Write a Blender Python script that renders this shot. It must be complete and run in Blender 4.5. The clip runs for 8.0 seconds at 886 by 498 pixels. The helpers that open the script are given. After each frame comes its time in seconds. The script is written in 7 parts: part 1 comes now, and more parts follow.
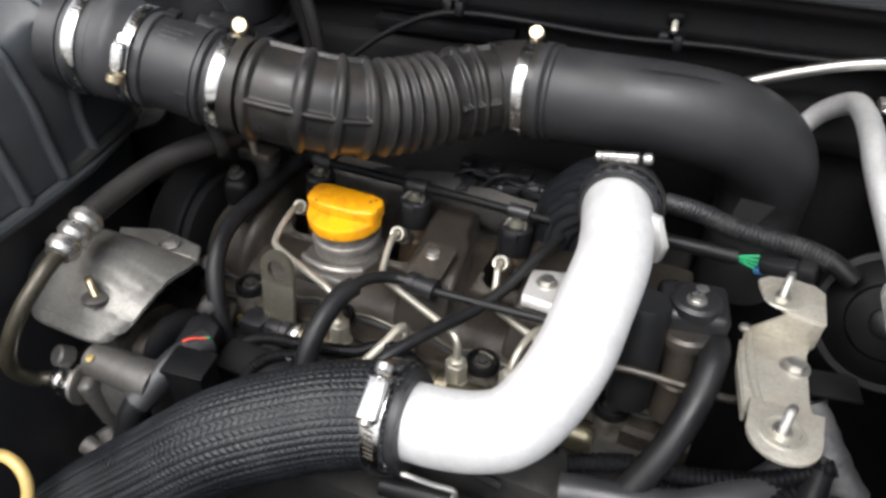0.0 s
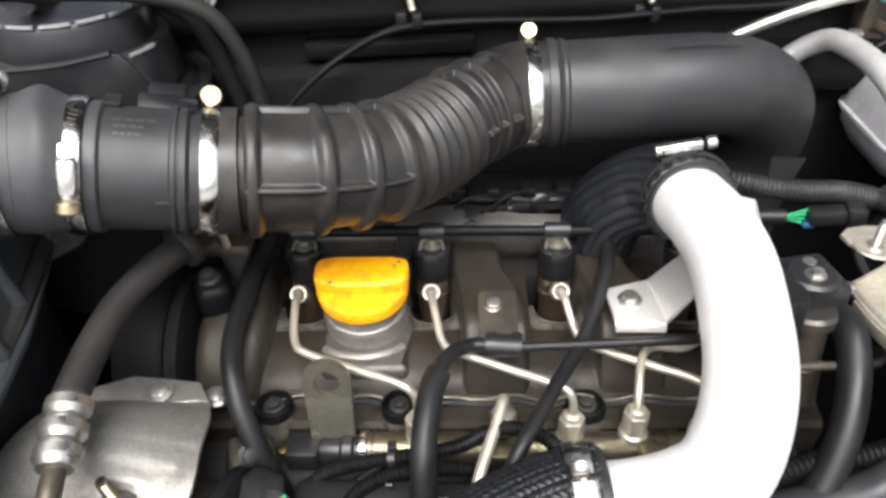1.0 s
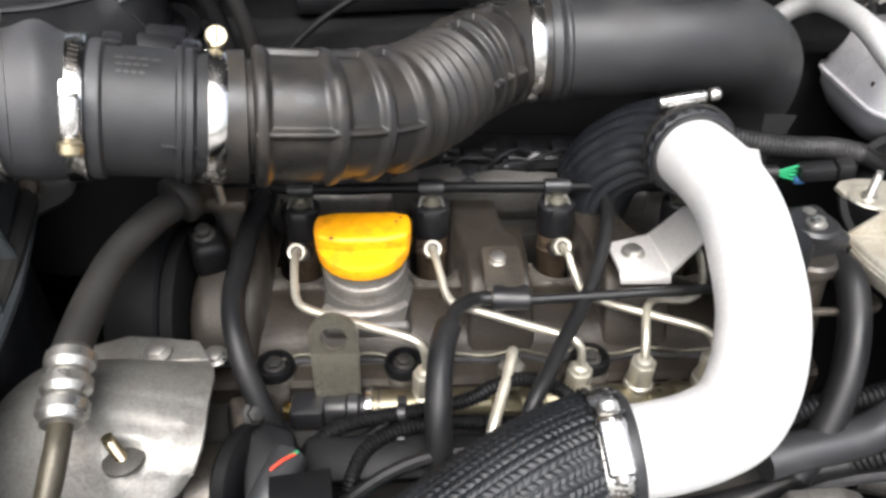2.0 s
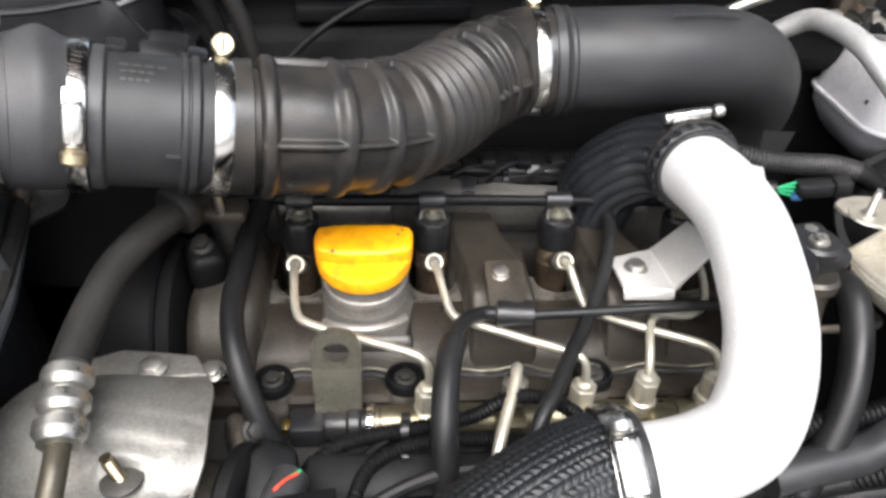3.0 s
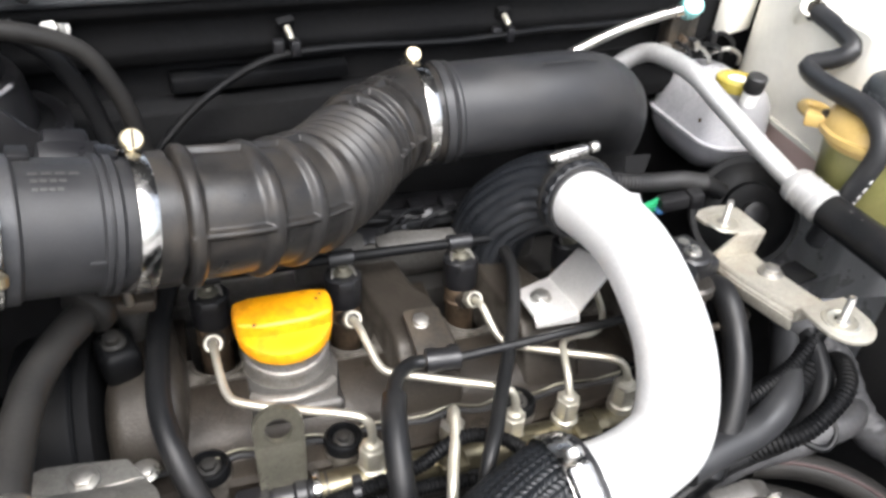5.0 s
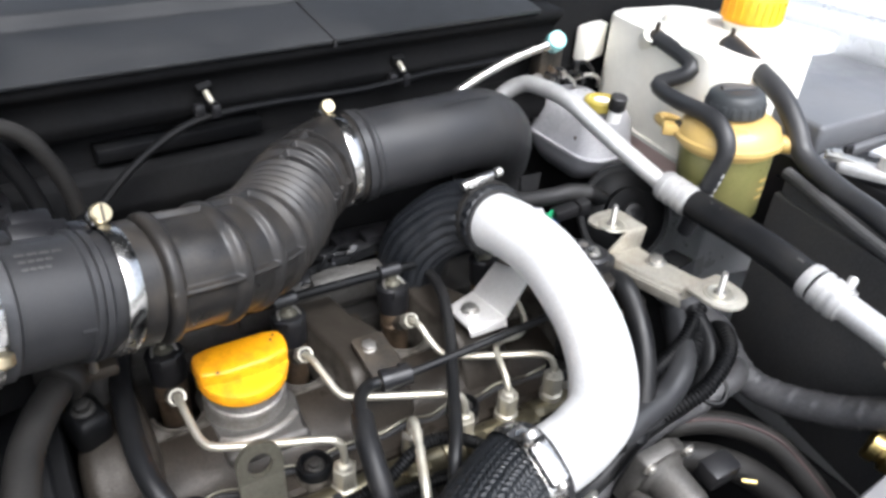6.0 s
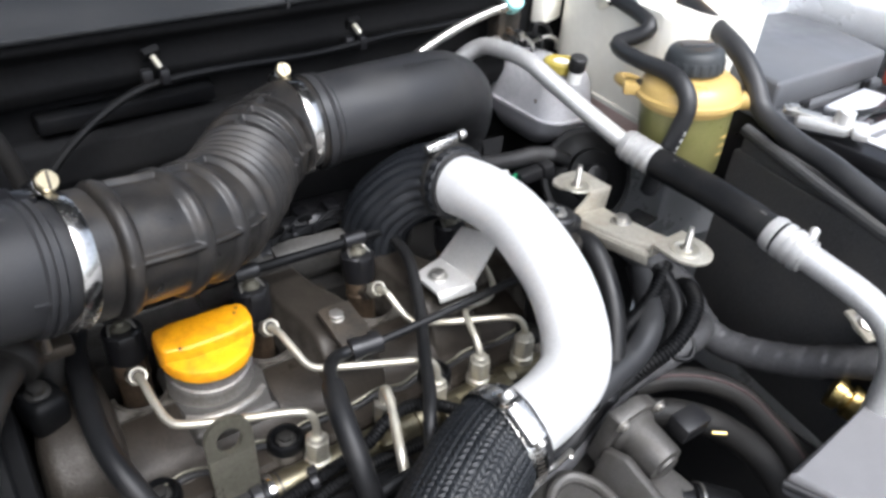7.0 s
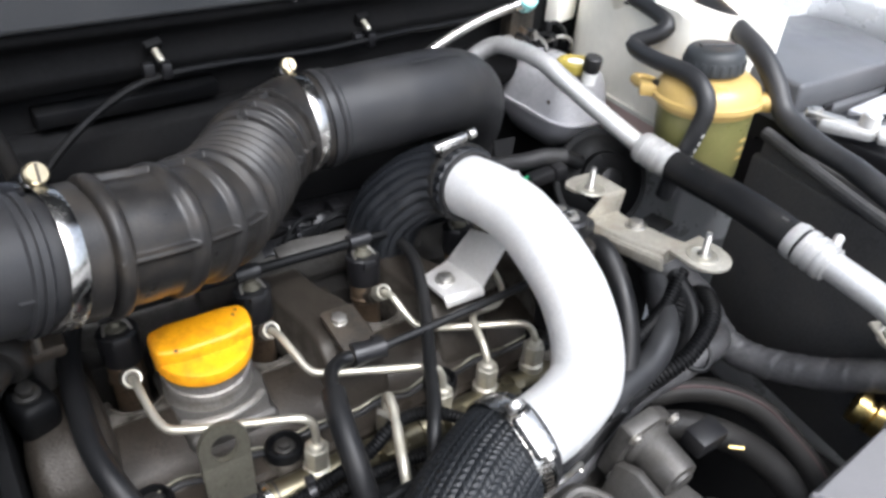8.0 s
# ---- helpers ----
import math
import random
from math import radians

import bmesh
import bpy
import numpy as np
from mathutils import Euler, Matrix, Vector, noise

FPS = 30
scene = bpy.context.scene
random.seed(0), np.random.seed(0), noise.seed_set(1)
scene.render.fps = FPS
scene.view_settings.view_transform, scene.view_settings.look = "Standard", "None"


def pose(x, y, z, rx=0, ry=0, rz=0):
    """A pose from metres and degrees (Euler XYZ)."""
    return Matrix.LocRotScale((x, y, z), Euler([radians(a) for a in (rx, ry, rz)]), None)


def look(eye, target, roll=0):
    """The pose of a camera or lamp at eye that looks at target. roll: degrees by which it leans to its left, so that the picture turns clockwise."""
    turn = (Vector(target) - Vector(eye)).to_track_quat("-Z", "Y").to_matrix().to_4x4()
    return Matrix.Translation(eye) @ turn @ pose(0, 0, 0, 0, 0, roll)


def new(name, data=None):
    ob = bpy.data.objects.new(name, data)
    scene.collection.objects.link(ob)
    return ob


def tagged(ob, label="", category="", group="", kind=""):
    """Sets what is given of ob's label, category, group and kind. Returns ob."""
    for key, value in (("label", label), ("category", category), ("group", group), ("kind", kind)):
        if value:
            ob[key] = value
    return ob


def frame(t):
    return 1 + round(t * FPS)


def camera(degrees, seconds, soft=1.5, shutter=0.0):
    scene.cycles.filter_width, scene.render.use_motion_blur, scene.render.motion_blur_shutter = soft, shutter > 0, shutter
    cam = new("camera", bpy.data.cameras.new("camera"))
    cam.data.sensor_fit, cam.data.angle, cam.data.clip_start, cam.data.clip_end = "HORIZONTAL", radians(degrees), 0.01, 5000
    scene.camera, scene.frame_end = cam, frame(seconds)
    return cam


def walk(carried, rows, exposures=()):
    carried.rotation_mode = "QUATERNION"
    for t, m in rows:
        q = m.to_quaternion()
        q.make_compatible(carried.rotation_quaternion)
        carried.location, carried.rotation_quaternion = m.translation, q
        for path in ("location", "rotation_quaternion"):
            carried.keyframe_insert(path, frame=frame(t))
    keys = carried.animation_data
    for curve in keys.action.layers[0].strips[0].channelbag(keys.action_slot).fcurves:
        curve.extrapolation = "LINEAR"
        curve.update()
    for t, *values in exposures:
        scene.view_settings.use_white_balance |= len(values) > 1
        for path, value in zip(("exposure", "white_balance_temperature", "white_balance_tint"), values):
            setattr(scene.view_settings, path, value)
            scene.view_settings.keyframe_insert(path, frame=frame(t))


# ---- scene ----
cam = camera(63.8, 8.0, soft=3.1)
PATH = [
    (0, (0.2246, -0.4326, 0.3453), (-0.2295, 0.6409, -0.5171), 1.82),
    (0.2, (0.1757, -0.4658, 0.3661), (-0.1999, 0.6690, -0.4547), 0.18),
    (0.3, (0.1658, -0.4608, 0.3637), (-0.1712, 0.6859, -0.4573), -0.30),
    (0.5, (0.1341, -0.4423, 0.3593), (-0.1313, 0.7181, -0.4687), -3.64),
    (0.7, (0.0788, -0.4184, 0.3563), (-0.1176, 0.7399, -0.4935), -4.90),
    (1, (0.0230, -0.3841, 0.3345), (-0.0178, 0.7648, -0.5492), -1.76),
    (1.5, (0.0069, -0.3911, 0.3163), (0.0754, 0.7487, -0.5775), 0.59),
    (1.7, (-0.0006, -0.3943, 0.3139), (0.0571, 0.7387, -0.5892), 0.71),
    (2.8, (-0.0333, -0.3837, 0.3115), (0.0605, 0.7548, -0.5816), 2.62),
    (3, (-0.0312, -0.3841, 0.3114), (0.0787, 0.7559, -0.5780), 2.95),
    (3.5, (-0.0265, -0.3844, 0.3114), (0.1141, 0.7502, -0.5805), 3.26),
    (4, (-0.0242, -0.3855, 0.3119), (0.1255, 0.7462, -0.5821), 3.18),
    (4.5, (-0.0234, -0.3745, 0.3132), (0.1972, 0.7578, -0.5654), 4.37),
    (5, (-0.0798, -0.3741, 0.3385), (0.3432, 0.7257, -0.5065), 4.57),
    (5.2, (-0.1100, -0.3811, 0.3606), (0.3917, 0.6925, -0.4750), 2.51),
    (6.3, (-0.1400, -0.4005, 0.3656), (0.5449, 0.6170, -0.4077), 4.22),
    (6.5, (-0.1400, -0.4024, 0.3614), (0.5446, 0.6023, -0.4287), 3.96),
    (7, (-0.1431, -0.3909, 0.3500), (0.5848, 0.5643, -0.4626), 4.15),
    (7.5, (-0.1423, -0.3906, 0.3386), (0.5919, 0.5469, -0.4887), 4.26),
    (8, (-0.1321, -0.3811, 0.3379), (0.5802, 0.5924, -0.4667), 4.30),
]
walk(cam, [(t, look(eye, target, roll)) for t, eye, target, roll in PATH], [(0.0, 1.22, 6300, 10), (0.3, 1.35, 6300, 10), (0.6, 1.44, 6350, 10), (1.2, 1.79, 6400, 10), (4.5, 1.8, 6350, 10), (5.0, 1.88, 6300, 10), (6.5, 1.51, 6000, 10), (8.0, 1.42, 6000, 10)])

# ---- world and light ----
world = bpy.data.worlds.new("overcast_sky")
scene.world = world
world.use_nodes = True
wn = world.node_tree
sky = wn.nodes.new("ShaderNodeTexSky")
sky.sky_type = "NISHITA"
sky.sun_disc = False
sky.sun_elevation, sky.sun_rotation = radians(58), radians(200)
sky.air_density, sky.dust_density, sky.ozone_density = 1.0, 6.0, 0.6
# An overcast sky: the blue is mostly washed out of it.
grey = wn.nodes.new("ShaderNodeHueSaturation")
grey.inputs["Saturation"].default_value = 0.45
wn.links.new(sky.outputs["Color"], grey.inputs["Color"])
wn.links.new(grey.outputs["Color"], wn.nodes["Background"].inputs["Color"])
wn.nodes["Background"].inputs["Strength"].default_value = 0.13
sun_data = bpy.data.lights.new("sun", "SUN")
sun_data.energy, sun_data.angle, sun_data.color = 1.2, radians(28), (1.0, 0.99, 0.99)
sun = new("sun", sun_data)
sun.matrix_world = look((0.5, -1.4, 2.6), (0, 0, 0))


# ---- materials ----
def material(name, base, rough=0.5, metal=0.0, vary=0.25, grain=400.0, stain=25.0, bump=0.15, second=None,
             patchy=0.5, coat=0.0, transmission=0.0, speckle=0.0, rough_vary=0.15, spec=0.5, worn=None):
    """A surface with a fine grain, broad stains of a second colour, uneven gloss and a slight relief."""
    m = bpy.data.materials.new(name)
    m.use_nodes = True
    t = m.node_tree
    b = t.nodes["Principled BSDF"]
    co = t.nodes.new("ShaderNodeTexCoord")

    def cloud(scale, detail=4.0, rough_detail=0.6):
        n = t.nodes.new("ShaderNodeTexNoise")
        n.inputs["Scale"].default_value, n.inputs["Detail"].default_value = scale, detail
        n.inputs["Roughness"].default_value = rough_detail
        t.links.new(co.outputs["Object"], n.inputs["Vector"])
        return n.outputs["Fac"]

    def ramp(fac, lo, hi, a, c):
        n = t.nodes.new("ShaderNodeMapRange")
        for key, v in (("From Min", lo), ("From Max", hi), ("To Min", a), ("To Max", c)):
            n.inputs[key].default_value = v
        t.links.new(fac, n.inputs["Value"])
        return n.outputs["Result"]

    def mix(fac, a, c):
        n = t.nodes.new("ShaderNodeMix")
        n.data_type = "RGBA"
        t.links.new(fac, n.inputs["Factor"])
        for key, v in ((6, a), (7, c)):
            if isinstance(v, tuple):
                n.inputs[key].default_value = (*v, 1)
            else:
                t.links.new(v, n.inputs[key])
        return n.outputs[2]

    fine, broad = cloud(grain), cloud(stain, 6.0, 0.65)
    dark = tuple(v * (1 - vary) for v in base)
    light = tuple(min(1, v * (1 + vary)) for v in base)
    colour = mix(ramp(fine, 0.3, 0.7, 0, 1), dark, light)
    second = second or tuple(v * (1 - 1.4 * vary) for v in base)
    colour = mix(ramp(broad, 0.45, 0.75, 0, patchy), colour, tuple(max(0, v) for v in second))
    if speckle:
        colour = mix(ramp(cloud(grain * 2.2, 2.0), 0.66, 0.72, 0, speckle), colour, tuple(min(1, v * 2 + 0.05) for v in base))
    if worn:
        # Ridges rubbed to a paler colour, with their edge highlights painted in.
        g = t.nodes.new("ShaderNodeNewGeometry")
        rub_and_glint = t.nodes.new("ShaderNodeMath")
        rub_and_glint.operation = "MULTIPLY"
        t.links.new(ramp(g.outputs["Pointiness"], 0.53, 0.6, 0, 1), rub_and_glint.inputs[0])
        t.links.new(ramp(cloud(stain * 2.5, 3.0), 0.35, 0.6, 0, 1), rub_and_glint.inputs[1])
        colour = mix(rub_and_glint.outputs[0], colour, worn)
    t.links.new(colour, b.inputs["Base Color"])
    t.links.new(ramp(broad, 0.3, 0.7, max(0.02, rough - rough_vary), min(1, rough + rough_vary)), b.inputs["Roughness"])
    b.inputs["Metallic"].default_value = metal
    b.inputs["Specular IOR Level"].default_value = spec
    b.inputs["Coat Weight"].default_value = coat
    b.inputs["Transmission Weight"].default_value = transmission
    if bump:
        n = t.nodes.new("ShaderNodeBump")
        n.inputs["Strength"].default_value, n.inputs["Distance"].default_value = bump, 0.0006
        t.links.new(fine, n.inputs["Height"])
        t.links.new(n.outputs["Normal"], b.inputs["Normal"])
    return m


RUBBER = material("black_rubber", (0.014, 0.014, 0.015), 0.5, vary=0.3, second=(0.05, 0.048, 0.044), patchy=0.5)
HOSE = material("hose_rubber", (0.0075, 0.0078, 0.0085), 0.4, vary=0.3, grain=600, second=(0.019, 0.018, 0.017), patchy=0.6, spec=0.24, rough_vary=0.12)
PLASTIC = material("black_plastic", (0.009, 0.009, 0.0102), 0.38, vary=0.2, grain=900, second=(0.024, 0.023, 0.0215), patchy=0.4, bump=0.12, spec=0.4)
# The worn colour pales the rib crests: scuffing and highlight in one.
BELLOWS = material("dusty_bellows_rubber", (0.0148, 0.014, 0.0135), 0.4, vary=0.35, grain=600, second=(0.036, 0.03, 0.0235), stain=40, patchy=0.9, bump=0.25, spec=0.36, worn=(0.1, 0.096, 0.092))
DUSTDUCT = material("dusty_inlet_rubber", (0.034, 0.0345, 0.037), 0.5, vary=0.25, grain=900, stain=26, second=(0.062, 0.06, 0.058), patchy=0.8, bump=0.25, spec=0.4)
DUCT = material("moulded_duct_plastic", (0.019, 0.0192, 0.0205), 0.46, vary=0.3, grain=1500, bump=0.3, second=(0.04, 0.038, 0.036), patchy=0.35, spec=0.42)
BRAID = material("braided_cover", (0.0072, 0.0082, 0.0096), 0.36, vary=0.35, grain=1800, second=(0.02, 0.0225, 0.026), bump=0.4, spec=0.38)
BRAID_DARK = material("dark_braided_cover", (0.0075, 0.0085, 0.0105), 0.4, vary=0.35, grain=1500, second=(0.019, 0.021, 0.0245), bump=0.3, spec=0.34)
# Its worn colour holds bare rubbed edges together with their highlights.
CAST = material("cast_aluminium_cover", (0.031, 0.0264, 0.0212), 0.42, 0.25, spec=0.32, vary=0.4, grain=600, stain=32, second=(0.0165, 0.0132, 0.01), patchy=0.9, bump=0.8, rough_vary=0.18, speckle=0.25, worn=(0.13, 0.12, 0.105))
OILCAST = material("oil_browned_casting", (0.027, 0.0222, 0.0172), 0.4, 0.15, spec=0.26, vary=0.4, grain=600, stain=36, second=(0.012, 0.0092, 0.0068), patchy=0.95, bump=0.8, rough_vary=0.18, speckle=0.25)
PUMPMETAL = material("bare_cast_aluminium", (0.185, 0.18, 0.166), 0.52, 0.55, vary=0.22, grain=520, stain=45, second=(0.095, 0.088, 0.076), patchy=0.8, bump=0.5, speckle=0.4, rough_vary=0.15)
HOUSING = material("dull_cast_housing", (0.095, 0.091, 0.085), 0.52, 0.6, vary=0.25, grain=700, stain=40, second=(0.058, 0.052, 0.044), patchy=0.8, bump=0.45)
ALLOY = material("silver_boost_pipe", (0.7, 0.7, 0.69), 0.42, 0.35, vary=0.08, grain=500, stain=20, second=(0.46, 0.46, 0.46), patchy=0.85, bump=0.18)
TABMETAL = material("satin_aluminium", (0.78, 0.77, 0.75), 0.4, 0.7, vary=0.08, grain=600, second=(0.5, 0.48, 0.45), patchy=0.5)
ACPIPE = material("dull_aluminium_pipe", (0.55, 0.55, 0.54), 0.45, 0.6, vary=0.12, grain=500, stain=24, second=(0.34, 0.33, 0.32), patchy=0.6)
BOXP = material("air_box_plastic", (0.032, 0.0355, 0.038), 0.46, vary=0.25, grain=900, stain=20, second=(0.05, 0.053, 0.055), patchy=0.7, bump=0.2, spec=0.42)
GREYHOSE = material("greyed_rubber_hose", (0.02, 0.0205, 0.022), 0.45, vary=0.2, grain=600, stain=30, second=(0.04, 0.04, 0.041), patchy=0.6)
# Dusty plastic, lightened further to put the haze before it into the colour.
TRAYP = material("dusty_hazed_plastic", (0.062, 0.061, 0.062), 0.62, vary=0.3, grain=500, stain=18, second=(0.085, 0.081, 0.076), patchy=0.9)
STEEL = material("zinc_steel", (0.52, 0.51, 0.48), 0.36, 0.95, vary=0.12, grain=700, stain=60, second=(0.4, 0.36, 0.3), patchy=0.6)
BAND = material("polished_clamp_steel", (0.62, 0.61, 0.59), 0.22, 1.0, vary=0.1, grain=500, stain=80, second=(0.36, 0.34, 0.31), patchy=0.8, bump=0.08)
ZINC = material("yellowed_zinc_pipe", (0.49, 0.47, 0.4), 0.4, 0.72, vary=0.14, grain=700, stain=70, second=(0.4, 0.36, 0.27), patchy=0.7, bump=0.15)
GILT = material("passivated_screw", (0.5, 0.43, 0.29), 0.36, 1.0, vary=0.12, stain=90, second=(0.5, 0.42, 0.26))
BRACKET = material("yellow_zinc_bracket", (0.42, 0.4, 0.345), 0.5, 0.6, vary=0.16, stain=35, second=(0.3, 0.255, 0.19), patchy=0.8, speckle=0.3)
RAIL = material("brassy_rail_steel", (0.2, 0.178, 0.12), 0.38, 0.9, vary=0.15, stain=50, second=(0.1, 0.084, 0.058), patchy=0.8)
BRASS = material("brass", (0.65, 0.5, 0.2), 0.3, 1.0, vary=0.15, stain=70)
YELLOW = material("yellow_filler_cap", (0.8, 0.345, 0.003), 0.42, vary=0.08, grain=500, stain=70, second=(0.4, 0.15, 0.004), patchy=0.9, bump=0.15)
NECK = material("machined_neck_aluminium", (0.34, 0.325, 0.3), 0.46, 0.75, vary=0.25, grain=600, stain=60, second=(0.2, 0.18, 0.155), patchy=0.9, bump=0.4)
# Dusty black plastic, set darker so its colour carries the deep bay's shade.
DARKPLASTIC = material("dusty_shaded_plastic", (0.004, 0.0042, 0.0047), 0.46, vary=0.3, grain=600, stain=22, second=(0.009, 0.0087, 0.008), patchy=0.6, bump=0.2, spec=0.12)
DUSTHOSE = material("dusty_brown_hose", (0.012, 0.0113, 0.0105), 0.6, vary=0.3, grain=500, stain=28, second=(0.024, 0.022, 0.0195), patchy=0.8, bump=0.25, spec=0.3)
DARKMETAL = material("dark_oily_metal", (0.055, 0.05, 0.044), 0.42, 0.6, vary=0.3, stain=40, second=(0.16, 0.12, 0.08), patchy=0.5)
RUSTY = material("brown_oiled_steel", (0.11, 0.08, 0.055), 0.42, 0.7, vary=0.3, stain=70, second=(0.25, 0.17, 0.1))
BLOCK = material("grimy_engine_block", (0.018, 0.0172, 0.016), 0.6, 0.3, vary=0.4, grain=300, stain=20, second=(0.05, 0.045, 0.038), patchy=0.6, bump=0.5)
FIREWALL = material("bulkhead_insulation", (0.0052, 0.0053, 0.0057), 0.8, vary=0.35, grain=250, stain=12, second=(0.013, 0.0125, 0.012), patchy=0.5, bump=0.3, spec=0.12)
COWL = material("scuttle_plastic", (0.0175, 0.0187, 0.0205), 0.5, vary=0.15, grain=900, stain=9, second=(0.038, 0.038, 0.038), patchy=0.5)
PAINT = material("silver_body_paint", (0.64, 0.655, 0.67), 0.32, 0.3, vary=0.05, coat=0.5, stain=8, second=(0.48, 0.49, 0.5))
TANK = material("milky_tank_plastic", (0.84, 0.82, 0.74), 0.42, vary=0.03, grain=120, stain=9, second=(0.74, 0.69, 0.58), patchy=0.5, bump=0.03)
COOLANT = material("pinkish_tank_plastic", (0.66, 0.5, 0.45), 0.42, vary=0.04, stain=12, second=(0.6, 0.44, 0.4), bump=0.03)
FLUIDTANK = material("smoky_reservoir_plastic", (0.42, 0.42, 0.435), 0.34, vary=0.1, stain=16, second=(0.31, 0.31, 0.33), patchy=0.6, bump=0.04, transmission=0.0)
PSTOP = material("yellowed_reservoir_plastic", (0.47, 0.33, 0.115), 0.36, vary=0.05, stain=20, second=(0.52, 0.35, 0.1), bump=0.03)
PSLOW = material("green_fluid_reservoir", (0.17, 0.165, 0.06), 0.34, vary=0.05, stain=25, second=(0.24, 0.215, 0.085), patchy=0.6, bump=0.03)
ORANGE = material("orange_tank_cap", (0.9, 0.42, 0.02), 0.4, vary=0.05, stain=40)
OLDCAP = material("dull_yellow_cap", (0.4, 0.32, 0.055), 0.45, vary=0.1, stain=60, second=(0.28, 0.22, 0.05), patchy=0.7)
TEAL = material("teal_valve_cap", (0.3, 0.66, 0.64), 0.35, vary=0.06, stain=60)
GREEN = material("green_tape", (0.02, 0.32, 0.13), 0.4, vary=0.2)
STRIPE = material("faded_red_stripe", (0.03, 0.013, 0.012), 0.6, vary=0.3, stain=60)
BLUEP = material("blue_plastic_seal", (0.025, 0.08, 0.18), 0.4, vary=0.1)
RED = material("red_wire", (0.6, 0.06, 0.03), 0.4, vary=0.1)
REDCAP = material("faded_red_plastic", (0.62, 0.12, 0.07), 0.42, vary=0.08, stain=40, second=(0.5, 0.14, 0.1))
WHITEP = material("white_plastic", (0.78, 0.78, 0.76), 0.4, vary=0.04)
GREYP = material("grey_cover_plastic", (0.16, 0.158, 0.162), 0.5, vary=0.06, grain=900, stain=10, second=(0.13, 0.128, 0.132), patchy=0.6)
LIDP = material("battery_lid_plastic", (0.1, 0.103, 0.11), 0.42, vary=0.1, grain=900, stain=14, second=(0.15, 0.15, 0.155), patchy=0.5)
LABELP = material("pale_label", (0.52, 0.525, 0.54), 0.45, vary=0.08, stain=45, second=(0.4, 0.42, 0.48), patchy=0.7)
FADED = material("faded_print", (0.052, 0.05, 0.048), 0.5, vary=0.3, grain=1500)
TAPE = material("cloth_tape", (0.04, 0.04, 0.042), 0.55, vary=0.35, grain=300, stain=60, second=(0.085, 0.082, 0.08), bump=0.8)
OLIVE = material("olive_brown_pipe_coating", (0.05, 0.044, 0.031), 0.4, 0.5, vary=0.2, stain=50, second=(0.085, 0.074, 0.054), patchy=0.6)
FERRULE = material("satin_ferrule_steel", (0.48, 0.47, 0.44), 0.36, 0.95, vary=0.14, grain=700, stain=70, second=(0.3, 0.285, 0.25), patchy=0.8, bump=0.25)
DULLZINC = material("dull_olive_zinc", (0.17, 0.162, 0.128), 0.38, 0.7, vary=0.15, stain=40, second=(0.11, 0.1, 0.075), patchy=0.7)
GROUND = material("workshop_concrete", (0.3, 0.29, 0.28), 0.8, vary=0.15, grain=30, stain=1.5, second=(0.2, 0.2, 0.19), bump=0.2)


# ---- mesh tools ----
V = Vector


def thing(name, at, label, category, group="", kind=""):
    e = new(name)
    e.empty_display_size = 0.01
    e.location = at
    return tagged(e, label, category, group, kind)


def part(name, bm, mat, parent=None, label="", sharp=35):
    """Links a bmesh, given in world places, as one mesh object, under parent if there is one."""
    me = bpy.data.meshes.new(name)
    bmesh.ops.recalc_face_normals(bm, faces=bm.faces[:])
    bm.to_mesh(me)
    bm.free()
    me.shade_smooth()
    me.set_sharp_from_angle(angle=radians(sharp))
    me.materials.append(mat)
    ob = new(name, me)
    if parent:
        ob.parent = parent
        m = Matrix.Translation(-parent.location) if parent.type == "EMPTY" else Matrix.Identity(4)
        ob.matrix_parent_inverse = m
    if label:
        ob["label"] = label
    return ob


def single(name, bm, mat, label, category, group="", kind="", sharp=35):
    return tagged(part(name, bm, mat, None, "", sharp), label, category, group, kind)


def smooth_path(points, step=0.004):
    """A Catmull-Rom line through the points, cut at even steps."""
    p = [V(q) for q in points]
    q = [2 * p[0] - p[1], *p, 2 * p[-1] - p[-2]]
    fine = []
    for i in range(1, len(q) - 2):
        a, b, c, d = q[i - 1:i + 3]
        for k in range(24):
            t = k / 24
            fine.append(0.5 * (2 * b + (c - a) * t + (2 * a - 5 * b + 4 * c - d) * t * t + (3 * b - a - 3 * c + d) * t ** 3))
    fine.append(p[-1])
    s = [0.0]
    for a, b in zip(fine, fine[1:]):
        s.append(s[-1] + (b - a).length)
    n = max(2, round(s[-1] / step))
    out, j = [], 0
    for k in range(n + 1):
        want = s[-1] * k / n
        while j < len(s) - 2 and s[j + 1] < want:
            j += 1
        f = (want - s[j]) / max(1e-9, s[j + 1] - s[j])
        out.append(fine[j].lerp(fine[j + 1], min(1, max(0, f))))
    return out


def frames(path, up=(0, 0, 1)):
    """Tangent and two side directions along a path, turned as little as possible."""
    out, side = [], None
    for i, p in enumerate(path):
        t = (path[min(i + 1, len(path) - 1)] - path[max(i - 1, 0)]).normalized()
        if side is None:
            side = V(up) - t * t.dot(V(up))
            if side.length < 1e-3:
                side = V((1, 0, 0)) - t * t.x
        side = (side - t * t.dot(side)).normalized()
        out.append((t, side, t.cross(side)))
    return out


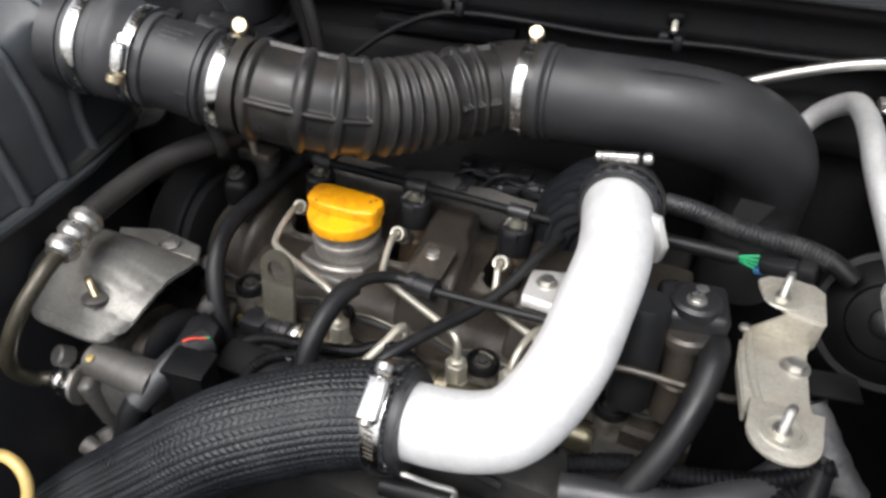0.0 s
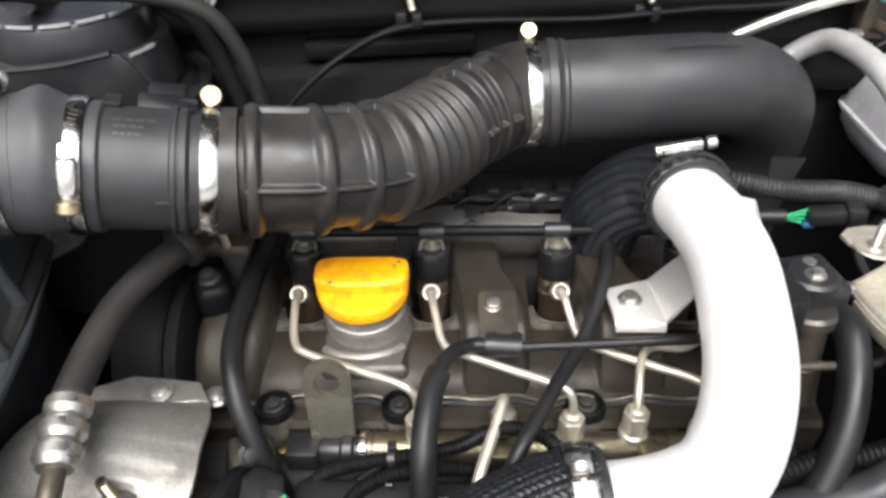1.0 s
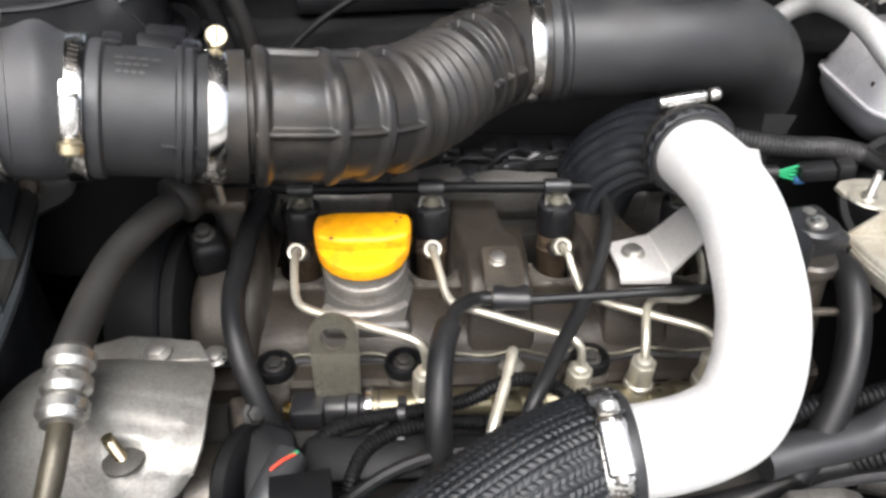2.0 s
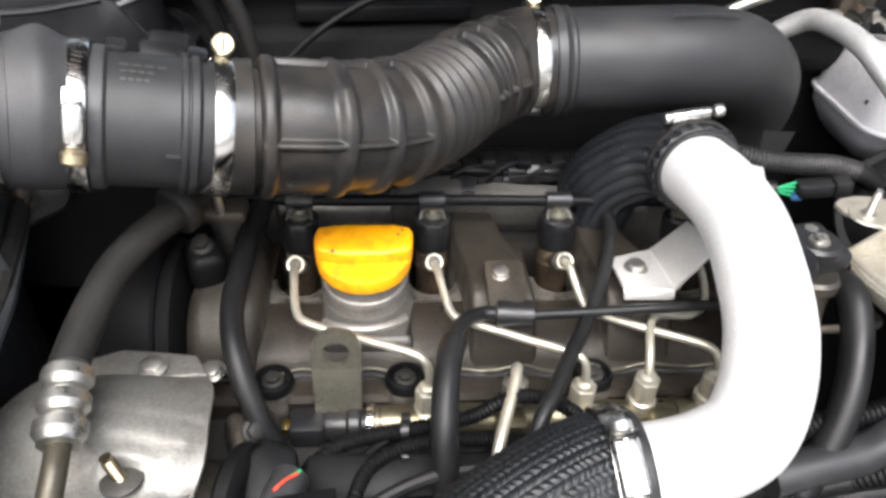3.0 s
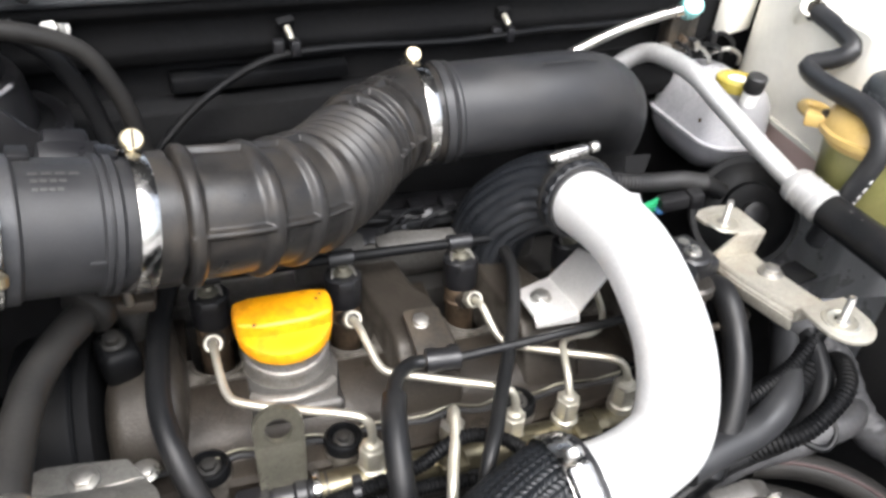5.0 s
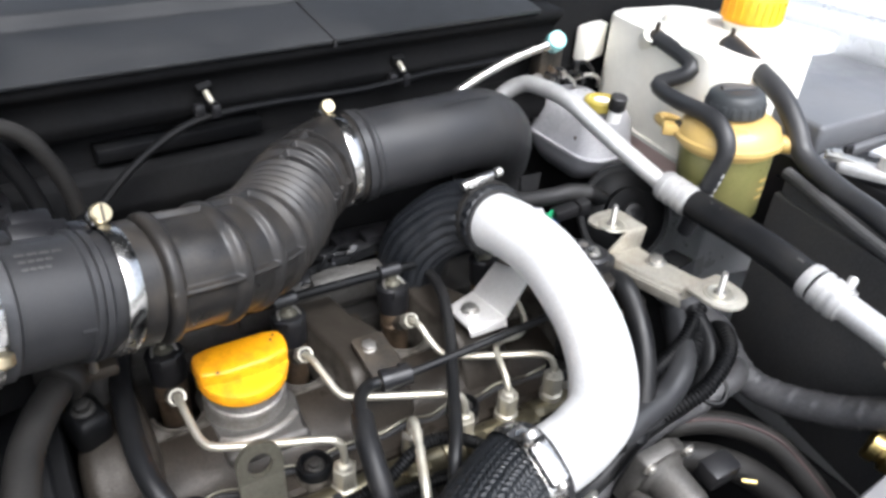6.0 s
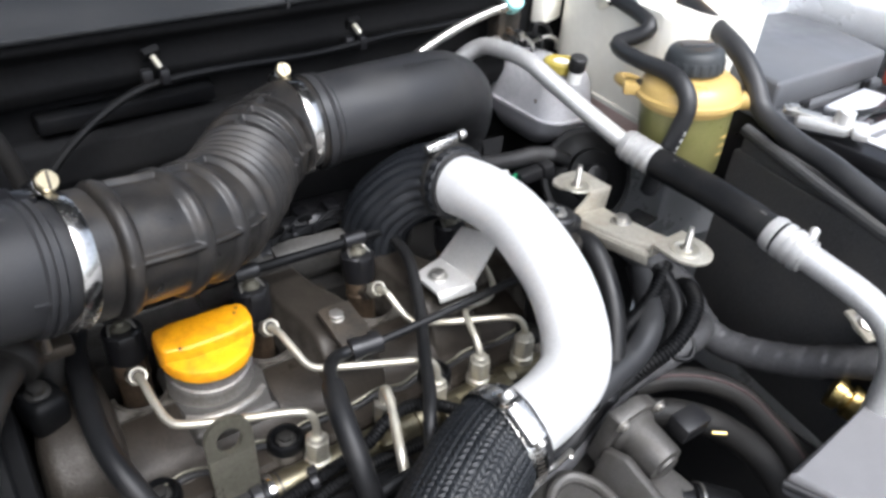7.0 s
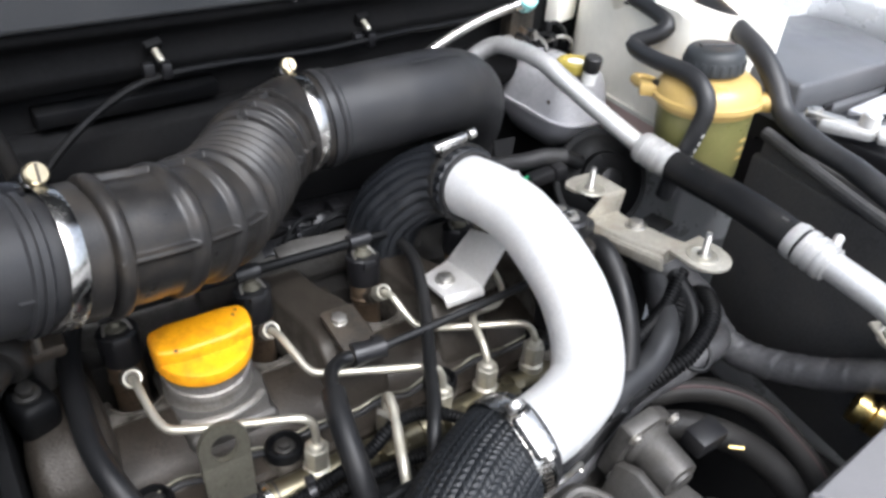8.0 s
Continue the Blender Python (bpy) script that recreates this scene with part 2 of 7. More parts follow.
def sweep(bm, points, r, n=14, step=0.004, caps=True, up=(0, 0, 1), straight=False):
    """A round bar along the points. r: a radius, or a function of the length so far, the whole length and the angle."""
    path = [V(p) for p in points] if straight else smooth_path(points, step)
    f = frames(path, up)
    lengths = [0.0]
    for a, b in zip(path, path[1:]):
        lengths.append(lengths[-1] + (b - a).length)
    rings = []
    for p, (t, u, w), s in zip(path, f, lengths):
        ring = []
        for k in range(n):
            a = 2 * math.pi * k / n
            rad = r(s, lengths[-1], a) if callable(r) else r
            ring.append(bm.verts.new(p + rad * (math.cos(a) * u + math.sin(a) * w)))
        rings.append(ring)
    for a, b in zip(rings, rings[1:]):
        for k in range(n):
            bm.faces.new((a[k], a[(k + 1) % n], b[(k + 1) % n], b[k]))
    if caps:
        bm.faces.new(rings[0][::-1])
        bm.faces.new(rings[-1])
    return bm


def tube(points, r, n=14, step=0.004, **k):
    return sweep(bmesh.new(), points, r, n, step, **k)


def lathe(bm, at, axis, profile, n=24, caps=True):
    """A turned body: profile rows are (height along axis, radius)."""
    z = V(axis).normalized()
    x = z.orthogonal().normalized()
    y = z.cross(x)
    rings = []
    for h, r in profile:
        rings.append([bm.verts.new(V(at) + z * h + r * (math.cos(2 * math.pi * k / n) * x + math.sin(2 * math.pi * k / n) * y)) for k in range(n)])
    for a, b in zip(rings, rings[1:]):
        for k in range(n):
            bm.faces.new((a[k], a[(k + 1) % n], b[(k + 1) % n], b[k]))
    if caps:
        bm.faces.new(rings[0][::-1])
        bm.faces.new(rings[-1])
    return bm


def turned(at, axis, profile, n=24, caps=True):
    return lathe(bmesh.new(), at, axis, profile, n, caps)


def basis(at, z, x=(1, 0, 0)):
    """A pose with its z along z and its x as near x as can be."""
    z = V(z).normalized()
    x = V(x) - z * z.dot(V(x))
    if x.length < 1e-4:
        x = z.orthogonal()
    x.normalize()
    m = Matrix((x, z.cross(x), z)).transposed().to_4x4()
    m.translation = V(at)
    return m


def box(bm, m, size, bevel=0.0, segments=2):
    """A bevelled block of that size, its middle at the pose m."""
    m = m if isinstance(m, Matrix) else Matrix.Translation(m)
    made = bmesh.ops.create_cube(bm, size=1, matrix=m @ Matrix.Diagonal((*size, 1)))
    if bevel:
        edges = list({e for v in made["verts"] for e in v.link_edges})
        bmesh.ops.bevel(bm, geom=edges, offset=bevel, segments=segments, affect="EDGES", profile=0.5)
    return bm


def block(m, size, bevel=0.0, segments=2):
    return box(bmesh.new(), m, size, bevel, segments)


def prism(bm, m, outline, low, high, bevel=0.0, holes=(), segments=2):
    """An upright plate: an outline in the pose's x and y, from low to high along its z."""
    lower = [bm.verts.new(m @ V((x, y, low))) for x, y in outline]
    upper = [bm.verts.new(m @ V((x, y, high))) for x, y in outline]
    n = len(outline)
    faces = [bm.faces.new((lower[k], lower[(k + 1) % n], upper[(k + 1) % n], upper[k])) for k in range(n)]
    faces += [bm.faces.new(lower[::-1]), bm.faces.new(upper)]
    if bevel:
        edges = list({e for f in faces for e in f.edges})
        bmesh.ops.bevel(bm, geom=edges, offset=bevel, segments=segments, affect="EDGES", profile=0.5, clamp_overlap=True)
    return bm


def plate(m, outline, low, high, bevel=0.0):
    return prism(bmesh.new(), m, outline, low, high, bevel)


def rounded(w, h, r, n=5):
    """The outline of a rounded rectangle."""
    out = []
    for cx, cy, a in ((w / 2 - r, h / 2 - r, 0), (-w / 2 + r, h / 2 - r, 90), (-w / 2 + r, -h / 2 + r, 180), (w / 2 - r, -h / 2 + r, 270)):
        for k in range(n + 1):
            b = radians(a + 90 * k / n)
            out.append((cx + r * math.cos(b), cy + r * math.sin(b)))
    return out


def hexagon(r):
    return [(r * math.cos(math.pi * k / 3), r * math.sin(math.pi * k / 3)) for k in range(6)]


def bolt_mesh(at, axis, r=0.006, high=0.005, flange=1.35):
    """A flanged hexagon head."""
    bm = turned(at, axis, [(0, r * flange), (high * 0.25, r * flange), (high * 0.4, r * 1.05)], 18)
    prism(bm, basis(at, axis), hexagon(r), high * 0.3, high, r * 0.12)
    return bm


def ring_path(centre, axis, r, n=56):
    m = basis(centre, axis, (0, 0, 1))
    return [m @ V((r * math.cos(2 * math.pi * k / n), r * math.sin(2 * math.pi * k / n), 0)) for k in range(n)]


def band_mesh(centre, axis, r, width, thick=0.0012, n=64):
    """A flat hoop round an axis."""
    return turned(V(centre) - V(axis).normalized() * width / 2, axis,
                  [(0, r), (0, r + thick * 0.7), (width * 0.08, r + thick), (width * 0.92, r + thick), (width, r + thick * 0.7), (width, r), (0, r)], n, False)


def hose_clamp(centre, axis, r, toward, width=0.0092, label="", screw_turn=1, gilt=True, sizes=(0.02, 0.012), slots=True):
    """A worm-drive hose clamp whose screw sits in the direction toward from the middle."""
    c, a = V(centre), V(axis).normalized()
    out = V(toward) - a * a.dot(V(toward))
    out.normalize()
    along = a.cross(out) * screw_turn
    e = thing("hose_clamp", c + out * r, label or "polished steel worm-drive clamp round a black intake hose", "hose clamp", "hose clamps")
    part("band", band_mesh(c, a, r, width), BAND, e)
    top = c + out * (r + 0.0045)
    bm = block(basis(top - along * 0.002, out, along), (sizes[0], width * 1.02, 0.0075), 0.0022, 3)
    part("screw_housing", bm, BAND, e)
    s = turned(top - along * sizes[0] * 0.66, along, [(0, 0.0038), (sizes[0] * 1.05, 0.0038)], 14)
    part("screw_shank", s, STEEL, e)
    head = top + along * sizes[0] * 0.5
    h = turned(head, along, [(0, sizes[1] * 0.42), (0.001, sizes[1] * 0.5), (0.005, sizes[1] * 0.5), (0.0062, sizes[1] * 0.42)], 20)
    head_ob = part("screw_head", h, GILT if gilt else STEEL, e)
    part("slot", block(basis(head + along * 0.0061, along, out), (sizes[1] * 0.8, 0.0014, 0.0006)), DARKMETAL, head_ob, "dark screwdriver slot")
    d = out * math.cos(-0.34 * screw_turn) + a.cross(out) * math.sin(-0.34 * screw_turn)
    part("band_end", block(basis(c + d * (r + 0.0016), d, a.cross(d)), (0.011, width * 1.08, 0.002), 0.0006), BAND, e)
    if slots:
        for k in range(9):
            ang = (0.36 + 0.085 * k) * -screw_turn
            d = out * math.cos(ang) + a.cross(out) * math.sin(ang)
            part("thread_slot", block(basis(c + d * (r + 0.0012), d, a + a.cross(d) * 0.25), (width * 0.5, 0.0011, 0.0004)), DARKMETAL, e)
    return e


# ---- the engine: block and valve cover ----
engine = thing("engine_block", (0.03, 0, -0.49), "grimy dark cast engine block under the valve cover", "engine block")
part("crankcase", block(Matrix.Translation((0.03, -0.01, -0.28)), (0.44, 0.26, 0.42), 0.01), BLOCK, engine)
part("front_casting", block(Matrix.Translation((0.04, -0.135, -0.2)), (0.36, 0.06, 0.16), 0.012), BLOCK, engine)
part("cylinder_head", block(Matrix.Translation((0.05, 0.1, -0.055)), (0.36, 0.09, 0.05), 0.008), BLOCK, engine)

cover = thing("valve_cover", (0.04, 0, -0.05), "oil-stained grey cast aluminium valve cover on the engine", "valve cover")
FRONT = [(-0.016, -0.0265), (-0.03, -0.029), (-0.042, -0.0325), (-0.05, -0.0365), (-0.055, -0.0415), (-0.0585, -0.048), (-0.061, -0.0505), (-0.073, -0.052), (-0.076, -0.056), (-0.076, -0.085)]
SECTION = [(0.062, -0.085), (0.062, -0.027), (0.012, -0.025)] + FRONT
INJECT = [-0.094, 0.0, 0.092, 0.185]
POCKET = [(0.062, -0.085), (0.062, -0.072), (0.004, -0.072), (-0.004, -0.06), (-0.0105, -0.0275)] + FRONT
turn_x = Matrix(((0, 0, 1, 0), (1, 0, 0, 0), (0, 1, 0, 0), (0, 0, 0, 1)))
edges_x = [-0.157] + [x + d for x in INJECT for d in (-0.0205, 0.0205)] + [0.262]
for k, (x0, x1) in enumerate(zip(edges_x, edges_x[1:])):
    # Between the injectors the cover is full; round each it falls away into a deep pocket.
    part("pocket" if k % 2 else "body", prism(bmesh.new(), turn_x, POCKET if k % 2 else SECTION, x0, x1), OILCAST, cover, "deep injector pocket" if k % 2 else "")
for x in INJECT:
    # The pocket's rounded front corners.
    out = [(-0.0205, -0.0104), (0.0205, -0.0104), (0.0205, 0.014)]
    out += [(0.0188 * math.cos(radians(-9 * k)), 0.0125 + 0.0188 * math.sin(radians(-9 * k))) for k in range(21)] + [(-0.0205, 0.014)]
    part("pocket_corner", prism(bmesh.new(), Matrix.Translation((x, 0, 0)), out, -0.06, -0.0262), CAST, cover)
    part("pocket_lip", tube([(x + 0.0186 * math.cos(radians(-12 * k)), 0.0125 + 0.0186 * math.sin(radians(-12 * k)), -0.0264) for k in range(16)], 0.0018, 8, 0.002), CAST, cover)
# Raised ridges that run back between the injector wells, waisted behind and spreading to the front.


def ridge_mesh(rows, round_off=0.004, foot=-0.046):
    """A drawn-out hump with rounded shoulders: rows are (y, left x, right x, top z)."""
    r = [np.array(q) for q in rows]
    r = [2 * r[0] - r[1], *r, 2 * r[-1] - r[-2]]
    fine = []
    for a, b, c, d in zip(r, r[1:], r[2:], r[3:]):
        for k in range(7):
            t = k / 7
            fine.append(0.5 * (2 * b + (c - a) * t + (2 * a - 5 * b + 4 * c - d) * t * t + (3 * b - a - 3 * c + d) * t ** 3))
    fine.append(r[-2])
    bm, rings, o = bmesh.new(), [], round_off
    for y, x0, x1, z in fine:
        sect = [(x0 - 0.004, foot), (x0 - 0.001, z - o)] + [(x0 + o * (1 - math.cos(q)) - 0.0005, z - o + o * math.sin(q)) for q in (0.4, 0.8, 1.2, 1.57)]
        sect += [(x1 - o * (1 - math.cos(q)) + 0.0005, z - o + o * math.sin(q)) for q in (1.57, 1.2, 0.8, 0.4)] + [(x1 + 0.001, z - o), (x1 + 0.004, foot)]
        rings.append([bm.verts.new((x, y, max(zz, foot))) for x, zz in sect])
    for a, b in zip(rings, rings[1:]):
        for k in range(len(a) - 1):
            bm.faces.new((a[k], a[k + 1], b[k + 1], b[k]))
        bm.faces.new((a[-1], a[0], b[0], b[-1]))
    bm.faces.new(rings[0][::-1])
    bm.faces.new(rings[-1])
    return bm


WAIST = [(0.062, 0.014, 0.048, 0.0), (0.045, 0.0145, 0.0495, 0.001), (0.026, 0.0165, 0.053, 0.001), (0.01, 0.0195, 0.0605, 0.001), (-0.008, 0.0225, 0.0635, 0.0005), (-0.024, 0.0235, 0.0655, -0.001), (-0.034, 0.024, 0.066, -0.006), (-0.045, 0.024, 0.066, -0.019), (-0.053, 0.024, 0.066, -0.034), (-0.0565, 0.024, 0.066, -0.044)]
for dx, dz in ((0.0, 0.0), (0.0925, -0.001), (0.186, -0.004)):
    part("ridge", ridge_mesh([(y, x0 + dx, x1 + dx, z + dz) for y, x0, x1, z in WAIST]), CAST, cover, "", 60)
END = [(0.06, -0.152, -0.125, 0.006), (0.042, -0.1525, -0.123, 0.006), (0.02, -0.151, -0.119, 0.004), (0.0, -0.1585, -0.1165, 0.001), (-0.02, -0.1625, -0.116, -0.003), (-0.036, -0.163, -0.117, -0.01), (-0.049, -0.162, -0.119, -0.021), (-0.057, -0.161, -0.1205, -0.034), (-0.06, -0.16, -0.122, -0.044)]
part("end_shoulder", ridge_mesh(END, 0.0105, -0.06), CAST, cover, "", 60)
# The filler boss, a fan-shaped swelling below the neck.
bm = prism(bmesh.new(), Matrix.Translation((-0.048, 0, 0)), [(-0.032, 0.03), (0.032, 0.03), (0.029, -0.012), (0.033, -0.05), (-0.028, -0.05), (-0.029, -0.012)], -0.04, -0.0255, 0.005, segments=3)
part("filler_boss", bm, HOUSING, cover, "paler bare swelling below the filler neck")
bm = bmesh.new()
sweep(bm, [(-0.075, -0.03, -0.0265), (-0.066, -0.037, -0.0245), (-0.048, -0.041, -0.0235), (-0.03, -0.036, -0.0245), (-0.02, -0.028, -0.0265)], 0.003, 10, 0.003)
part("boss_bead", bm, NECK, cover, "worn bright bead below the neck")
neck = part("filler_neck", turned((-0.048, 0.0, -0.034), (0, -0.08, 1), [(0, 0.033), (0.006, 0.031), (0.012, 0.029), (0.03, 0.0272), (0.036, 0.026)], 48), NECK, cover, "dull bare aluminium filler neck")
part("lip", turned((-0.048, -0.0014, -0.0165), (0, -0.08, 1), [(0, 0.0278), (0.0012, 0.0298), (0.005, 0.0302), (0.0075, 0.0292), (0.0085, 0.0268)], 48), NECK, neck, "pale worn lip round the neck")
for x in (-0.107, -0.021, 0.105, 0.205):
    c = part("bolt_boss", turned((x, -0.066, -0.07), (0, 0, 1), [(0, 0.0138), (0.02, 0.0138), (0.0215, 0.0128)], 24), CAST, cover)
    part("grommet", turned((x, -0.066, -0.0487), (0, 0, 1), [(0, 0.0132), (0.0055, 0.0132), (0.0075, 0.012), (0.008, 0.0105), (0.0035, 0.0088)], 24), DARKPLASTIC, c, "black rubber sealing washer")
    part("bolt", bolt_mesh((x, -0.066, -0.0445), (0, 0, 1), 0.0052, 0.005), BLOCK, c, "dark grimy bolt head")
bm = bmesh.new()
sweep(bm, [(-0.15 + 0.01 * k, -0.0608 - 0.0012 * math.sin(1.7 * k), -0.0485 + 0.0022 * math.sin(1.31 * k)) for k in range(41)], 0.002, 8, 0.004)
part("gasket_lip", bm, RUBBER, cover, "black rubber gasket edge")
bm = bmesh.new()
sweep(bm, [(-0.15 + 0.01 * k, -0.0585 - 0.001 * math.sin(1.7 * k), -0.0455 + 0.0024 * math.sin(1.31 * k)) for k in range(41)], 0.0011, 6, 0.003)
part("sealant_bead", bm, DULLZINC, cover, "wavy bead of grey sealant along the joint")

# Filler cap: a flattened disc with a grip bar.
cap = thing("oil_filler_cap", (-0.048, 0, 0), "bright yellow plastic oil filler cap on its neck", "oil cap")
m = basis((-0.048, -0.0015, 0.0015), (0.0, -0.08, 1), (1, 0, 0))
bm = bmesh.new()
lathe(bm, m.translation, m.to_3x3() @ V((0, 0, 1)), [(0, 0.0295), (0.0014, 0.0318), (0.0085, 0.0328), (0.0112, 0.0318), (0.0124, 0.0285), (0.0126, 0.01)], 56)
for v in bm.verts:
    v.co.y = v.co.y * 0.62 if v.co.y > 0 else v.co.y
part("disc", bm, YELLOW, cap)
grip = [(0.031, -0.01), (0.033, -0.003), (0.0332, 0.006), (0.0312, 0.0125), (0.02, 0.0155), (-0.02, 0.0155), (-0.0312, 0.0125), (-0.0332, 0.006), (-0.033, -0.003), (-0.031, -0.01), (-0.015, -0.0145), (0.015, -0.0145)]
bm = prism(bmesh.new(), m, grip, 0.008, 0.0225, 0.003, segments=3)
part("grip", bm, YELLOW, cap)
for x, y in ((0.023, 0.004), (0.026, 0.008), (-0.02, -0.012)):
    part("scuff", turned(m @ V((x, y, 0.0223)), m.to_3x3() @ V((0, 0, 1)), [(0, 0.0014), (0.0004, 0.001)], 8), DARKMETAL, cap, "small dark scuff mark")

# ---- injectors and their pipes ----


def injector(x):
    e = thing("fuel_injector", (x, 0.03, -0.03), "dark diesel injector with steel fuel inlet in its pocket", "injector", "injectors in the valve cover")
    axis = V((0, 0.14, 1)).normalized()
    foot = V((x, 0.026, -0.036))
    part("seat", turned((x, 0.022, -0.0725), (0, 0, 1), [(0, 0.02), (0.004, 0.02), (0.005, 0.0185), (0.006, 0.0125)], 32), DARKMETAL, e, "dark oily injector seat")
    part("body", turned(foot, axis, [(-0.034, 0.0105), (-0.012, 0.0105), (-0.011, 0.0112), (0.012, 0.0112), (0.013, 0.0125), (0.016, 0.0125), (0.017, 0.0116), (0.026, 0.0122), (0.028, 0.0112)], 28), RUSTY, e, "brown oil-stained injector body")
    part("solenoid", turned(foot + axis * 0.028, axis, [(0, 0.0126), (0.001, 0.0132), (0.023, 0.0138), (0.0245, 0.0128), (0.025, 0.0075)], 28), PLASTIC, e, "black plastic solenoid cap")
    part("latch", block(basis(foot + axis * 0.05 + V((0, -0.012, 0)), axis, (1, 0, 0)), (0.012, 0.006, 0.008), 0.0015), PLASTIC, e)
    arm = turned(foot + axis * 0.018, V((0.0, -1, 0.42)), [(0, 0.0075), (0.012, 0.0072), (0.019, 0.0062)], 16)
    part("inlet", arm, DARKMETAL, e)
    part("retaining_clip", sweep(bmesh.new(), [foot + axis * 0.0525 + V(p) for p in ((-0.009, -0.006, 0), (-0.006, 0.004, 0.003), (0.006, 0.004, 0.003), (0.009, -0.006, 0))], 0.0012, 6, 0.002), STEEL, e)
    part("return_fitting", turned(foot + axis * 0.05, axis, [(0, 0.0075), (0.004, 0.0075), (0.006, 0.0045), (0.009, 0.004)], 16), DULLZINC, e)
    return e


for x in INJECT:
    injector(x)


def fuel_pipe(points, nut, nut_axis, end, label):
    e = thing("injector_pipe", end, label, "fuel pipe", "injector fuel pipes")
    part("pipe", tube(points, 0.0028, 12, 0.003), ZINC, e)
    a = V(nut_axis).normalized()
    hexed = part("inlet_nut", prism(bmesh.new(), basis(nut, a), hexagon(0.007), -0.009, -0.0006, 0.0008), ZINC, e)
    part("collar", turned(V(nut) - a * 0.0008, a, [(0, 0.0066), (0.0026, 0.0064), (0.0032, 0.0058), (0.003, 0.0046), (0.0004, 0.0042)], 24, False), ZINC, hexed)
    # A dark disc paints the hollow's shade inside the collar.
    part("recess", turned(V(nut) - a * 0.0008, a, [(0, 0.0045), (0.0005, 0.0045)], 20), DARKMETAL, hexed, "dark disc for the shaded hollow round the pipe")
    bm = prism(bmesh.new(), basis(end, (0, 0, 1)), hexagon(0.0088), -0.006, 0.011, 0.0012)
    lathe(bm, V(end) + V((0, 0, -0.013)), (0, 0, 1), [(0, 0.0095), (0.006, 0.0095), (0.007, 0.008)], 18)
    lathe(bm, V(end) + V((0, 0, 0.011)), (0, 0, 1), [(0, 0.0068), (0.003, 0.0055), (0.004, 0.0035)], 18)
    part("union_nut", bm, ZINC, e)
    return e


NUT_AXIS = (0.05, -0.75, 0.62)
PIPE_LABEL = "bent bright zinc steel fuel pipe from injector to rail"
fuel_pipe([(-0.095, -0.001, 0.0), (-0.0945, -0.012, 0.004), (-0.093, -0.03, 0.001), (-0.09, -0.046, -0.003), (-0.082, -0.055, -0.004), (-0.05, -0.069, -0.004), (-0.02, -0.082, -0.003), (-0.01, -0.086, -0.007), (-0.007, -0.087, -0.018), (-0.007, -0.087, -0.032)],
          (-0.095, -0.001, 0.0), NUT_AXIS, (-0.007, -0.087, -0.042), PIPE_LABEL)
fuel_pipe([(0.0, 0.0, 0.0), (0.0015, -0.013, 0.004), (0.005, -0.03, -0.001), (0.009, -0.044, -0.006), (0.018, -0.052, -0.007), (0.055, -0.068, -0.008), (0.083, -0.08, -0.009), (0.09, -0.084, -0.013), (0.092, -0.0865, -0.022), (0.092, -0.087, -0.034)],
          (0.0, 0.0, 0.0), NUT_AXIS, (0.092, -0.087, -0.042), PIPE_LABEL)
fuel_pipe([(0.092, 0.0, 0.0), (0.0935, -0.011, 0.003), (0.097, -0.024, -0.005), (0.101, -0.036, -0.01), (0.11, -0.044, -0.011), (0.14, -0.06, -0.01), (0.166, -0.074, -0.008), (0.175, -0.08, -0.01), (0.178, -0.085, -0.018), (0.178, -0.086, -0.03)],
          (0.092, 0.0, 0.0), NUT_AXIS, (0.178, -0.086, -0.036), PIPE_LABEL)
fuel_pipe([(0.185, 0.0, 0.0), (0.186, -0.014, 0.002), (0.184, -0.034, -0.008), (0.172, -0.044, -0.012), (0.152, -0.046, -0.01), (0.142, -0.052, -0.008), (0.137, -0.064, -0.009), (0.134, -0.078, -0.014), (0.133, -0.086, -0.024), (0.133, -0.086, -0.034)],
          (0.185, 0.0, 0.0), NUT_AXIS, (0.133, -0.086, -0.038), PIPE_LABEL)

rail = thing("fuel_rail", (0.07, -0.09, -0.06), "brassy steel common fuel rail under the cover's front edge", "fuel rail")
part("tube", turned((-0.046, -0.09, -0.0595), (1, 0, 0), [(0, 0.009), (0.003, 0.0112), (0.24, 0.0112), (0.245, 0.008)], 24), RAIL, rail)
for x in (0.07, 0.155):
    part("collar", turned((x, -0.09, -0.0595), (1, 0, 0), [(0, 0.0112), (0.0005, 0.0128), (0.008, 0.0128), (0.0085, 0.0112)], 24), RAIL, rail)
part("pressure_sensor", turned((-0.073, -0.092, -0.0575), (1, 0, 0), [(0, 0.0085), (0.002, 0.0095), (0.014, 0.0095), (0.016, 0.0115), (0.022, 0.0115), (0.024, 0.0095), (0.028, 0.009)], 24), PLASTIC, rail, "black plastic pressure sensor")
part("sensor_plug", block(Matrix.Translation((-0.083, -0.094, -0.056)), (0.022, 0.02, 0.016), 0.003), PLASTIC, rail, "black sensor plug")
part("plug_seal", block(Matrix.Translation((-0.096, -0.096, -0.054)), (0.005, 0.008, 0.008), 0.001), BRASS, rail, "orange-brown seal in the plug")
part("end_ring", turned((-0.047, -0.09, -0.0595), (1, 0, 0), [(0, 0.0105), (0.001, 0.0125), (0.005, 0.0125), (0.006, 0.0112)], 24), BAND, rail, "bright machined end ring")
part("groove", turned((-0.0385, -0.09, -0.0595), (1, 0, 0), [(0, 0.0114), (0.0018, 0.0114)], 24), DARKMETAL, rail)
for x in (0.045, 0.098, 0.145):
    part("lug", block(Matrix.Translation((x, -0.1, -0.052)), (0.02, 0.014, 0.012), 0.003), RAIL, rail)

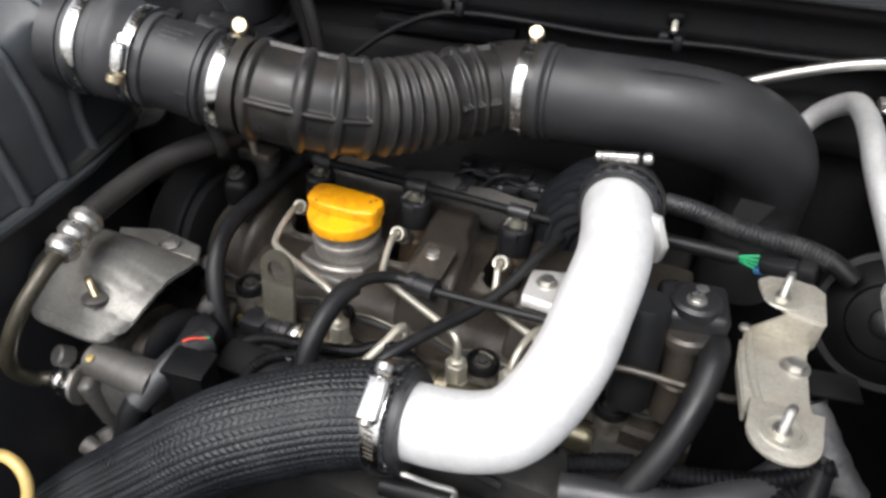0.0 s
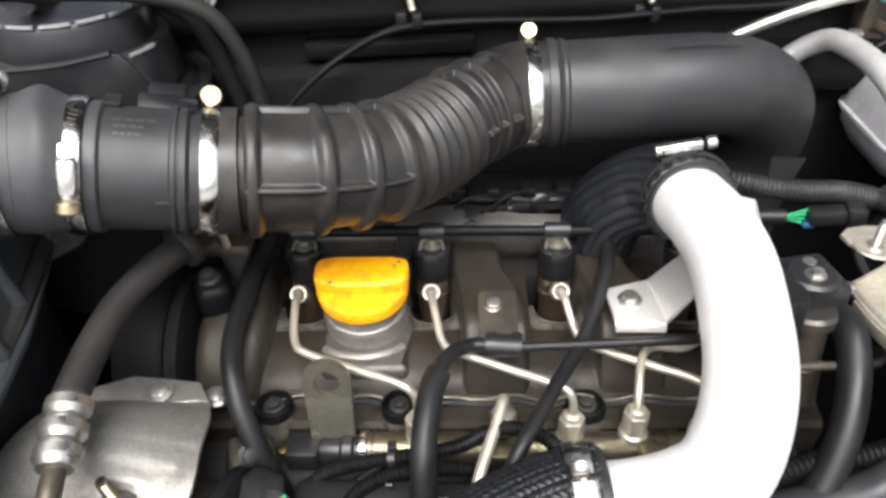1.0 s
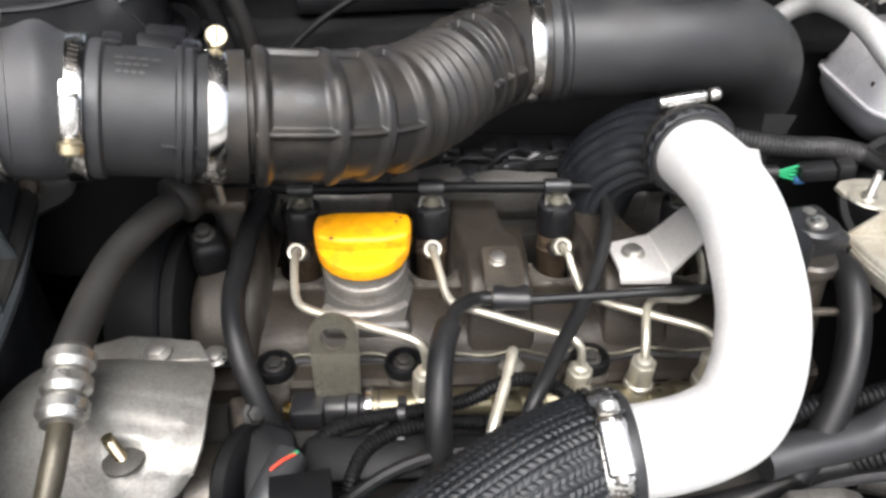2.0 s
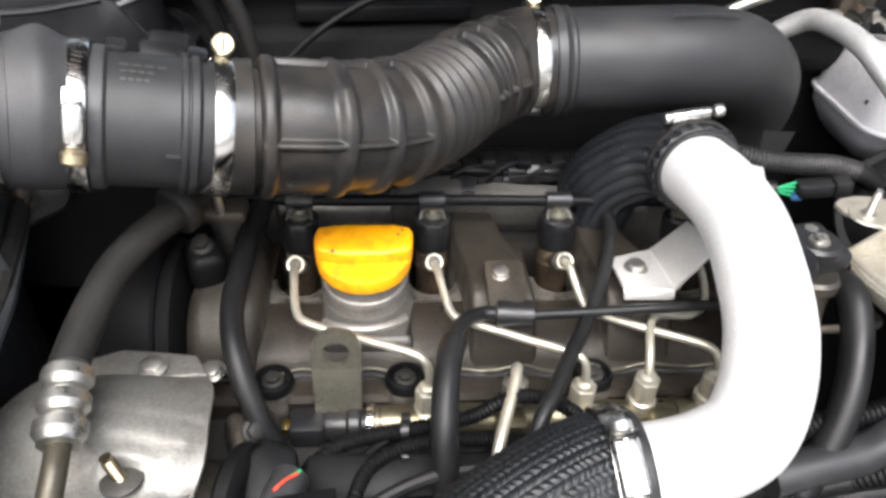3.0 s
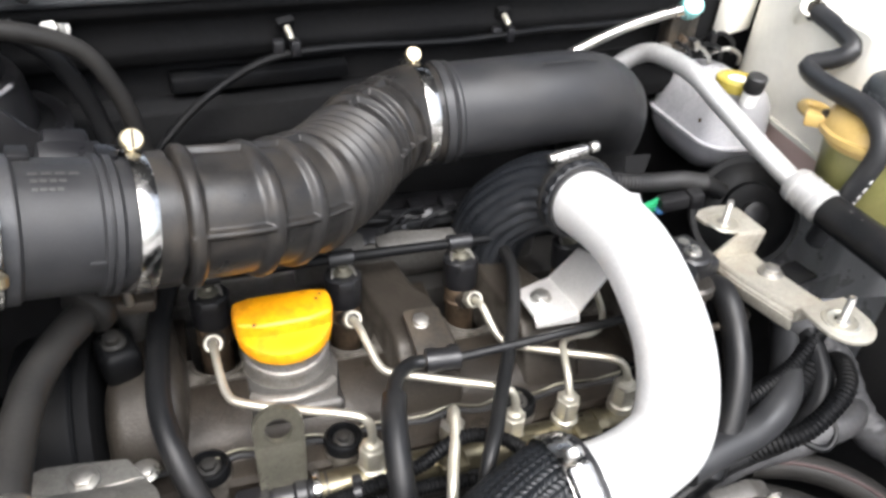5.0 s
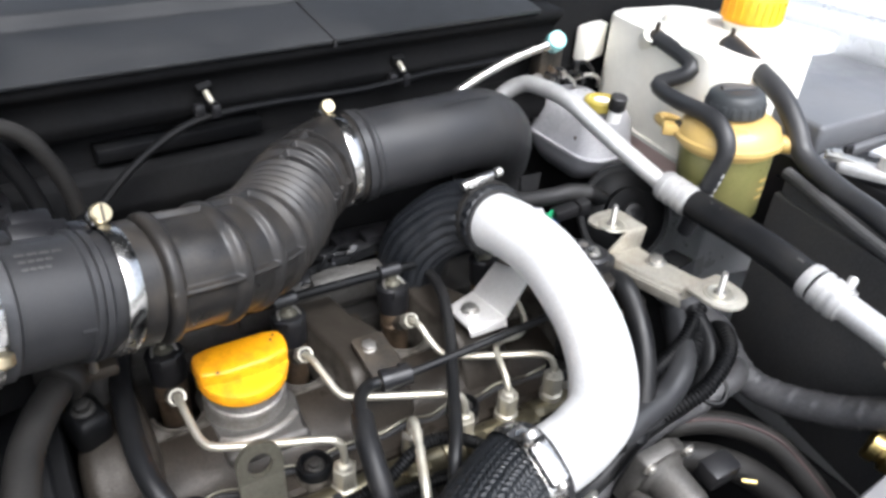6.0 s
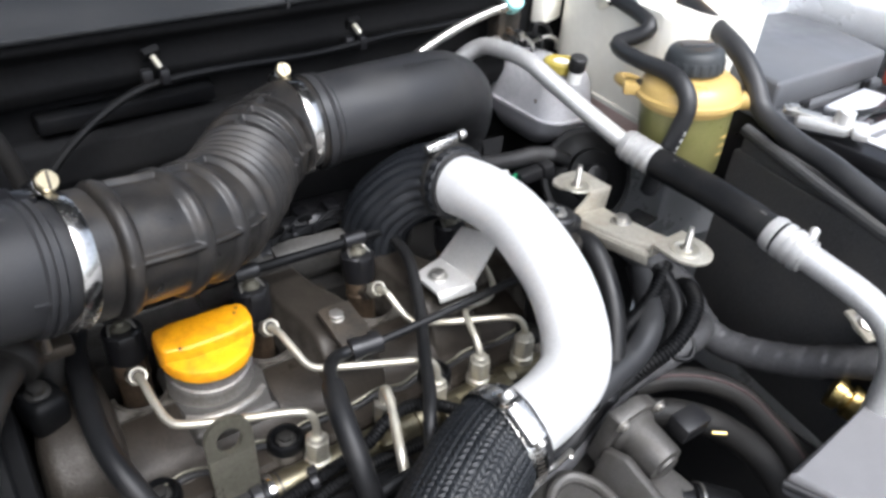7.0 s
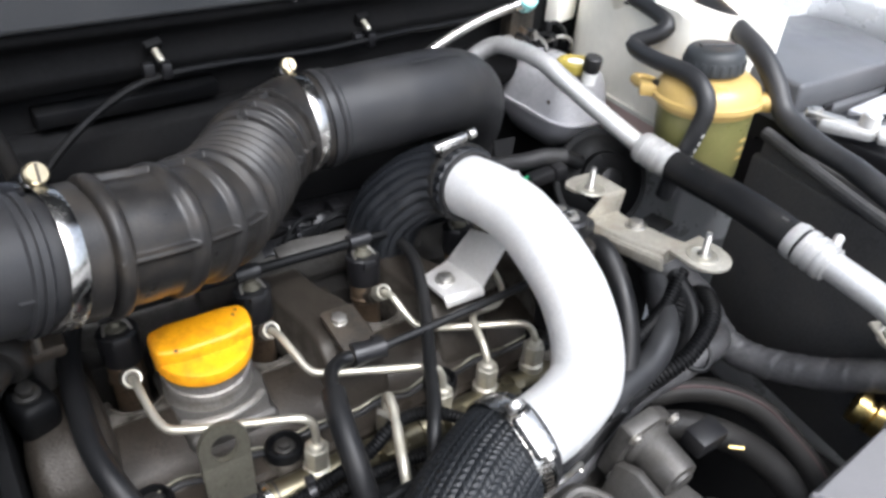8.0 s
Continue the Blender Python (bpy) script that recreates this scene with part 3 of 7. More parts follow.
supply = thing("supply_pipe", (0.046, -0.082, -0.03), "pale zinc steel supply pipe into the fuel rail", "fuel pipe")
part("pipe", tube([(0.048, -0.084, -0.036), (0.048, -0.083, -0.022), (0.047, -0.088, -0.014), (0.043, -0.102, -0.017), (0.037, -0.118, -0.022), (0.031, -0.135, -0.028), (0.027, -0.15, -0.045)], 0.0037, 12, 0.003), ZINC, supply)
part("union_nut", prism(bmesh.new(), basis((0.048, -0.085, -0.045), (0, 0, 1)), hexagon(0.009), 0, 0.017, 0.0012), STEEL, supply)

# Lifting eye: a strip with a rounded top and a slot.
eye = thing("lifting_eye", (-0.066, -0.083, -0.06), "dull zinc lifting eye bolted before the valve cover", "lifting eye")
m = basis((-0.0635, -0.0815, -0.003), (0, -1, 0.12), (1, 0, 0))
bm = bmesh.new()
outer, inner = [], []
for k in range(24):
    a = 2 * math.pi * k / 24
    c, s = math.cos(a), math.sin(a)
    outer.append((0.0152 * c, 0.001 + 0.0165 * s if s > -0.2 else -0.0115))
    inner.append((0.0082 * c, 0.0 + 0.0098 * s))
front = [[bm.verts.new(m @ V((x, y, z))) for x, y in loop] for z in (0.0022, -0.0022) for loop in (outer, inner)]
for k in range(24):
    j = (k + 1) % 24
    for a, b in ((front[0], front[1]), (front[3], front[2]), (front[2], front[0]), (front[1], front[3])):
        bm.faces.new((a[k], a[j], b[j], b[k]))
part("ring", bm, DULLZINC, eye)
part("shank", prism(bmesh.new(), m, [(-0.0152, -0.011), (0.0152, -0.011), (0.0142, -0.064), (-0.0142, -0.064)], -0.0022, 0.0022, 0.0008), DULLZINC, eye)

# Cable rod, its clip and the plate that holds it.
holder = thing("rod_holder", (0.043, -0.022, 0.003), "dark steel plate bolted on the cover with a rod clip", "bracket")
part("plate", prism(bmesh.new(), basis((0.046, -0.034, 0.0035), (0, -0.15, 1)), rounded(0.026, 0.048, 0.003), 0, 0.003, 0.0006), DARKMETAL, holder)
part("bolt", bolt_mesh((0.043, -0.022, 0.006), (0, -0.1, 1), 0.006, 0.0055), STEEL, holder, "bright zinc flanged bolt")
part("clip", sweep(bmesh.new(), [(0.0375, -0.054, 0.0012), (0.0605, -0.0567, 0.002)], 0.0078, 18, 0.005), PLASTIC, holder, "black plastic rod clip")
for x in (0.041, 0.057):
    part("clip_rib", sweep(bmesh.new(), [(x - 0.003, -0.054, 0.0012), (x + 0.003, -0.0547, 0.0014)], 0.0085, 18, 0.003), PLASTIC, holder)
rod = thing("cable_rod", (0.06, -0.057, 0.002), "slim black coated steel rod running over the engine", "rod")
part("rod", tube([(0.06, -0.0567, 0.002), (0.11, -0.0567, 0.0045), (0.16, -0.056, 0.007), (0.21, -0.055, 0.009), (0.25, -0.054, 0.01)], 0.0034, 12, 0.01), HOSE, rod)
part("bend", tube([(0.036, -0.054, 0.0015), (0.027, -0.055, 0.002), (0.017, -0.064, 0.006), (0.01, -0.076, 0.009), (0.006, -0.09, 0.009)], 0.0048, 14, 0.003), HOSE, rod, "bent black tube end")
part("sleeve", tube([(0.007, -0.086, 0.0095), (0.003, -0.1, 0.008), (0.0, -0.12, 0.0), (-0.001, -0.138, -0.014), (0.001, -0.155, -0.045), (0.002, -0.165, -0.09)], 0.0079, 18, 0.004), HOSE, rod, "thick black rubber sleeve")

# Breather hose across the cover's end and the slim diagonal cable.
single("breather_hose", tube([(-0.113, 0.072, 0.018), (-0.118, 0.05, 0.02), (-0.126, 0.02, 0.014), (-0.129, -0.02, 0.008), (-0.128, -0.058, 0.004), (-0.12, -0.088, -0.01), (-0.108, -0.107, -0.036), (-0.094, -0.118, -0.07), (-0.085, -0.122, -0.11)], 0.0074, 16), HOSE,
       "black rubber breather hose laid across the valve cover", "hose")
single("diagonal_cable", tube([(0.13, 0.045, 0.012), (0.127, 0.02, 0.016), (0.12, -0.005, 0.016), (0.108, -0.035, 0.006), (0.094, -0.062, 0.0), (0.078, -0.09, 0.0), (0.064, -0.116, -0.001), (0.052, -0.135, -0.008), (0.045, -0.15, -0.03)], 0.0048, 12), HOSE,
       "flat black cable hanging over the front of the engine", "cable")
leak = thing("leak_off_hose", (0.02, 0.045, 0.022), "thin black leak-off hose along the injector tops", "hose")
part("hose", tube([(-0.14, 0.05, 0.02), (-0.117, 0.044, 0.0245), (-0.094, 0.0395, 0.0255), (0.0, 0.0405, 0.025), (0.092, 0.0405, 0.024), (0.16, 0.044, 0.021), (0.2, 0.05, 0.015)], 0.004, 12, 0.01), DARKPLASTIC, leak)
for x in INJECT[:3]:
    part("tee", sweep(bmesh.new(), [(x - 0.009, 0.0397, 0.0253), (x + 0.009, 0.0397, 0.0253)], 0.0062, 14, 0.004), PLASTIC, leak)

# ---- intake line ----
C1, C2, C3 = V((-0.1857, -0.0485, 0.1365)), V((-0.1224, -0.033, 0.1225)), V((0.0775, 0.0945, 0.1075))
A2 = (C2 - C1).normalized()
A3 = V((0.99, 0.06, 0.0)).normalized()

maf = thing("air_flow_meter", C1, "black plastic air flow meter tube between two clamped hoses", "air flow meter")
L = (C2 - C1).length
part("tube", turned(C1 - A2 * 0.01, A2, [(0, 0.033), (0.012, 0.033), (0.017, 0.0363), (0.0215, 0.0363), (0.023, 0.0343), (L - 0.0105, 0.0343), (L - 0.0095, 0.0366), (L - 0.0072, 0.0366), (L - 0.0068, 0.0352), (L - 0.0058, 0.0352), (L - 0.0054, 0.037), (L - 0.002, 0.037), (L, 0.034), (L + 0.012, 0.034)], 64), DUCT, maf)
side = V((0, -1, 0.02))
side = (side - A2 * A2.dot(side)).normalized()
part("moulding_rib", block(basis(C2 - A2 * 0.0185 + side * 0.0346, side, A2), (0.017, 0.0022, 0.002), 0.0004), DUCT, maf)
upward = (V((0, -0.05, 1)) - A2 * A2.dot(V((0, -0.05, 1)))).normalized()
backward = A2.cross(upward) * -1 if A2.cross(upward).y < 0 else A2.cross(upward)
for s in (0.016, L - 0.012):
    lug = part("stop_lug", block(basis(C1 + A2 * s + (upward * 0.94 + backward * 0.34).normalized() * 0.0365, upward, A2), (0.0095, 0.011, 0.0045), 0.001), PLASTIC, maf)
conn = part("sensor_housing", block(basis(C1 + A2 * (L * 0.62) + (upward * 0.45 + backward * 0.9).normalized() * 0.0365, (upward * 0.45 + backward * 0.9), A2), (0.03, 0.026, 0.014), 0.002), PLASTIC, maf)
part("plug", block(basis(C1 + A2 * (L * 0.62) + (upward * 0.42 + backward * 0.92).normalized() * 0.048, (upward * 0.42 + backward * 0.92), A2), (0.022, 0.018, 0.016), 0.003), PLASTIC, conn)
for row, (s0, w) in enumerate(((0.02, 0.023), (0.02, 0.016), (0.02, 0.014))):
    for k in range(4):
        dd = (upward * (0.98 - 0.05 * row) - backward * (0.17 + 0.13 * row)).normalized()
        part("printed_bar", block(basis(C1 + A2 * (s0 + k * w / 4) + dd * 0.0344, dd, A2), (w / 4 * 0.7, 0.0016, 0.0004)), FADED, maf, "faded printed mark")
for k in range(3):
    dd = (upward * (0.98 - 0.05 * k) - backward * (0.17 + 0.13 * k)).normalized()
    part("printed_bar", block(basis(C1 + A2 * 0.051 + dd * 0.0344, dd, A2), (0.0075, 0.0016, 0.0004)), FADED, maf, "faded printed mark")

C0 = V((-0.2195, -0.062, 0.1455))
elbow = thing("inlet_hose", C1, "swollen dusty black rubber inlet hose from the air box", "intake hose")


def piece(points, r, s0, s1, n, step):
    """The stretch from s0 to s1 of a tube along the points; its ends stay open where the next stretch begins."""
    path = smooth_path(points, step)
    f = frames(path)
    lengths = [0.0]
    for a, b in zip(path, path[1:]):
        lengths.append(lengths[-1] + (b - a).length)
    ids = [k for k, s in enumerate(lengths) if s0 - step * 0.6 <= s <= s1 + step * 0.6]
    bm = bmesh.new()
    first = lengths[ids[0]]
    return sweep(bm, [path[k] for k in ids], lambda s, whole, a: r(s + first, lengths[-1], a), n, caps=True, up=f[ids[0]][1], straight=True)


def inlet_r(s, whole, a):
    t = s / whole
    swell = 0.0066 * math.exp(-((t - 0.5) / 0.17) ** 2) * (0.55 + 0.45 * math.cos(a))
    return 0.0364 + swell - 0.0012 * (0.8 < t < 0.84) - 0.001 * (0.88 < t < 0.9)


IN = [tuple(C0 - V((0.0095, 0.0026, -0.0013))), tuple(C0), tuple((C0 + C1) / 2 + V((0, 0.0004, 0.0))), tuple(C1), tuple(C1 + A2 * 0.011)]
part("cuff", piece(IN, inlet_r, 0.0, 0.0155, 72, 0.0012), DUSTDUCT, elbow)
part("bulge", piece(IN, inlet_r, 0.0155, 0.0385, 72, 0.0012), DUSTDUCT, elbow, "swollen middle of the hose")
part("cuff", piece(IN, inlet_r, 0.0385, 0.2, 72, 0.0012), DUSTDUCT, elbow)
snout = thing("air_box_outlet", (-0.25, -0.07, 0.15), "short black plastic outlet pipe of the air box", "air duct")
part("pipe", tube([tuple(C0 - V((0.008, 0.0022, -0.0012))), (-0.236, -0.0665, 0.1475), (-0.2455, -0.069, 0.149)], 0.034, 48, 0.004), DUCT, snout)
part("rim", turned(C0 - V((0.0115, 0.0031, -0.0016)), (0.95, 0.26, -0.13), [(0, 0.0356), (0.0008, 0.0378), (0.0028, 0.0378), (0.0034, 0.0356)], 64), DUCT, snout)

bellow = thing("bellows_hose", C2, "dusty black ribbed rubber bellows hose bending between two clamps", "intake hose")
LINE = [tuple(C2 - A2 * 0.004), tuple(C2), (-0.0955, -0.0275, 0.119), (-0.066, -0.021, 0.115), (-0.034, -0.0025, 0.108), (-0.0045, 0.03, 0.103), (0.0265, 0.068, 0.1045), tuple(C3 - A3 * 0.0145), tuple(C3), tuple(C3 + A3 * 0.006)]


def bump_at(s, at, w):
    return math.exp(-((s - at) / w) ** 4)


def long_ribs(a):
    """Four ribs along the hose."""
    r = 0.0
    for m0 in (0.0, radians(-88), radians(92), radians(180)):
        d = (a - BELLOW_TURN - m0 + math.pi) % (2 * math.pi) - math.pi
        r += 0.0038 * math.exp(-abs(d / 0.062) ** 3)
    return r


def bellows_r(s, whole, a):
    if s < 0.0215:
        r = 0.0366
    elif s < 0.0245:
        r = 0.0318
    elif s < 0.1145:
        hoops = sum(0.0042 * bump_at(s, at, w) for at, w in ((0.0288, 0.0042), (0.0638, 0.0036), (0.0865, 0.0034), (0.1062, 0.0032)))
        r = 0.0352 - 0.008 * max(0, s - 0.05) + max(hoops, long_ribs(a) if s < 0.1075 else 0)
    elif s < 0.1755:
        r = 0.0342
        for k in range(6):
            r += 0.0036 * math.exp(-((s - 0.1202 - 0.0098 * k) / 0.0026) ** 2)
    elif s < 0.2195:
        r = 0.0335 + max(long_ribs(a), sum(0.0042 * bump_at(s, at, 0.0036) for at in (0.1875, 0.2025)))
        if s > 0.2165:
            r = 0.0322
    else:
        r = 0.0367
    return r


BELLOW_TURN = radians(80)
for nm, s0, s1 in (("cuff", 0.0, 0.0228), ("ribbed_section", 0.0228, 0.1143), ("corrugation", 0.1143, 0.1755), ("ribbed_section", 0.1755, 0.2195), ("cuff", 0.2195, 0.3)):
    part(nm, piece(LINE, bellows_r, s0, s1, 340 if nm == "ribbed_section" else 120, 0.0007), BELLOWS, bellow, "", 60)

pipe = thing("intake_elbow", C3, "matt black moulded intake elbow pipe beyond the bellows", "intake pipe")


def elbow_r(s, whole, a):
    r = 0.0363
    if s < 0.006:
        r = 0.0386
    elif 0.009 < s < 0.013:
        r = 0.038
    return r


EL = [tuple(C3 + A3 * 0.0065), (0.115, 0.095, 0.109), (0.16, 0.095, 0.111), (0.199, 0.1015, 0.1095), (0.232, 0.1165, 0.0995), (0.257, 0.1315, 0.081), (0.269, 0.146, 0.055), (0.271, 0.157, 0.02), (0.271, 0.161, -0.07)]
part("pipe", tube(EL, elbow_r, 72, 0.002), DUCT, pipe)
part("seam", tube([(p[0] + 0.0, p[1] - 0.0105, p[2] + 0.0347) for p in ((0.16, 0.088, 0.114), (0.19, 0.094, 0.1125), (0.215, 0.1, 0.1085))], 0.0006, 6, 0.004), DUCT, pipe)

hose_clamp(C2, A2, 0.0366, (0, 0.57, 0.82), label="polished steel worm-drive clamp on the bellows cuff", screw_turn=1)
hose_clamp(C1, A2, 0.0372, (0, -0.94, 0.36), label="polished steel worm-drive clamp on the inlet hose", screw_turn=1)
hose_clamp(C0, V((0.95, 0.27, -0.14)), 0.0372, (0.0, 0.26, 0.96), label="pale steel worm-drive clamp on the air box outlet", gilt=False, screw_turn=-1)
hose_clamp(C3 - A3 * 0.006, A3, 0.0372, (0, 0.62, 0.78), label="polished steel worm-drive clamp where bellows meet elbow", screw_turn=1)

# ---- boost pipe and its braided hoses ----
boost = thing("boost_pipe", (0.17, -0.1, 0.04), "bright silver bent aluminium boost pipe over the engine", "boost pipe")
BP = [(0.171, 0.024, 0.0675), (0.172, 0.006, 0.0705), (0.178, -0.02, 0.071), (0.1825, -0.05, 0.0665), (0.1815, -0.084, 0.056), (0.179, -0.114, 0.041), (0.1705, -0.14, 0.0235), (0.157, -0.1575, 0.009), (0.139, -0.164, 0.001), (0.118, -0.1685, -0.002), (0.097, -0.17, -0.004), (0.07, -0.1715, -0.0065)]
part("pipe", tube(BP, 0.0246, 56, 0.003), ALLOY, boost)
# The mounting tab: a foot with a turned-down lip and a broad strap rising to the pipe.
FOOT, STRAP = [(0.1205, -0.009, 0.0085), (0.1525, 0.001, 0.0085), (0.1555, -0.044, 0.0105), (0.1225, -0.0395, 0.0085)], [(0.1525, 0.001, 0.0085), (0.1735, 0.0, 0.034), (0.1765, -0.044, 0.047), (0.1555, -0.044, 0.0105)]


def slab(corners, thick):
    """A flat plate between four corners."""
    bm = bmesh.new()
    n = (V(corners[1]) - V(corners[0])).cross(V(corners[3]) - V(corners[0])).normalized()
    low, high = ([bm.verts.new(V(c) + n * d) for c in corners] for d in (-thick / 2, thick / 2))
    bm.faces.new(low[::-1])
    bm.faces.new(high)
    for k in range(4):
        bm.faces.new((low[k], low[(k + 1) % 4], high[(k + 1) % 4], high[k]))
    bmesh.ops.bevel(bm, geom=bm.edges[:], offset=0.0007, segments=2, affect="EDGES", profile=0.5)
    return bm


part("tab_foot", slab(FOOT, 0.003), TABMETAL, boost, "flat aluminium mounting foot")
part("mounting_tab", slab(STRAP, 0.003), TABMETAL, boost, "broad aluminium strap")
part("tab_lip", slab([FOOT[3], FOOT[2], (0.1555, -0.0465, 0.0045), (0.1235, -0.0425, 0.0015)], 0.0026), TABMETAL, boost, "turned-down edge of the foot")
part("tab_bolt", bolt_mesh((0.1355, -0.021, 0.0098), (0, 0, 1), 0.006, 0.0055), STEEL, boost, "zinc flanged bolt")
part("bead_tab", prism(bmesh.new(), basis((0.202, -0.012, 0.066), (0.55, 0.83, 0.1), (1, 0, 0.3)), [(-0.012, -0.022), (0.008, -0.018), (0.011, 0.004), (0.004, 0.016), (-0.006, 0.02), (-0.012, 0.01)], -0.003, 0.003, 0.001), TABMETAL, boost, "small welded aluminium lug")
for y, x in ((-0.105, 0.166), (-0.09, 0.168)):
    part("scuff", turned((x, y, 0.047), (-0.9, -0.2, 0.4), [(0, 0.0015), (0.0004, 0.001)], 8), DARKMETAL, boost)


def braid_r(base, pitch=0.0085, count=26, high=0.0013):
    """Herringbone weave: slanted strands that turn their slant from column to column."""
    def r(s, whole, a):
        col = a / (2 * math.pi) * count
        k = math.floor(col)
        f = col - k
        lean = f if k % 2 else 1 - f
        w = (s / pitch + lean * 0.75) % 1.0
        ridge = math.sin(math.pi * w) ** 0.6
        edge = math.sin(math.pi * f) ** 0.35 if 0 < f < 1 else 0
        return base + high * (ridge * edge - 0.5)
    return r


low_hose = thing("braided_hose", (0.05, -0.19, 0.0), "thick black braided hose curving into the boost pipe", "braided hose", "braided hoses")
LH = [(0.0938, -0.17, -0.0042), (0.084, -0.1703, -0.0053), (0.062, -0.178, -0.0065), (0.035, -0.1915, -0.0098), (-0.01, -0.2155, -0.025), (-0.06, -0.234, -0.0646), (-0.12, -0.2485, -0.1188), (-0.17, -0.2585, -0.17)]
part("hose", tube(LH, braid_r(0.0338, count=46, pitch=0.0039, high=0.0012), 368, 0.00072), BRAID, low_hose, "", 180)
up_hose = thing("braided_hose", (0.12, 0.05, 0.06), "black braided hose from the boost pipe to the engine's rear", "braided hose", "braided hoses")
UH = [(0.1724, 0.008, 0.0702), (0.172, 0.016, 0.069), (0.168, 0.031, 0.066), (0.158, 0.046, 0.0575), (0.144, 0.057, 0.043), (0.131, 0.065, 0.022), (0.123, 0.069, -0.02)]




def ridged_r(s, whole, a):
    """Weave drawn into ridges along the hose."""
    return 0.0288 + 0.0016 * abs(math.sin(a * 10)) + 0.00035 * math.sin(2 * math.pi * s / 0.0034 + 3 * math.sin(a * 20))


part("hose", tube(UH, ridged_r, 240, 0.0008), BRAID_DARK, up_hose, "", 180)
DU = V((0.0, -0.975, 0.18)).normalized()
upper_clamp = hose_clamp(V((0.1725, 0.0175, 0.069)), DU, 0.0302, (-0.16, 0.2, 0.96), label="bright steel clamp on the upper braided hose", screw_turn=-1, gilt=False, sizes=(0.028, 0.0085), width=0.0082)
# This band takes a dark material in place of the shade lying on it.
for ob in upper_clamp.children:
    if ob.name.startswith("band"):
        ob.data.materials[0] = BLOCK
DL = V((0.99, 0.05, 0.1)).normalized()
hose_clamp(V((0.0838, -0.1705, -0.0053)), DL, 0.0352, (0, -0.45, 0.9), width=0.013, label="bright steel clamp on the lower braided hose", screw_turn=-1, gilt=False, sizes=(0.028, 0.011))
for c, d, nm, own in ((V((0.0944, -0.17, -0.0042)), DL, 0, low_hose), (V((0.1724, 0.0075, 0.0703)), DU, 1, up_hose)):
    r = (0.0336, 0.029)[nm]
    bm = turned(c - d * 0.003, d, [(0, r - 0.001), (0.005, r - 0.0008), (0.0068, r - 0.0018), (0.0068, 0.0255), (0, 0.0248)], 48, False)
    part("cuff", bm, RUBBER, own, "plain black rubber inner lip")
    random.seed(11 + nm)
    bm = bmesh.new()
    z = V(d).normalized()
    x = z.orthogonal().normalized()
    y = z.cross(x)
    for k in range(60):
        a = 2 * math.pi * (k + random.uniform(-0.3, 0.3)) / 60
        o = x * math.cos(a) + y * math.sin(a)
        p = c - z * 0.0045 + o * (r - 0.0004)
        q = p + z * random.uniform(0.001, 0.0042) + o * random.uniform(0.0003, 0.0018) + z.cross(o) * random.uniform(-0.002, 0.002)
        sweep(bm, [p, (p + q) / 2 + o * 0.0005, q], random.uniform(0.0004, 0.0008), 5, straight=True)
    part("frayed_edge", bm, RUBBER, own, "frayed ends of the braid")
hook = thing("wire_hook", (0.113, -0.192, -0.024), "bent bright wire clip at the end of the boost pipe", "wire clip")
part("wire", tube([(0.103, -0.195, -0.0245), (0.1035, -0.197, -0.02), (0.11, -0.196, -0.0215), (0.121, -0.192, -0.0265), (0.1325, -0.188, -0.0305), (0.1345, -0.1885, -0.0345), (0.133, -0.1895, -0.0365)], 0.0019, 8, 0.001), STEEL, hook)


# ---- the bay: ground, floor and walls ----
def sheet(name, m, size, mat, label, thick=0.004, bevel=0.001):
    return single(name, block(m, (size[0], size[1], thick), bevel), mat, label, name, kind="structure")


ground = single("ground", block(Matrix.Translation((0, 0, -0.95)), (60, 60, 0.2)), GROUND, "pale grey concrete ground under the car", "ground", kind="structure")
bm = block(Matrix.Translation((0.15, -0.12, -0.52)), (1.35, 0.85, 0.02), 0.004)
single("floor", bm, FIREWALL, "black undertray below the engine", "undertray", kind="structure")
FW = Matrix.Translation((0.0, 0.158, 0)) @ pose(0, 0, 0, 0, 0, 5.5)
bm = block(FW @ Matrix.Translation((0.15, 0.045, -0.33)), (1.36, 0.05, 1.04), 0.006)
wall = single("wall_bulkhead", bm, FIREWALL, "black insulated bulkhead behind the engine", "bulkhead", kind="structure")
# Shelf, swelling and groove of the bulkhead.
bm = prism(bmesh.new(), FW @ turn_x, [(0.03, 0.05), (0.002, 0.06), (-0.004, 0.075), (0.0, 0.1), (0.012, 0.106), (0.03, 0.104)], -0.45, 0.37, 0.003)
part("lower_swage", bm, FIREWALL, wall)
bm = prism(bmesh.new(), FW @ turn_x, [(0.03, 0.128), (0.006, 0.134), (0.0, 0.146), (0.004, 0.166), (-0.012, 0.176), (-0.012, 0.184), (0.03, 0.186)], -0.45, 0.37, 0.003)
part("upper_swage", bm, FIREWALL, wall)
part("stiffener", prism(bmesh.new(), FW @ turn_x, [(0.02, 0.109), (0.004, 0.111), (0.004, 0.123), (0.02, 0.125)], -0.1, 0.035, 0.002), DARKPLASTIC, wall, "dark grey stiffening strip")
cowl = single("trim_cowl", prism(bmesh.new(), FW @ turn_x, [(-0.016, 0.184), (-0.018, 0.189), (0.05, 0.204), (0.06, 0.214), (0.2, 0.25), (0.2, 0.24), (0.06, 0.2), (0.03, 0.188)], -0.45, 0.33, 0.002), COWL,
              "dark grey plastic scuttle panel with a seam", "scuttle panel", kind="structure")
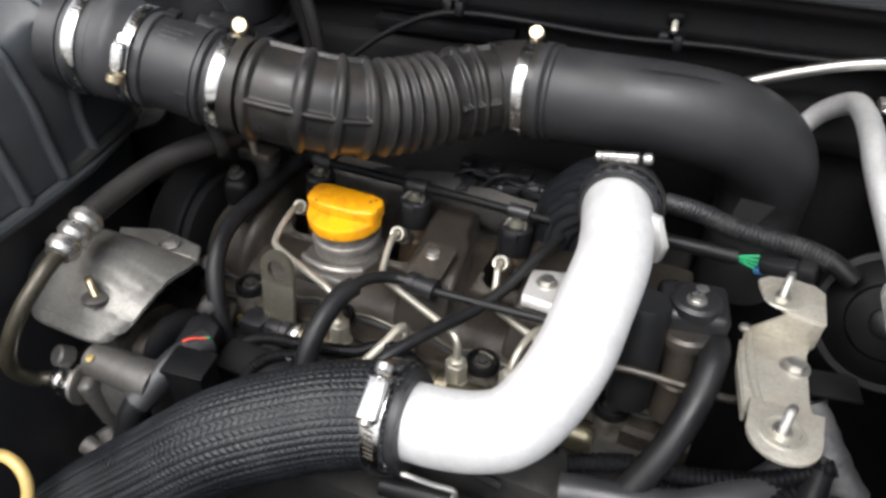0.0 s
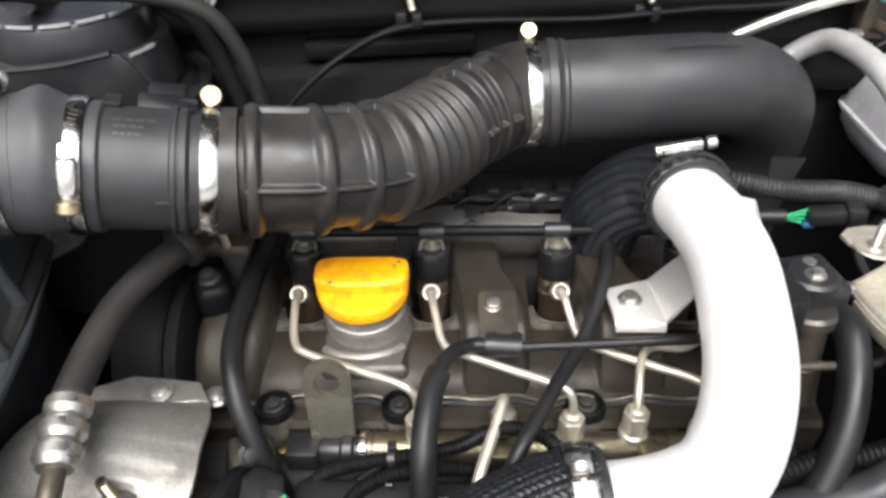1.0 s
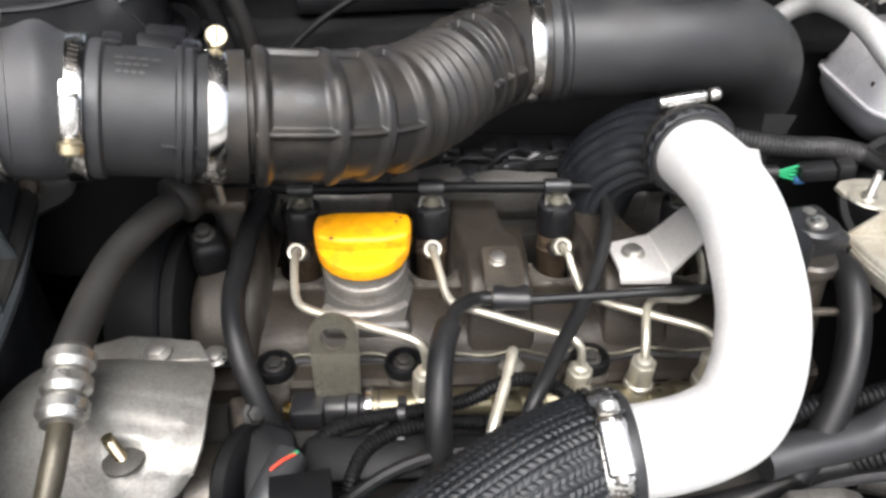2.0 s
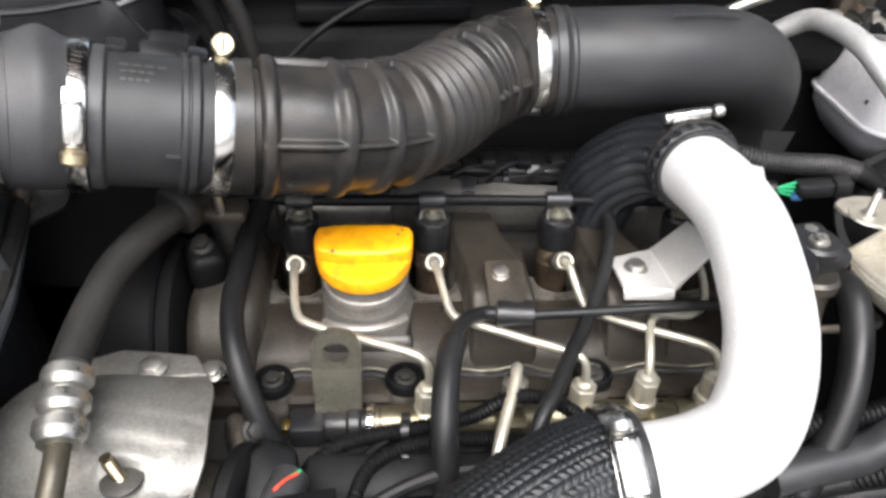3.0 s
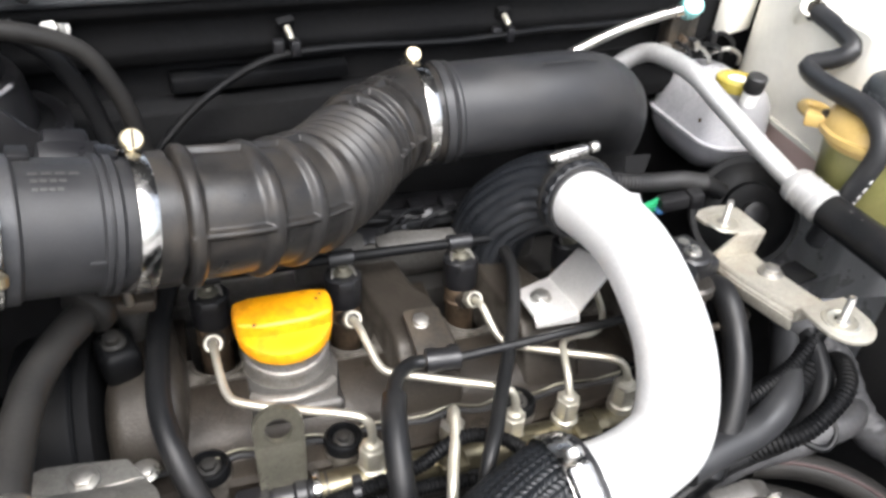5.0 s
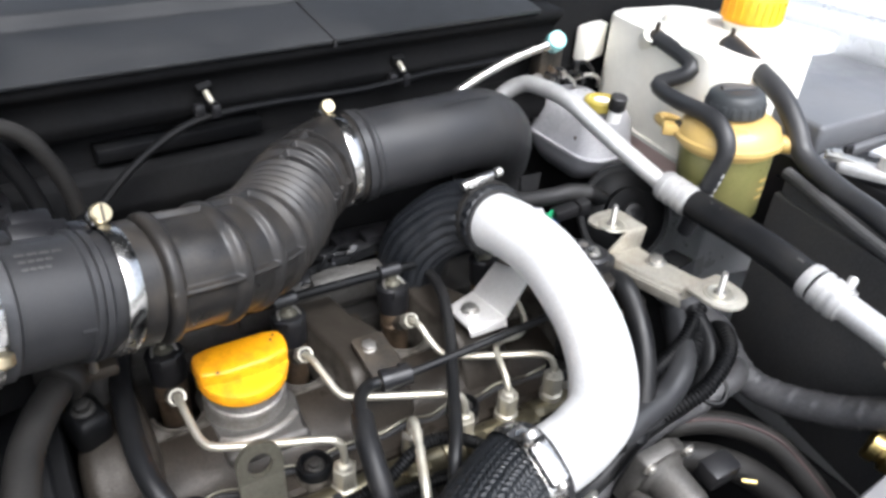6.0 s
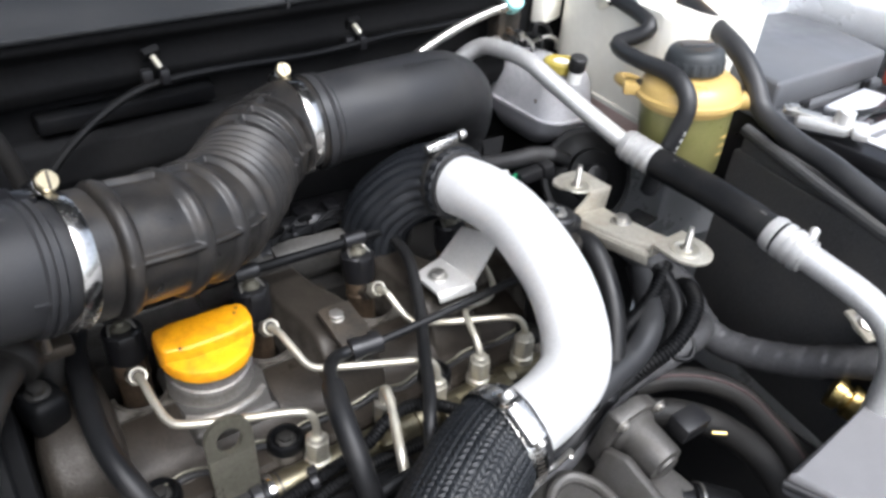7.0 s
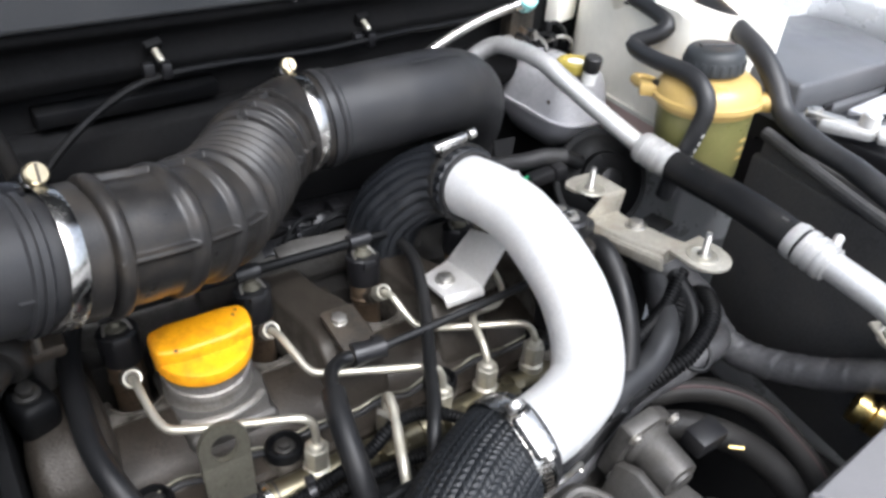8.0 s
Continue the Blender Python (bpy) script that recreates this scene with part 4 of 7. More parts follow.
part("seam", prism(bmesh.new(), FW @ turn_x, [(-0.019, 0.183), (-0.0195, 0.19), (0.05, 0.2055), (0.06, 0.2155), (0.2, 0.2515), (0.2, 0.24), (0.0, 0.183)], 0.093, 0.0955, 0.0), RUBBER, cowl)
# The bonnet stands open over the bay, hinged behind the scuttle.
single("ceiling_bonnet", block(Matrix.Translation((0.15, 0.04, 0.74)) @ pose(0, 0, 0, 122, 0, 0), (1.36, 1.0, 0.02), 0.006), FIREWALL, "dark lined underside of the open bonnet", "bonnet", kind="structure")
for x0, x1, nm in ((-0.47, -0.45, "wall_left"), (0.86, 0.88, "wall_right")):
    single(nm, block(Matrix.Translation(((x0 + x1) / 2, -0.12, -0.365)), (0.02, 0.84, 0.97), 0.004), PAINT if nm == "wall_right" else FIREWALL, "inner wing of the engine bay", "inner wing", kind="structure")
single("wall_front", block(Matrix.Translation((0.2, -0.56, -0.44)), (1.3, 0.03, 0.82), 0.006), FIREWALL, "black radiator panel at the bay's front", "radiator panel", kind="structure")


def stud(name, at, axis, long, r, label, base=None):
    e = thing(name, at, label, "stud", "threaded studs")
    a = V(axis).normalized()
    prof = [(0, r)]
    k = 0.0012
    while k < long - 0.002:
        prof += [(k, r), (k + 0.0004, r * 0.86), (k + 0.0008, r)]
        k += 0.0012
    part("thread", turned(at, axis, prof + [(long, r * 0.75)], 12), ZINC, e)
    if base:
        part("nut", base, FIREWALL, e, "black plastic push nut")
    return e


for p, nrm in (((-0.0158, 0.149, 0.1625), (0.25, -0.72, -0.66)), ((0.1675, 0.1745, 0.1555), (0.12, -0.85, -0.5))):
    stud("bulkhead_stud", p, nrm, 0.0135, 0.0027, "short bright threaded stud in the bulkhead", block(basis(V(p), nrm), (0.013, 0.011, 0.006), 0.0015))
    clip = thing("cable_clip", V(p) + V((0.004, -0.004, -0.017)), "small black clip holding the bulkhead cable", "cable clip", "cable clips")
    part("jaw", block(basis(V(p) + V((0.006, -0.006, -0.0165)), (0, -1, 0)), (0.007, 0.012, 0.01), 0.0015), PLASTIC, clip)
    part("foot", block(basis(V(p) + V((-0.006, -0.004, -0.0155)), (0, -1, 0)), (0.008, 0.01, 0.008), 0.0015), PLASTIC, clip)
bs = thing("bulkhead_bolt", (-0.166, 0.135, 0.172), "washer-headed zinc bolt in the bulkhead", "bolt")
part("washer", turned((-0.166, 0.14, 0.168), (-0.1, -0.8, 0.3), [(0, 0.011), (0.002, 0.011), (0.0025, 0.01)], 24), STEEL, bs)
part("head", bolt_mesh((-0.166, 0.138, 0.169), (-0.1, -0.8, 0.3), 0.006, 0.009), STEEL, bs)

single("bulkhead_cable", tube([(-0.15, 0.1, 0.045), (-0.122, 0.112, 0.078), (-0.092, 0.126, 0.106), (-0.06, 0.137, 0.126), (-0.03, 0.142, 0.1385), (0.0, 0.147, 0.1415), (0.045, 0.154, 0.1405), (0.09, 0.16, 0.138), (0.13, 0.164, 0.137), (0.175, 0.168, 0.139), (0.215, 0.172, 0.1405), (0.25, 0.174, 0.1405), (0.31, 0.178, 0.1425)], 0.0031, 10, 0.005), DARKPLASTIC,
       "thin black cable clipped along the bulkhead", "cable")

# ---- right-hand pipes and reservoirs ----
ac = thing("air_conditioning_pipe", (0.36, -0.05, 0.07), "pale aluminium air-conditioning pipe with a black hose section", "refrigerant pipe")
part("rear_pipe", tube([(0.25, 0.172, 0.02), (0.262, 0.174, 0.046), (0.278, 0.181, 0.07), (0.294, 0.184, 0.095), (0.312, 0.168, 0.115), (0.319, 0.14, 0.1195), (0.3235, 0.105, 0.1175), (0.33, 0.075, 0.106), (0.343, 0.035, 0.087), (0.3555, -0.003, 0.0705), (0.3575, -0.018, 0.068)], 0.0086, 28, 0.004), ACPIPE, ac)
A1, B1 = V((0.3555, -0.004, 0.0705)), V((0.359, -0.0395, 0.066))


def crimp(a, b, r, name, parent):
    d = b - a
    n = d.length
    prof = [(0, r * 0.985), (0.001, r)]
    for k in range(4):
        z = n * (0.1 + 0.22 * k)
        prof += [(z, r * 1.07), (z + n * 0.12, r * 1.07), (z + n * 0.15, r * 0.93), (z + n * 0.19, r * 0.93)]
    return part(name, turned(a, d, prof + [(n - 0.001, r * 1.02), (n, r * 0.9)], 32), ACPIPE, parent, "crimped aluminium ferrule")


crimp(A1, B1, 0.0136, "ferrule", ac)
part("hose", tube([tuple(B1), (0.3605, -0.07, 0.065), (0.3608, -0.098, 0.0645), (0.3605, -0.135, 0.062), (0.36, -0.158, 0.059), (0.36, -0.17, 0.0575)], 0.0138, 28, 0.005), HOSE, ac, "black rubber hose section")
A2b, B2b = V((0.36, -0.1585, 0.059)), V((0.3608, -0.194, 0.0535))
crimp(A2b, B2b, 0.0142, "ferrule", ac)
part("front_pipe", tube([(0.3606, -0.186, 0.055), (0.3615, -0.209, 0.0515), (0.363, -0.233, 0.047), (0.3645, -0.253, 0.04), (0.365, -0.269, 0.0275), (0.3645, -0.279, 0.0085), (0.364, -0.283, -0.02), (0.364, -0.284, -0.07)], 0.0112, 28, 0.004), ACPIPE, ac)
part("valve_nub", turned((0.371, -0.186, 0.062), (0.7, 0.2, 0.5), [(0, 0.004), (0.01, 0.004), (0.011, 0.003)], 12), ACPIPE, ac)
for k in range(9):
    p0 = V((0.3605, -0.06, 0.0652)).lerp(V((0.36, -0.15, 0.0605)), k / 8)
    d = V((-0.35, -0.1, 0.94)).normalized()
    part("printed_bar", block(basis(p0 + d * 0.0137, d, (0.0, -1, 0)), (0.0055, 0.0018, 0.0005)), FADED, ac, "faded yellowish print on the hose")

line = thing("refrigerant_line", (0.3, 0.17, 0.14), "slim bright steel line with a teal service cap", "refrigerant line")
part("line", tube([(0.195, 0.165, 0.098), (0.228, 0.172, 0.112), (0.262, 0.173, 0.1275), (0.295, 0.172, 0.1405), (0.32, 0.17, 0.148), (0.338, 0.168, 0.1525)], 0.0046, 14), STEEL, line)
part("collar", turned((0.333, 0.1685, 0.1512), (0.9, -0.1, 0.25), [(0, 0.006), (0.008, 0.006), (0.009, 0.008), (0.014, 0.008)], 18), BAND, line)
part("service_cap", turned((0.3495, 0.172, 0.1515), (-0.2, -0.75, 0.6), [(0, 0.0095), (0.005, 0.0102), (0.0135, 0.0098), (0.0148, 0.009), (0.015, 0.004)], 28), TEAL, line, "teal plastic service cap")
part("valve_block", block(Matrix.Translation((0.352, 0.182, 0.13)), (0.03, 0.02, 0.035), 0.004), DARKMETAL, line)
tangle = thing("wire_bundle", (0.37, 0.18, 0.12), "tangle of dark wires and small bright clips at the bulkhead's corner", "wiring")
random.seed(4)
for k in range(7):
    a = V((0.325 + 0.012 * k, 0.19, 0.1 + 0.006 * (k % 3)))
    part("wire", tube([a, a + V((0.01, -0.018, 0.012 + 0.004 * (k % 2))), a + V((0.03, -0.014, 0.004)), a + V((0.045, 0.0, -0.012))], 0.0021, 8), HOSE if k % 3 else STEEL, tangle)
for k in range(4):
    part("clip", block(Matrix.Translation((0.335 + 0.017 * k, 0.172, 0.118 + 0.007 * (k % 2))) @ pose(0, 0, 0, 20, 30 * k, 15), (0.01, 0.008, 0.006), 0.001), (STEEL, RUSTY, STEEL, PLASTIC)[k], tangle)

brake = thing("brake_fluid_reservoir", (0.335, 0.09, 0.04), "smoky translucent brake fluid reservoir with a yellow cap", "brake reservoir")
BM = Matrix.Translation((0.396, 0.158, 0.0))


def loft(m, rows, bevel_cap=True):
    """A moulded shell through rounded outlines: rows are (height, width, depth, corner, shift x, shift y)."""
    bm = bmesh.new()
    rings = [[bm.verts.new(m @ V((x + sx, y + sy, h))) for x, y in rounded(w, d, r, 7)] for h, w, d, r, sx, sy in rows]
    for a, b in zip(rings, rings[1:]):
        for k in range(len(a)):
            bm.faces.new((a[k], a[(k + 1) % len(a)], b[(k + 1) % len(a)], b[k]))
    bm.faces.new(rings[0][::-1])
    bm.faces.new(rings[-1])
    return bm


part("upper_shell", loft(BM, [(0.0455, 0.073, 0.118, 0.024, 0, 0), (0.062, 0.069, 0.114, 0.024, 0.001, 0), (0.077, 0.064, 0.108, 0.023, 0.002, 0), (0.086, 0.056, 0.1, 0.021, 0.002, 0), (0.091, 0.044, 0.088, 0.018, 0.002, 0), (0.0925, 0.028, 0.07, 0.012, 0.002, 0)]), FLUIDTANK, brake)
part("seam_flange", prism(bmesh.new(), BM, rounded(0.08, 0.125, 0.027, 7), 0.0425, 0.0458, 0.001), FLUIDTANK, brake)
part("lower_shell", loft(BM, [(0.0425, 0.073, 0.118, 0.024, 0, 0), (0.03, 0.071, 0.114, 0.024, 0.001, 0.002), (0.012, 0.058, 0.092, 0.02, 0.006, 0.008), (0.002, 0.046, 0.07, 0.016, 0.01, 0.014), (-0.003, 0.036, 0.06, 0.012, 0.012, 0.016)]), FLUIDTANK, brake)
part("neck", turned((0.382, 0.119, 0.075), (0, 0, 1), [(0, 0.0145), (0.024, 0.0145)], 32), FLUIDTANK, brake)
part("cap", turned((0.382, 0.119, 0.096), (0, 0, 1), [(0, 0.018), (0.001, 0.019), (0.009, 0.019), (0.0105, 0.0175), (0.011, 0.0135), (0.0085, 0.0125), (0.0085, 0.008)], 40), OLDCAP, brake, "dull yellow screw cap")
part("cap_label", turned((0.382, 0.119, 0.1045), (0, 0, 1), [(0, 0.0085), (0.0012, 0.0085)], 28), WHITEP, brake, "white printed disc in the cap")
sensor = part("level_sensor", turned((0.377, 0.094, 0.092), (-0.02, -0.15, 1), [(0, 0.0072), (0.013, 0.0072), (0.014, 0.006)], 24), WHITEP, brake, "white plastic level sensor")
part("sensor_cap", turned((0.3767, 0.0925, 0.1045), (-0.02, -0.15, 1), [(0, 0.0075), (0.002, 0.0088), (0.014, 0.0088), (0.0155, 0.0075)], 24), RUBBER, sensor, "black rubber boot")
part("speck", block(Matrix.Translation((0.3625, 0.129, 0.06)), (0.001, 0.004, 0.006), 0.0004), RUSTY, brake, "small rusty mark")
booster = thing("brake_servo", (0.37, 0.05, 0.01), "round black brake servo behind the mounting bracket", "brake servo")
part("drum", turned((0.375, 0.06, 0.0), (-0.25, -0.75, 0.45), [(0, 0.046), (0.01, 0.05), (0.014, 0.05), (0.017, 0.046), (0.024, 0.038), (0.026, 0.028), (0.031, 0.026), (0.033, 0.015)], 56), DARKPLASTIC, booster)
part("rim", turned((0.3715, 0.0495, 0.0063), (-0.25, -0.75, 0.45), [(0, 0.0505), (0.0035, 0.0515), (0.005, 0.0505)], 56), HOSE, booster)
part("boss", turned((0.366, 0.033, 0.016), (-0.25, -0.75, 0.45), [(0, 0.012), (0.006, 0.011), (0.008, 0.008)], 24), PLASTIC, booster)
vac = thing("vacuum_hose", (0.25, 0.06, 0.04), "black vacuum hose with a corrugated middle beside the elbow", "hose")
VAC = [(0.175, 0.085, 0.03), (0.2, 0.077, 0.044), (0.225, 0.067, 0.048), (0.25, 0.059, 0.047), (0.275, 0.057, 0.0455), (0.3, 0.058, 0.044), (0.322, 0.056, 0.04), (0.34, 0.05, 0.032)]
part("smooth_end", tube(VAC[:3], 0.0066, 18), HOSE, vac, "smooth rubber end of the hose")
part("corrugated_middle", tube(VAC[1:7], lambda s, whole, a: 0.0076 + 0.0006 * math.sin(s * 2 * math.pi / 0.003), 20, 0.0006), RUBBER, vac, "finely corrugated middle of the hose")
part("smooth_end", tube(VAC[5:], 0.0072, 18), HOSE, vac, "smooth rubber end of the hose")

tank = thing("expansion_tank", (0.49, 0.1, 0.02), "milky white coolant expansion tank with an orange cap", "expansion tank")
TM = Matrix.Translation((0.505, 0.108, 0.0)) @ pose(0, 0, 0, 0, 0, -8)
bm = prism(bmesh.new(), TM, rounded(0.13, 0.2, 0.028), 0.06, 0.168, 0.014, segments=4)
part("upper_shell", bm, TANK, tank)
part("seam_flange", prism(bmesh.new(), TM, rounded(0.138, 0.208, 0.03), 0.056, 0.0605, 0.001), TANK, tank)
part("lower_shell", prism(bmesh.new(), TM, rounded(0.128, 0.198, 0.028), 0.02, 0.056, 0.01, segments=3), COOLANT, tank, "pink coolant showing through the lower shell")
part("neck", turned((0.52, 0.07, 0.165), (0, 0, 1), [(0, 0.025), (0.018, 0.025), (0.019, 0.027), (0.024, 0.027)], 36), TANK, tank)
prof = [(0, 0.0275), (0.002, 0.0295), (0.026, 0.0295), (0.03, 0.0275), (0.031, 0.018)]
ocap = part("cap", turned((0.52, 0.07, 0.187), (0, 0, 1), prof, 48), ORANGE, tank, "orange ribbed screw cap")
for k in range(24):
    a = 2 * math.pi * k / 24
    part("grip_rib", block(Matrix.Translation((0.52 + 0.0295 * math.cos(a), 0.07 + 0.0295 * math.sin(a), 0.201)) @ Matrix.Rotation(a, 4, "Z"), (0.002, 0.003, 0.02)), ORANGE, ocap)
for p in ((0.452, 0.135, 0.155), (0.498, 0.076, 0.155)):
    part("spout", turned(p, (-0.45, -0.45, 0.4), [(0, 0.0125), (0.012, 0.0105), (0.022, 0.009), (0.024, 0.0095), (0.026, 0.0085)], 20), TANK, tank)
part("side_stub", turned((0.462, 0.02, 0.085), (-0.8, -0.5, 0.1), [(0, 0.011), (0.012, 0.011), (0.013, 0.014), (0.02, 0.014), (0.021, 0.01), (0.035, 0.009)], 20), WHITEP, tank, "white plastic side fitting")
part("mounting_ear", block(Matrix.Translation((0.442, 0.214, 0.134)) @ pose(0, 0, 0, 0, 0, 20), (0.045, 0.018, 0.04), 0.004), TANK, tank)
part("ridge", prism(bmesh.new(), TM, rounded(0.05, 0.1, 0.012), 0.166, 0.178, 0.005), TANK, tank)

for nm, pts, r, lab in (
    ("tank_hose", [(0.443, 0.126, 0.165), (0.441, 0.105, 0.163), (0.434, 0.067, 0.158), (0.428, 0.054, 0.153), (0.421, 0.06, 0.144), (0.411, 0.074, 0.1345), (0.405, 0.064, 0.131), (0.398, 0.036, 0.131), (0.388, -0.008, 0.135), (0.384, -0.03, 0.13), (0.382, -0.041, 0.116), (0.381, -0.038, 0.09), (0.381, -0.03, 0.06), (0.385, -0.02, 0.02)], 0.0079, "black rubber hose winding from tank past reservoir"),
    ("tank_hose", [(0.487, 0.067, 0.168), (0.482, 0.05, 0.168), (0.476, 0.01, 0.156), (0.468, -0.025, 0.144), (0.46, -0.052, 0.126), (0.455, -0.072, 0.107), (0.45, -0.112, 0.096), (0.444, -0.15, 0.092), (0.432, -0.205, 0.083), (0.42, -0.26, 0.075), (0.4, -0.34, 0.06)], 0.0097, "thick black rubber hose from tank over the battery tray"),
):
    h = thing(nm, pts[0], lab, "hose", "expansion tank hoses")
    part("hose", tube(pts, r, 22), GREYHOSE, h)
    d = (V(pts[1]) - V(pts[0])).normalized()
    part("spring_clip", turned(V(pts[0]) + d * 0.004, d, [(0, r), (0, r + 0.0012), (0.006, r + 0.0012), (0.006, r)], 24, False), DARKMETAL, h, "dark spring clip")
    for sgn in (-1, 1):
        part("clip_ear", block(basis(V(pts[0]) + d * 0.007 + V((0.004 * sgn, 0.003 * sgn, r + 0.003)), (0, 0, 1), d), (0.006, 0.0014, 0.007), 0.0004), DARKMETAL, h)
    if r < 0.009:
        # A row of unreadable print down the side of the hose.
        for k in range(8):
            a, b = (V(pts[10]), V(pts[11])) if k < 4 else (V(pts[11]), V(pts[12]))
            along = (b - a).normalized()
            out = V((-0.12, -1.0, 0.2))
            out = (out - along * out.dot(along)).normalized()
            part("print_bar", block(basis(a.lerp(b, 0.12 + 0.25 * (k % 4)) + out * (r + 0.0001), out, along), (0.004, 0.0016, 0.0006)), WHITEP, h, "white printed bar")

ps = thing("power_steering_reservoir", (0.425, -0.012, 0.035), "yellowed power steering reservoir with a black ribbed cap", "fluid reservoir")
PA = V((-0.05, 0.045, 1)).normalized()
PB = V((0.4245, -0.0155, 0.034))
part("lower_bowl", turned(PB, PA, [(0, 0.03), (0.002, 0.036), (0.006, 0.039), (0.066, 0.0425), (0.068, 0.0425)], 56), PSLOW, ps, "green fluid showing through the bowl")
part("upper_bowl", turned(PB + PA * 0.068, PA, [(0, 0.0428), (0.0055, 0.0432), (0.006, 0.046), (0.007, 0.049), (0.0115, 0.049), (0.013, 0.0465), (0.021, 0.0435), (0.028, 0.035), (0.03, 0.0228), (0.036, 0.022)], 56), PSTOP, ps)
pcap = part("cap", turned(PB + PA * 0.1, PA, [(0, 0.0252), (0.002, 0.0265), (0.014, 0.0258), (0.0185, 0.0242), (0.021, 0.0215), (0.022, 0.016), (0.0222, 0.006)], 48), BOXP, ps, "dusty black ribbed screw cap")
for k in range(20):
    mm = basis(PB + PA * 0.1065, PA) @ Matrix.Rotation(2 * math.pi * k / 20, 4, "Z") @ Matrix.Translation((0.0257, 0, 0))
    part("grip_rib", block(mm, (0.0024, 0.0048, 0.011), 0.0008), BOXP, pcap)
bar = basis(PB + PA * 0.123, PA, (1, -0.6, 0))
part("cap_bar", block(bar, (0.03, 0.007, 0.0025), 0.001), TRAYP, ps)
part("strap_loop", tube([(0.4, 0.012, 0.104), (0.396, 0.034, 0.104), (0.403, 0.058, 0.103), (0.414, 0.066, 0.102), (0.421, 0.058, 0.102), (0.42, 0.04, 0.102), (0.422, 0.025, 0.102)], 0.0042, 12), PSTOP, ps, "yellowed plastic fixing loop")
part("ear", block(basis(PB + PA * 0.076 + V((-0.034, 0.036, 0)), PA, (-0.68, 0.72, 0)), (0.022, 0.016, 0.012), 0.003), PSTOP, ps)
part("ear_screw", turned(PB + PA * 0.08 + V((-0.03, 0.03, 0)), PA, [(0, 0.007), (0.004, 0.007), (0.005, 0.005)], 16), DARKMETAL, ps)
part("spout", turned(PB + PA * 0.078 + V((0.03, -0.036, 0)), (0.5, -0.8, 0.05), [(0, 0.009), (0.012, 0.008), (0.018, 0.0085)], 18), PSTOP, ps)
for k in range(3):
    part("level_mark", block(basis(PB + PA * (0.03 + 0.009 * k) + V((0.007, -0.0405, 0)).normalized() * (0.0408 + 0.0006 * k), V((0.17, -0.98, 0)), (1, 0, 0)), (0.012, 0.0014, 0.0008)), PSTOP, ps)

box_e = thing("fuse_box", (0.6, -0.02, 0.1), "dark grey plastic fuse box lid behind the battery", "fuse box")
LM = Matrix.Translation((0.612, 0.012, 0.106)) @ pose(0, 0, 0, 0, 0, 1)
part("lid", prism(bmesh.new(), LM, [(-0.112, -0.063), (0.098, -0.063), (0.135, 0.02), (0.135, 0.092), (-0.09, 0.092)], -0.016, 0.015, 0.005, segments=3), LIDP, box_e)
part("lid_step", prism(bmesh.new(), LM, [(-0.116, -0.069), (0.101, -0.069), (0.14, 0.018), (0.14, 0.096), (-0.094, 0.096)], -0.026, -0.0165, 0.002), LIDP, box_e)
part("base", block(LM @ Matrix.Translation((0, 0, -0.085)), (0.205, 0.13, 0.12), 0.004), PLASTIC, box_e)
part("lid_lip", block(LM @ Matrix.Translation((-0.005, -0.071, -0.03)), (0.215, 0.008, 0.006), 0.002), PLASTIC, box_e)
for x in (-0.07, 0.05):
    part("latch", block(LM @ Matrix.Translation((x, -0.0725, -0.018)), (0.014, 0.005, 0.022), 0.0015), PLASTIC, box_e)
tower = single("strut_tower", prism(bmesh.new(), Matrix.Translation((0.69, 0.205, 0)) @ pose(0, 0, 0, 0, 0, -10), rounded(0.2, 0.2, 0.05), -0.2, 0.14, 0.016, segments=3), PAINT, "pale silver painted strut tower", "strut tower")
part("top_ring", turned((0.67, 0.195, 0.139), (0, 0, 1), [(0, 0.04), (0.004, 0.04), (0.006, 0.034), (0.003, 0.028), (-0.004, 0.026)], 36), PLASTIC, tower, "dark rubber strut mount")
part("stud", turned((0.64, 0.165, 0.138), (0, 0, 1), [(0, 0.004), (0.022, 0.004), (0.023, 0.003)], 10), STEEL, tower)
wing = single("wing_panel", prism(bmesh.new(), Matrix.Translation((0, 0, 0)), [(0.79, -0.5), (0.86, -0.5), (0.86, 0.3), (0.74, 0.3)], 0.1, 0.15, 0.012, segments=3), PAINT, "silver painted wing edge beside the engine bay", "wing panel", kind="structure")

battery = thing("car_battery", (0.58, -0.19, -0.08), "black car battery with pale labels and a clamped terminal", "battery")
KM = Matrix.Translation((0.59, -0.157, 0.0)) @ pose(0, 0, 0, 0, 0, 1)
part("case", block(KM @ Matrix.Translation((0, 0, -0.005)), (0.2, 0.17, 0.17), 0.006), PLASTIC, battery)
part("lid", block(KM @ Matrix.Translation((0, 0, 0.086)), (0.204, 0.174, 0.016), 0.004), PLASTIC, battery)
part("label", block(KM @ Matrix.Translation((0.002, 0.064, 0.0975)) @ pose(0, 0, 0, 0, 0, 4), (0.088, 0.034, 0.006), 0.0015), LABELP, battery, "pale grey fuse strip cover")
part("label", block(KM @ Matrix.Translation((0.0, 0.068, 0.1015)) @ pose(0, 0, 0, 0, 0, 4), (0.036, 0.018, 0.0016), 0.0005), WHITEP, battery, "white paper sticker")
part("label", block(KM @ Matrix.Translation((-0.012, 0.008, 0.0955)), (0.13, 0.05, 0.002), 0.0006), LABELP, battery, "pale bluish label")
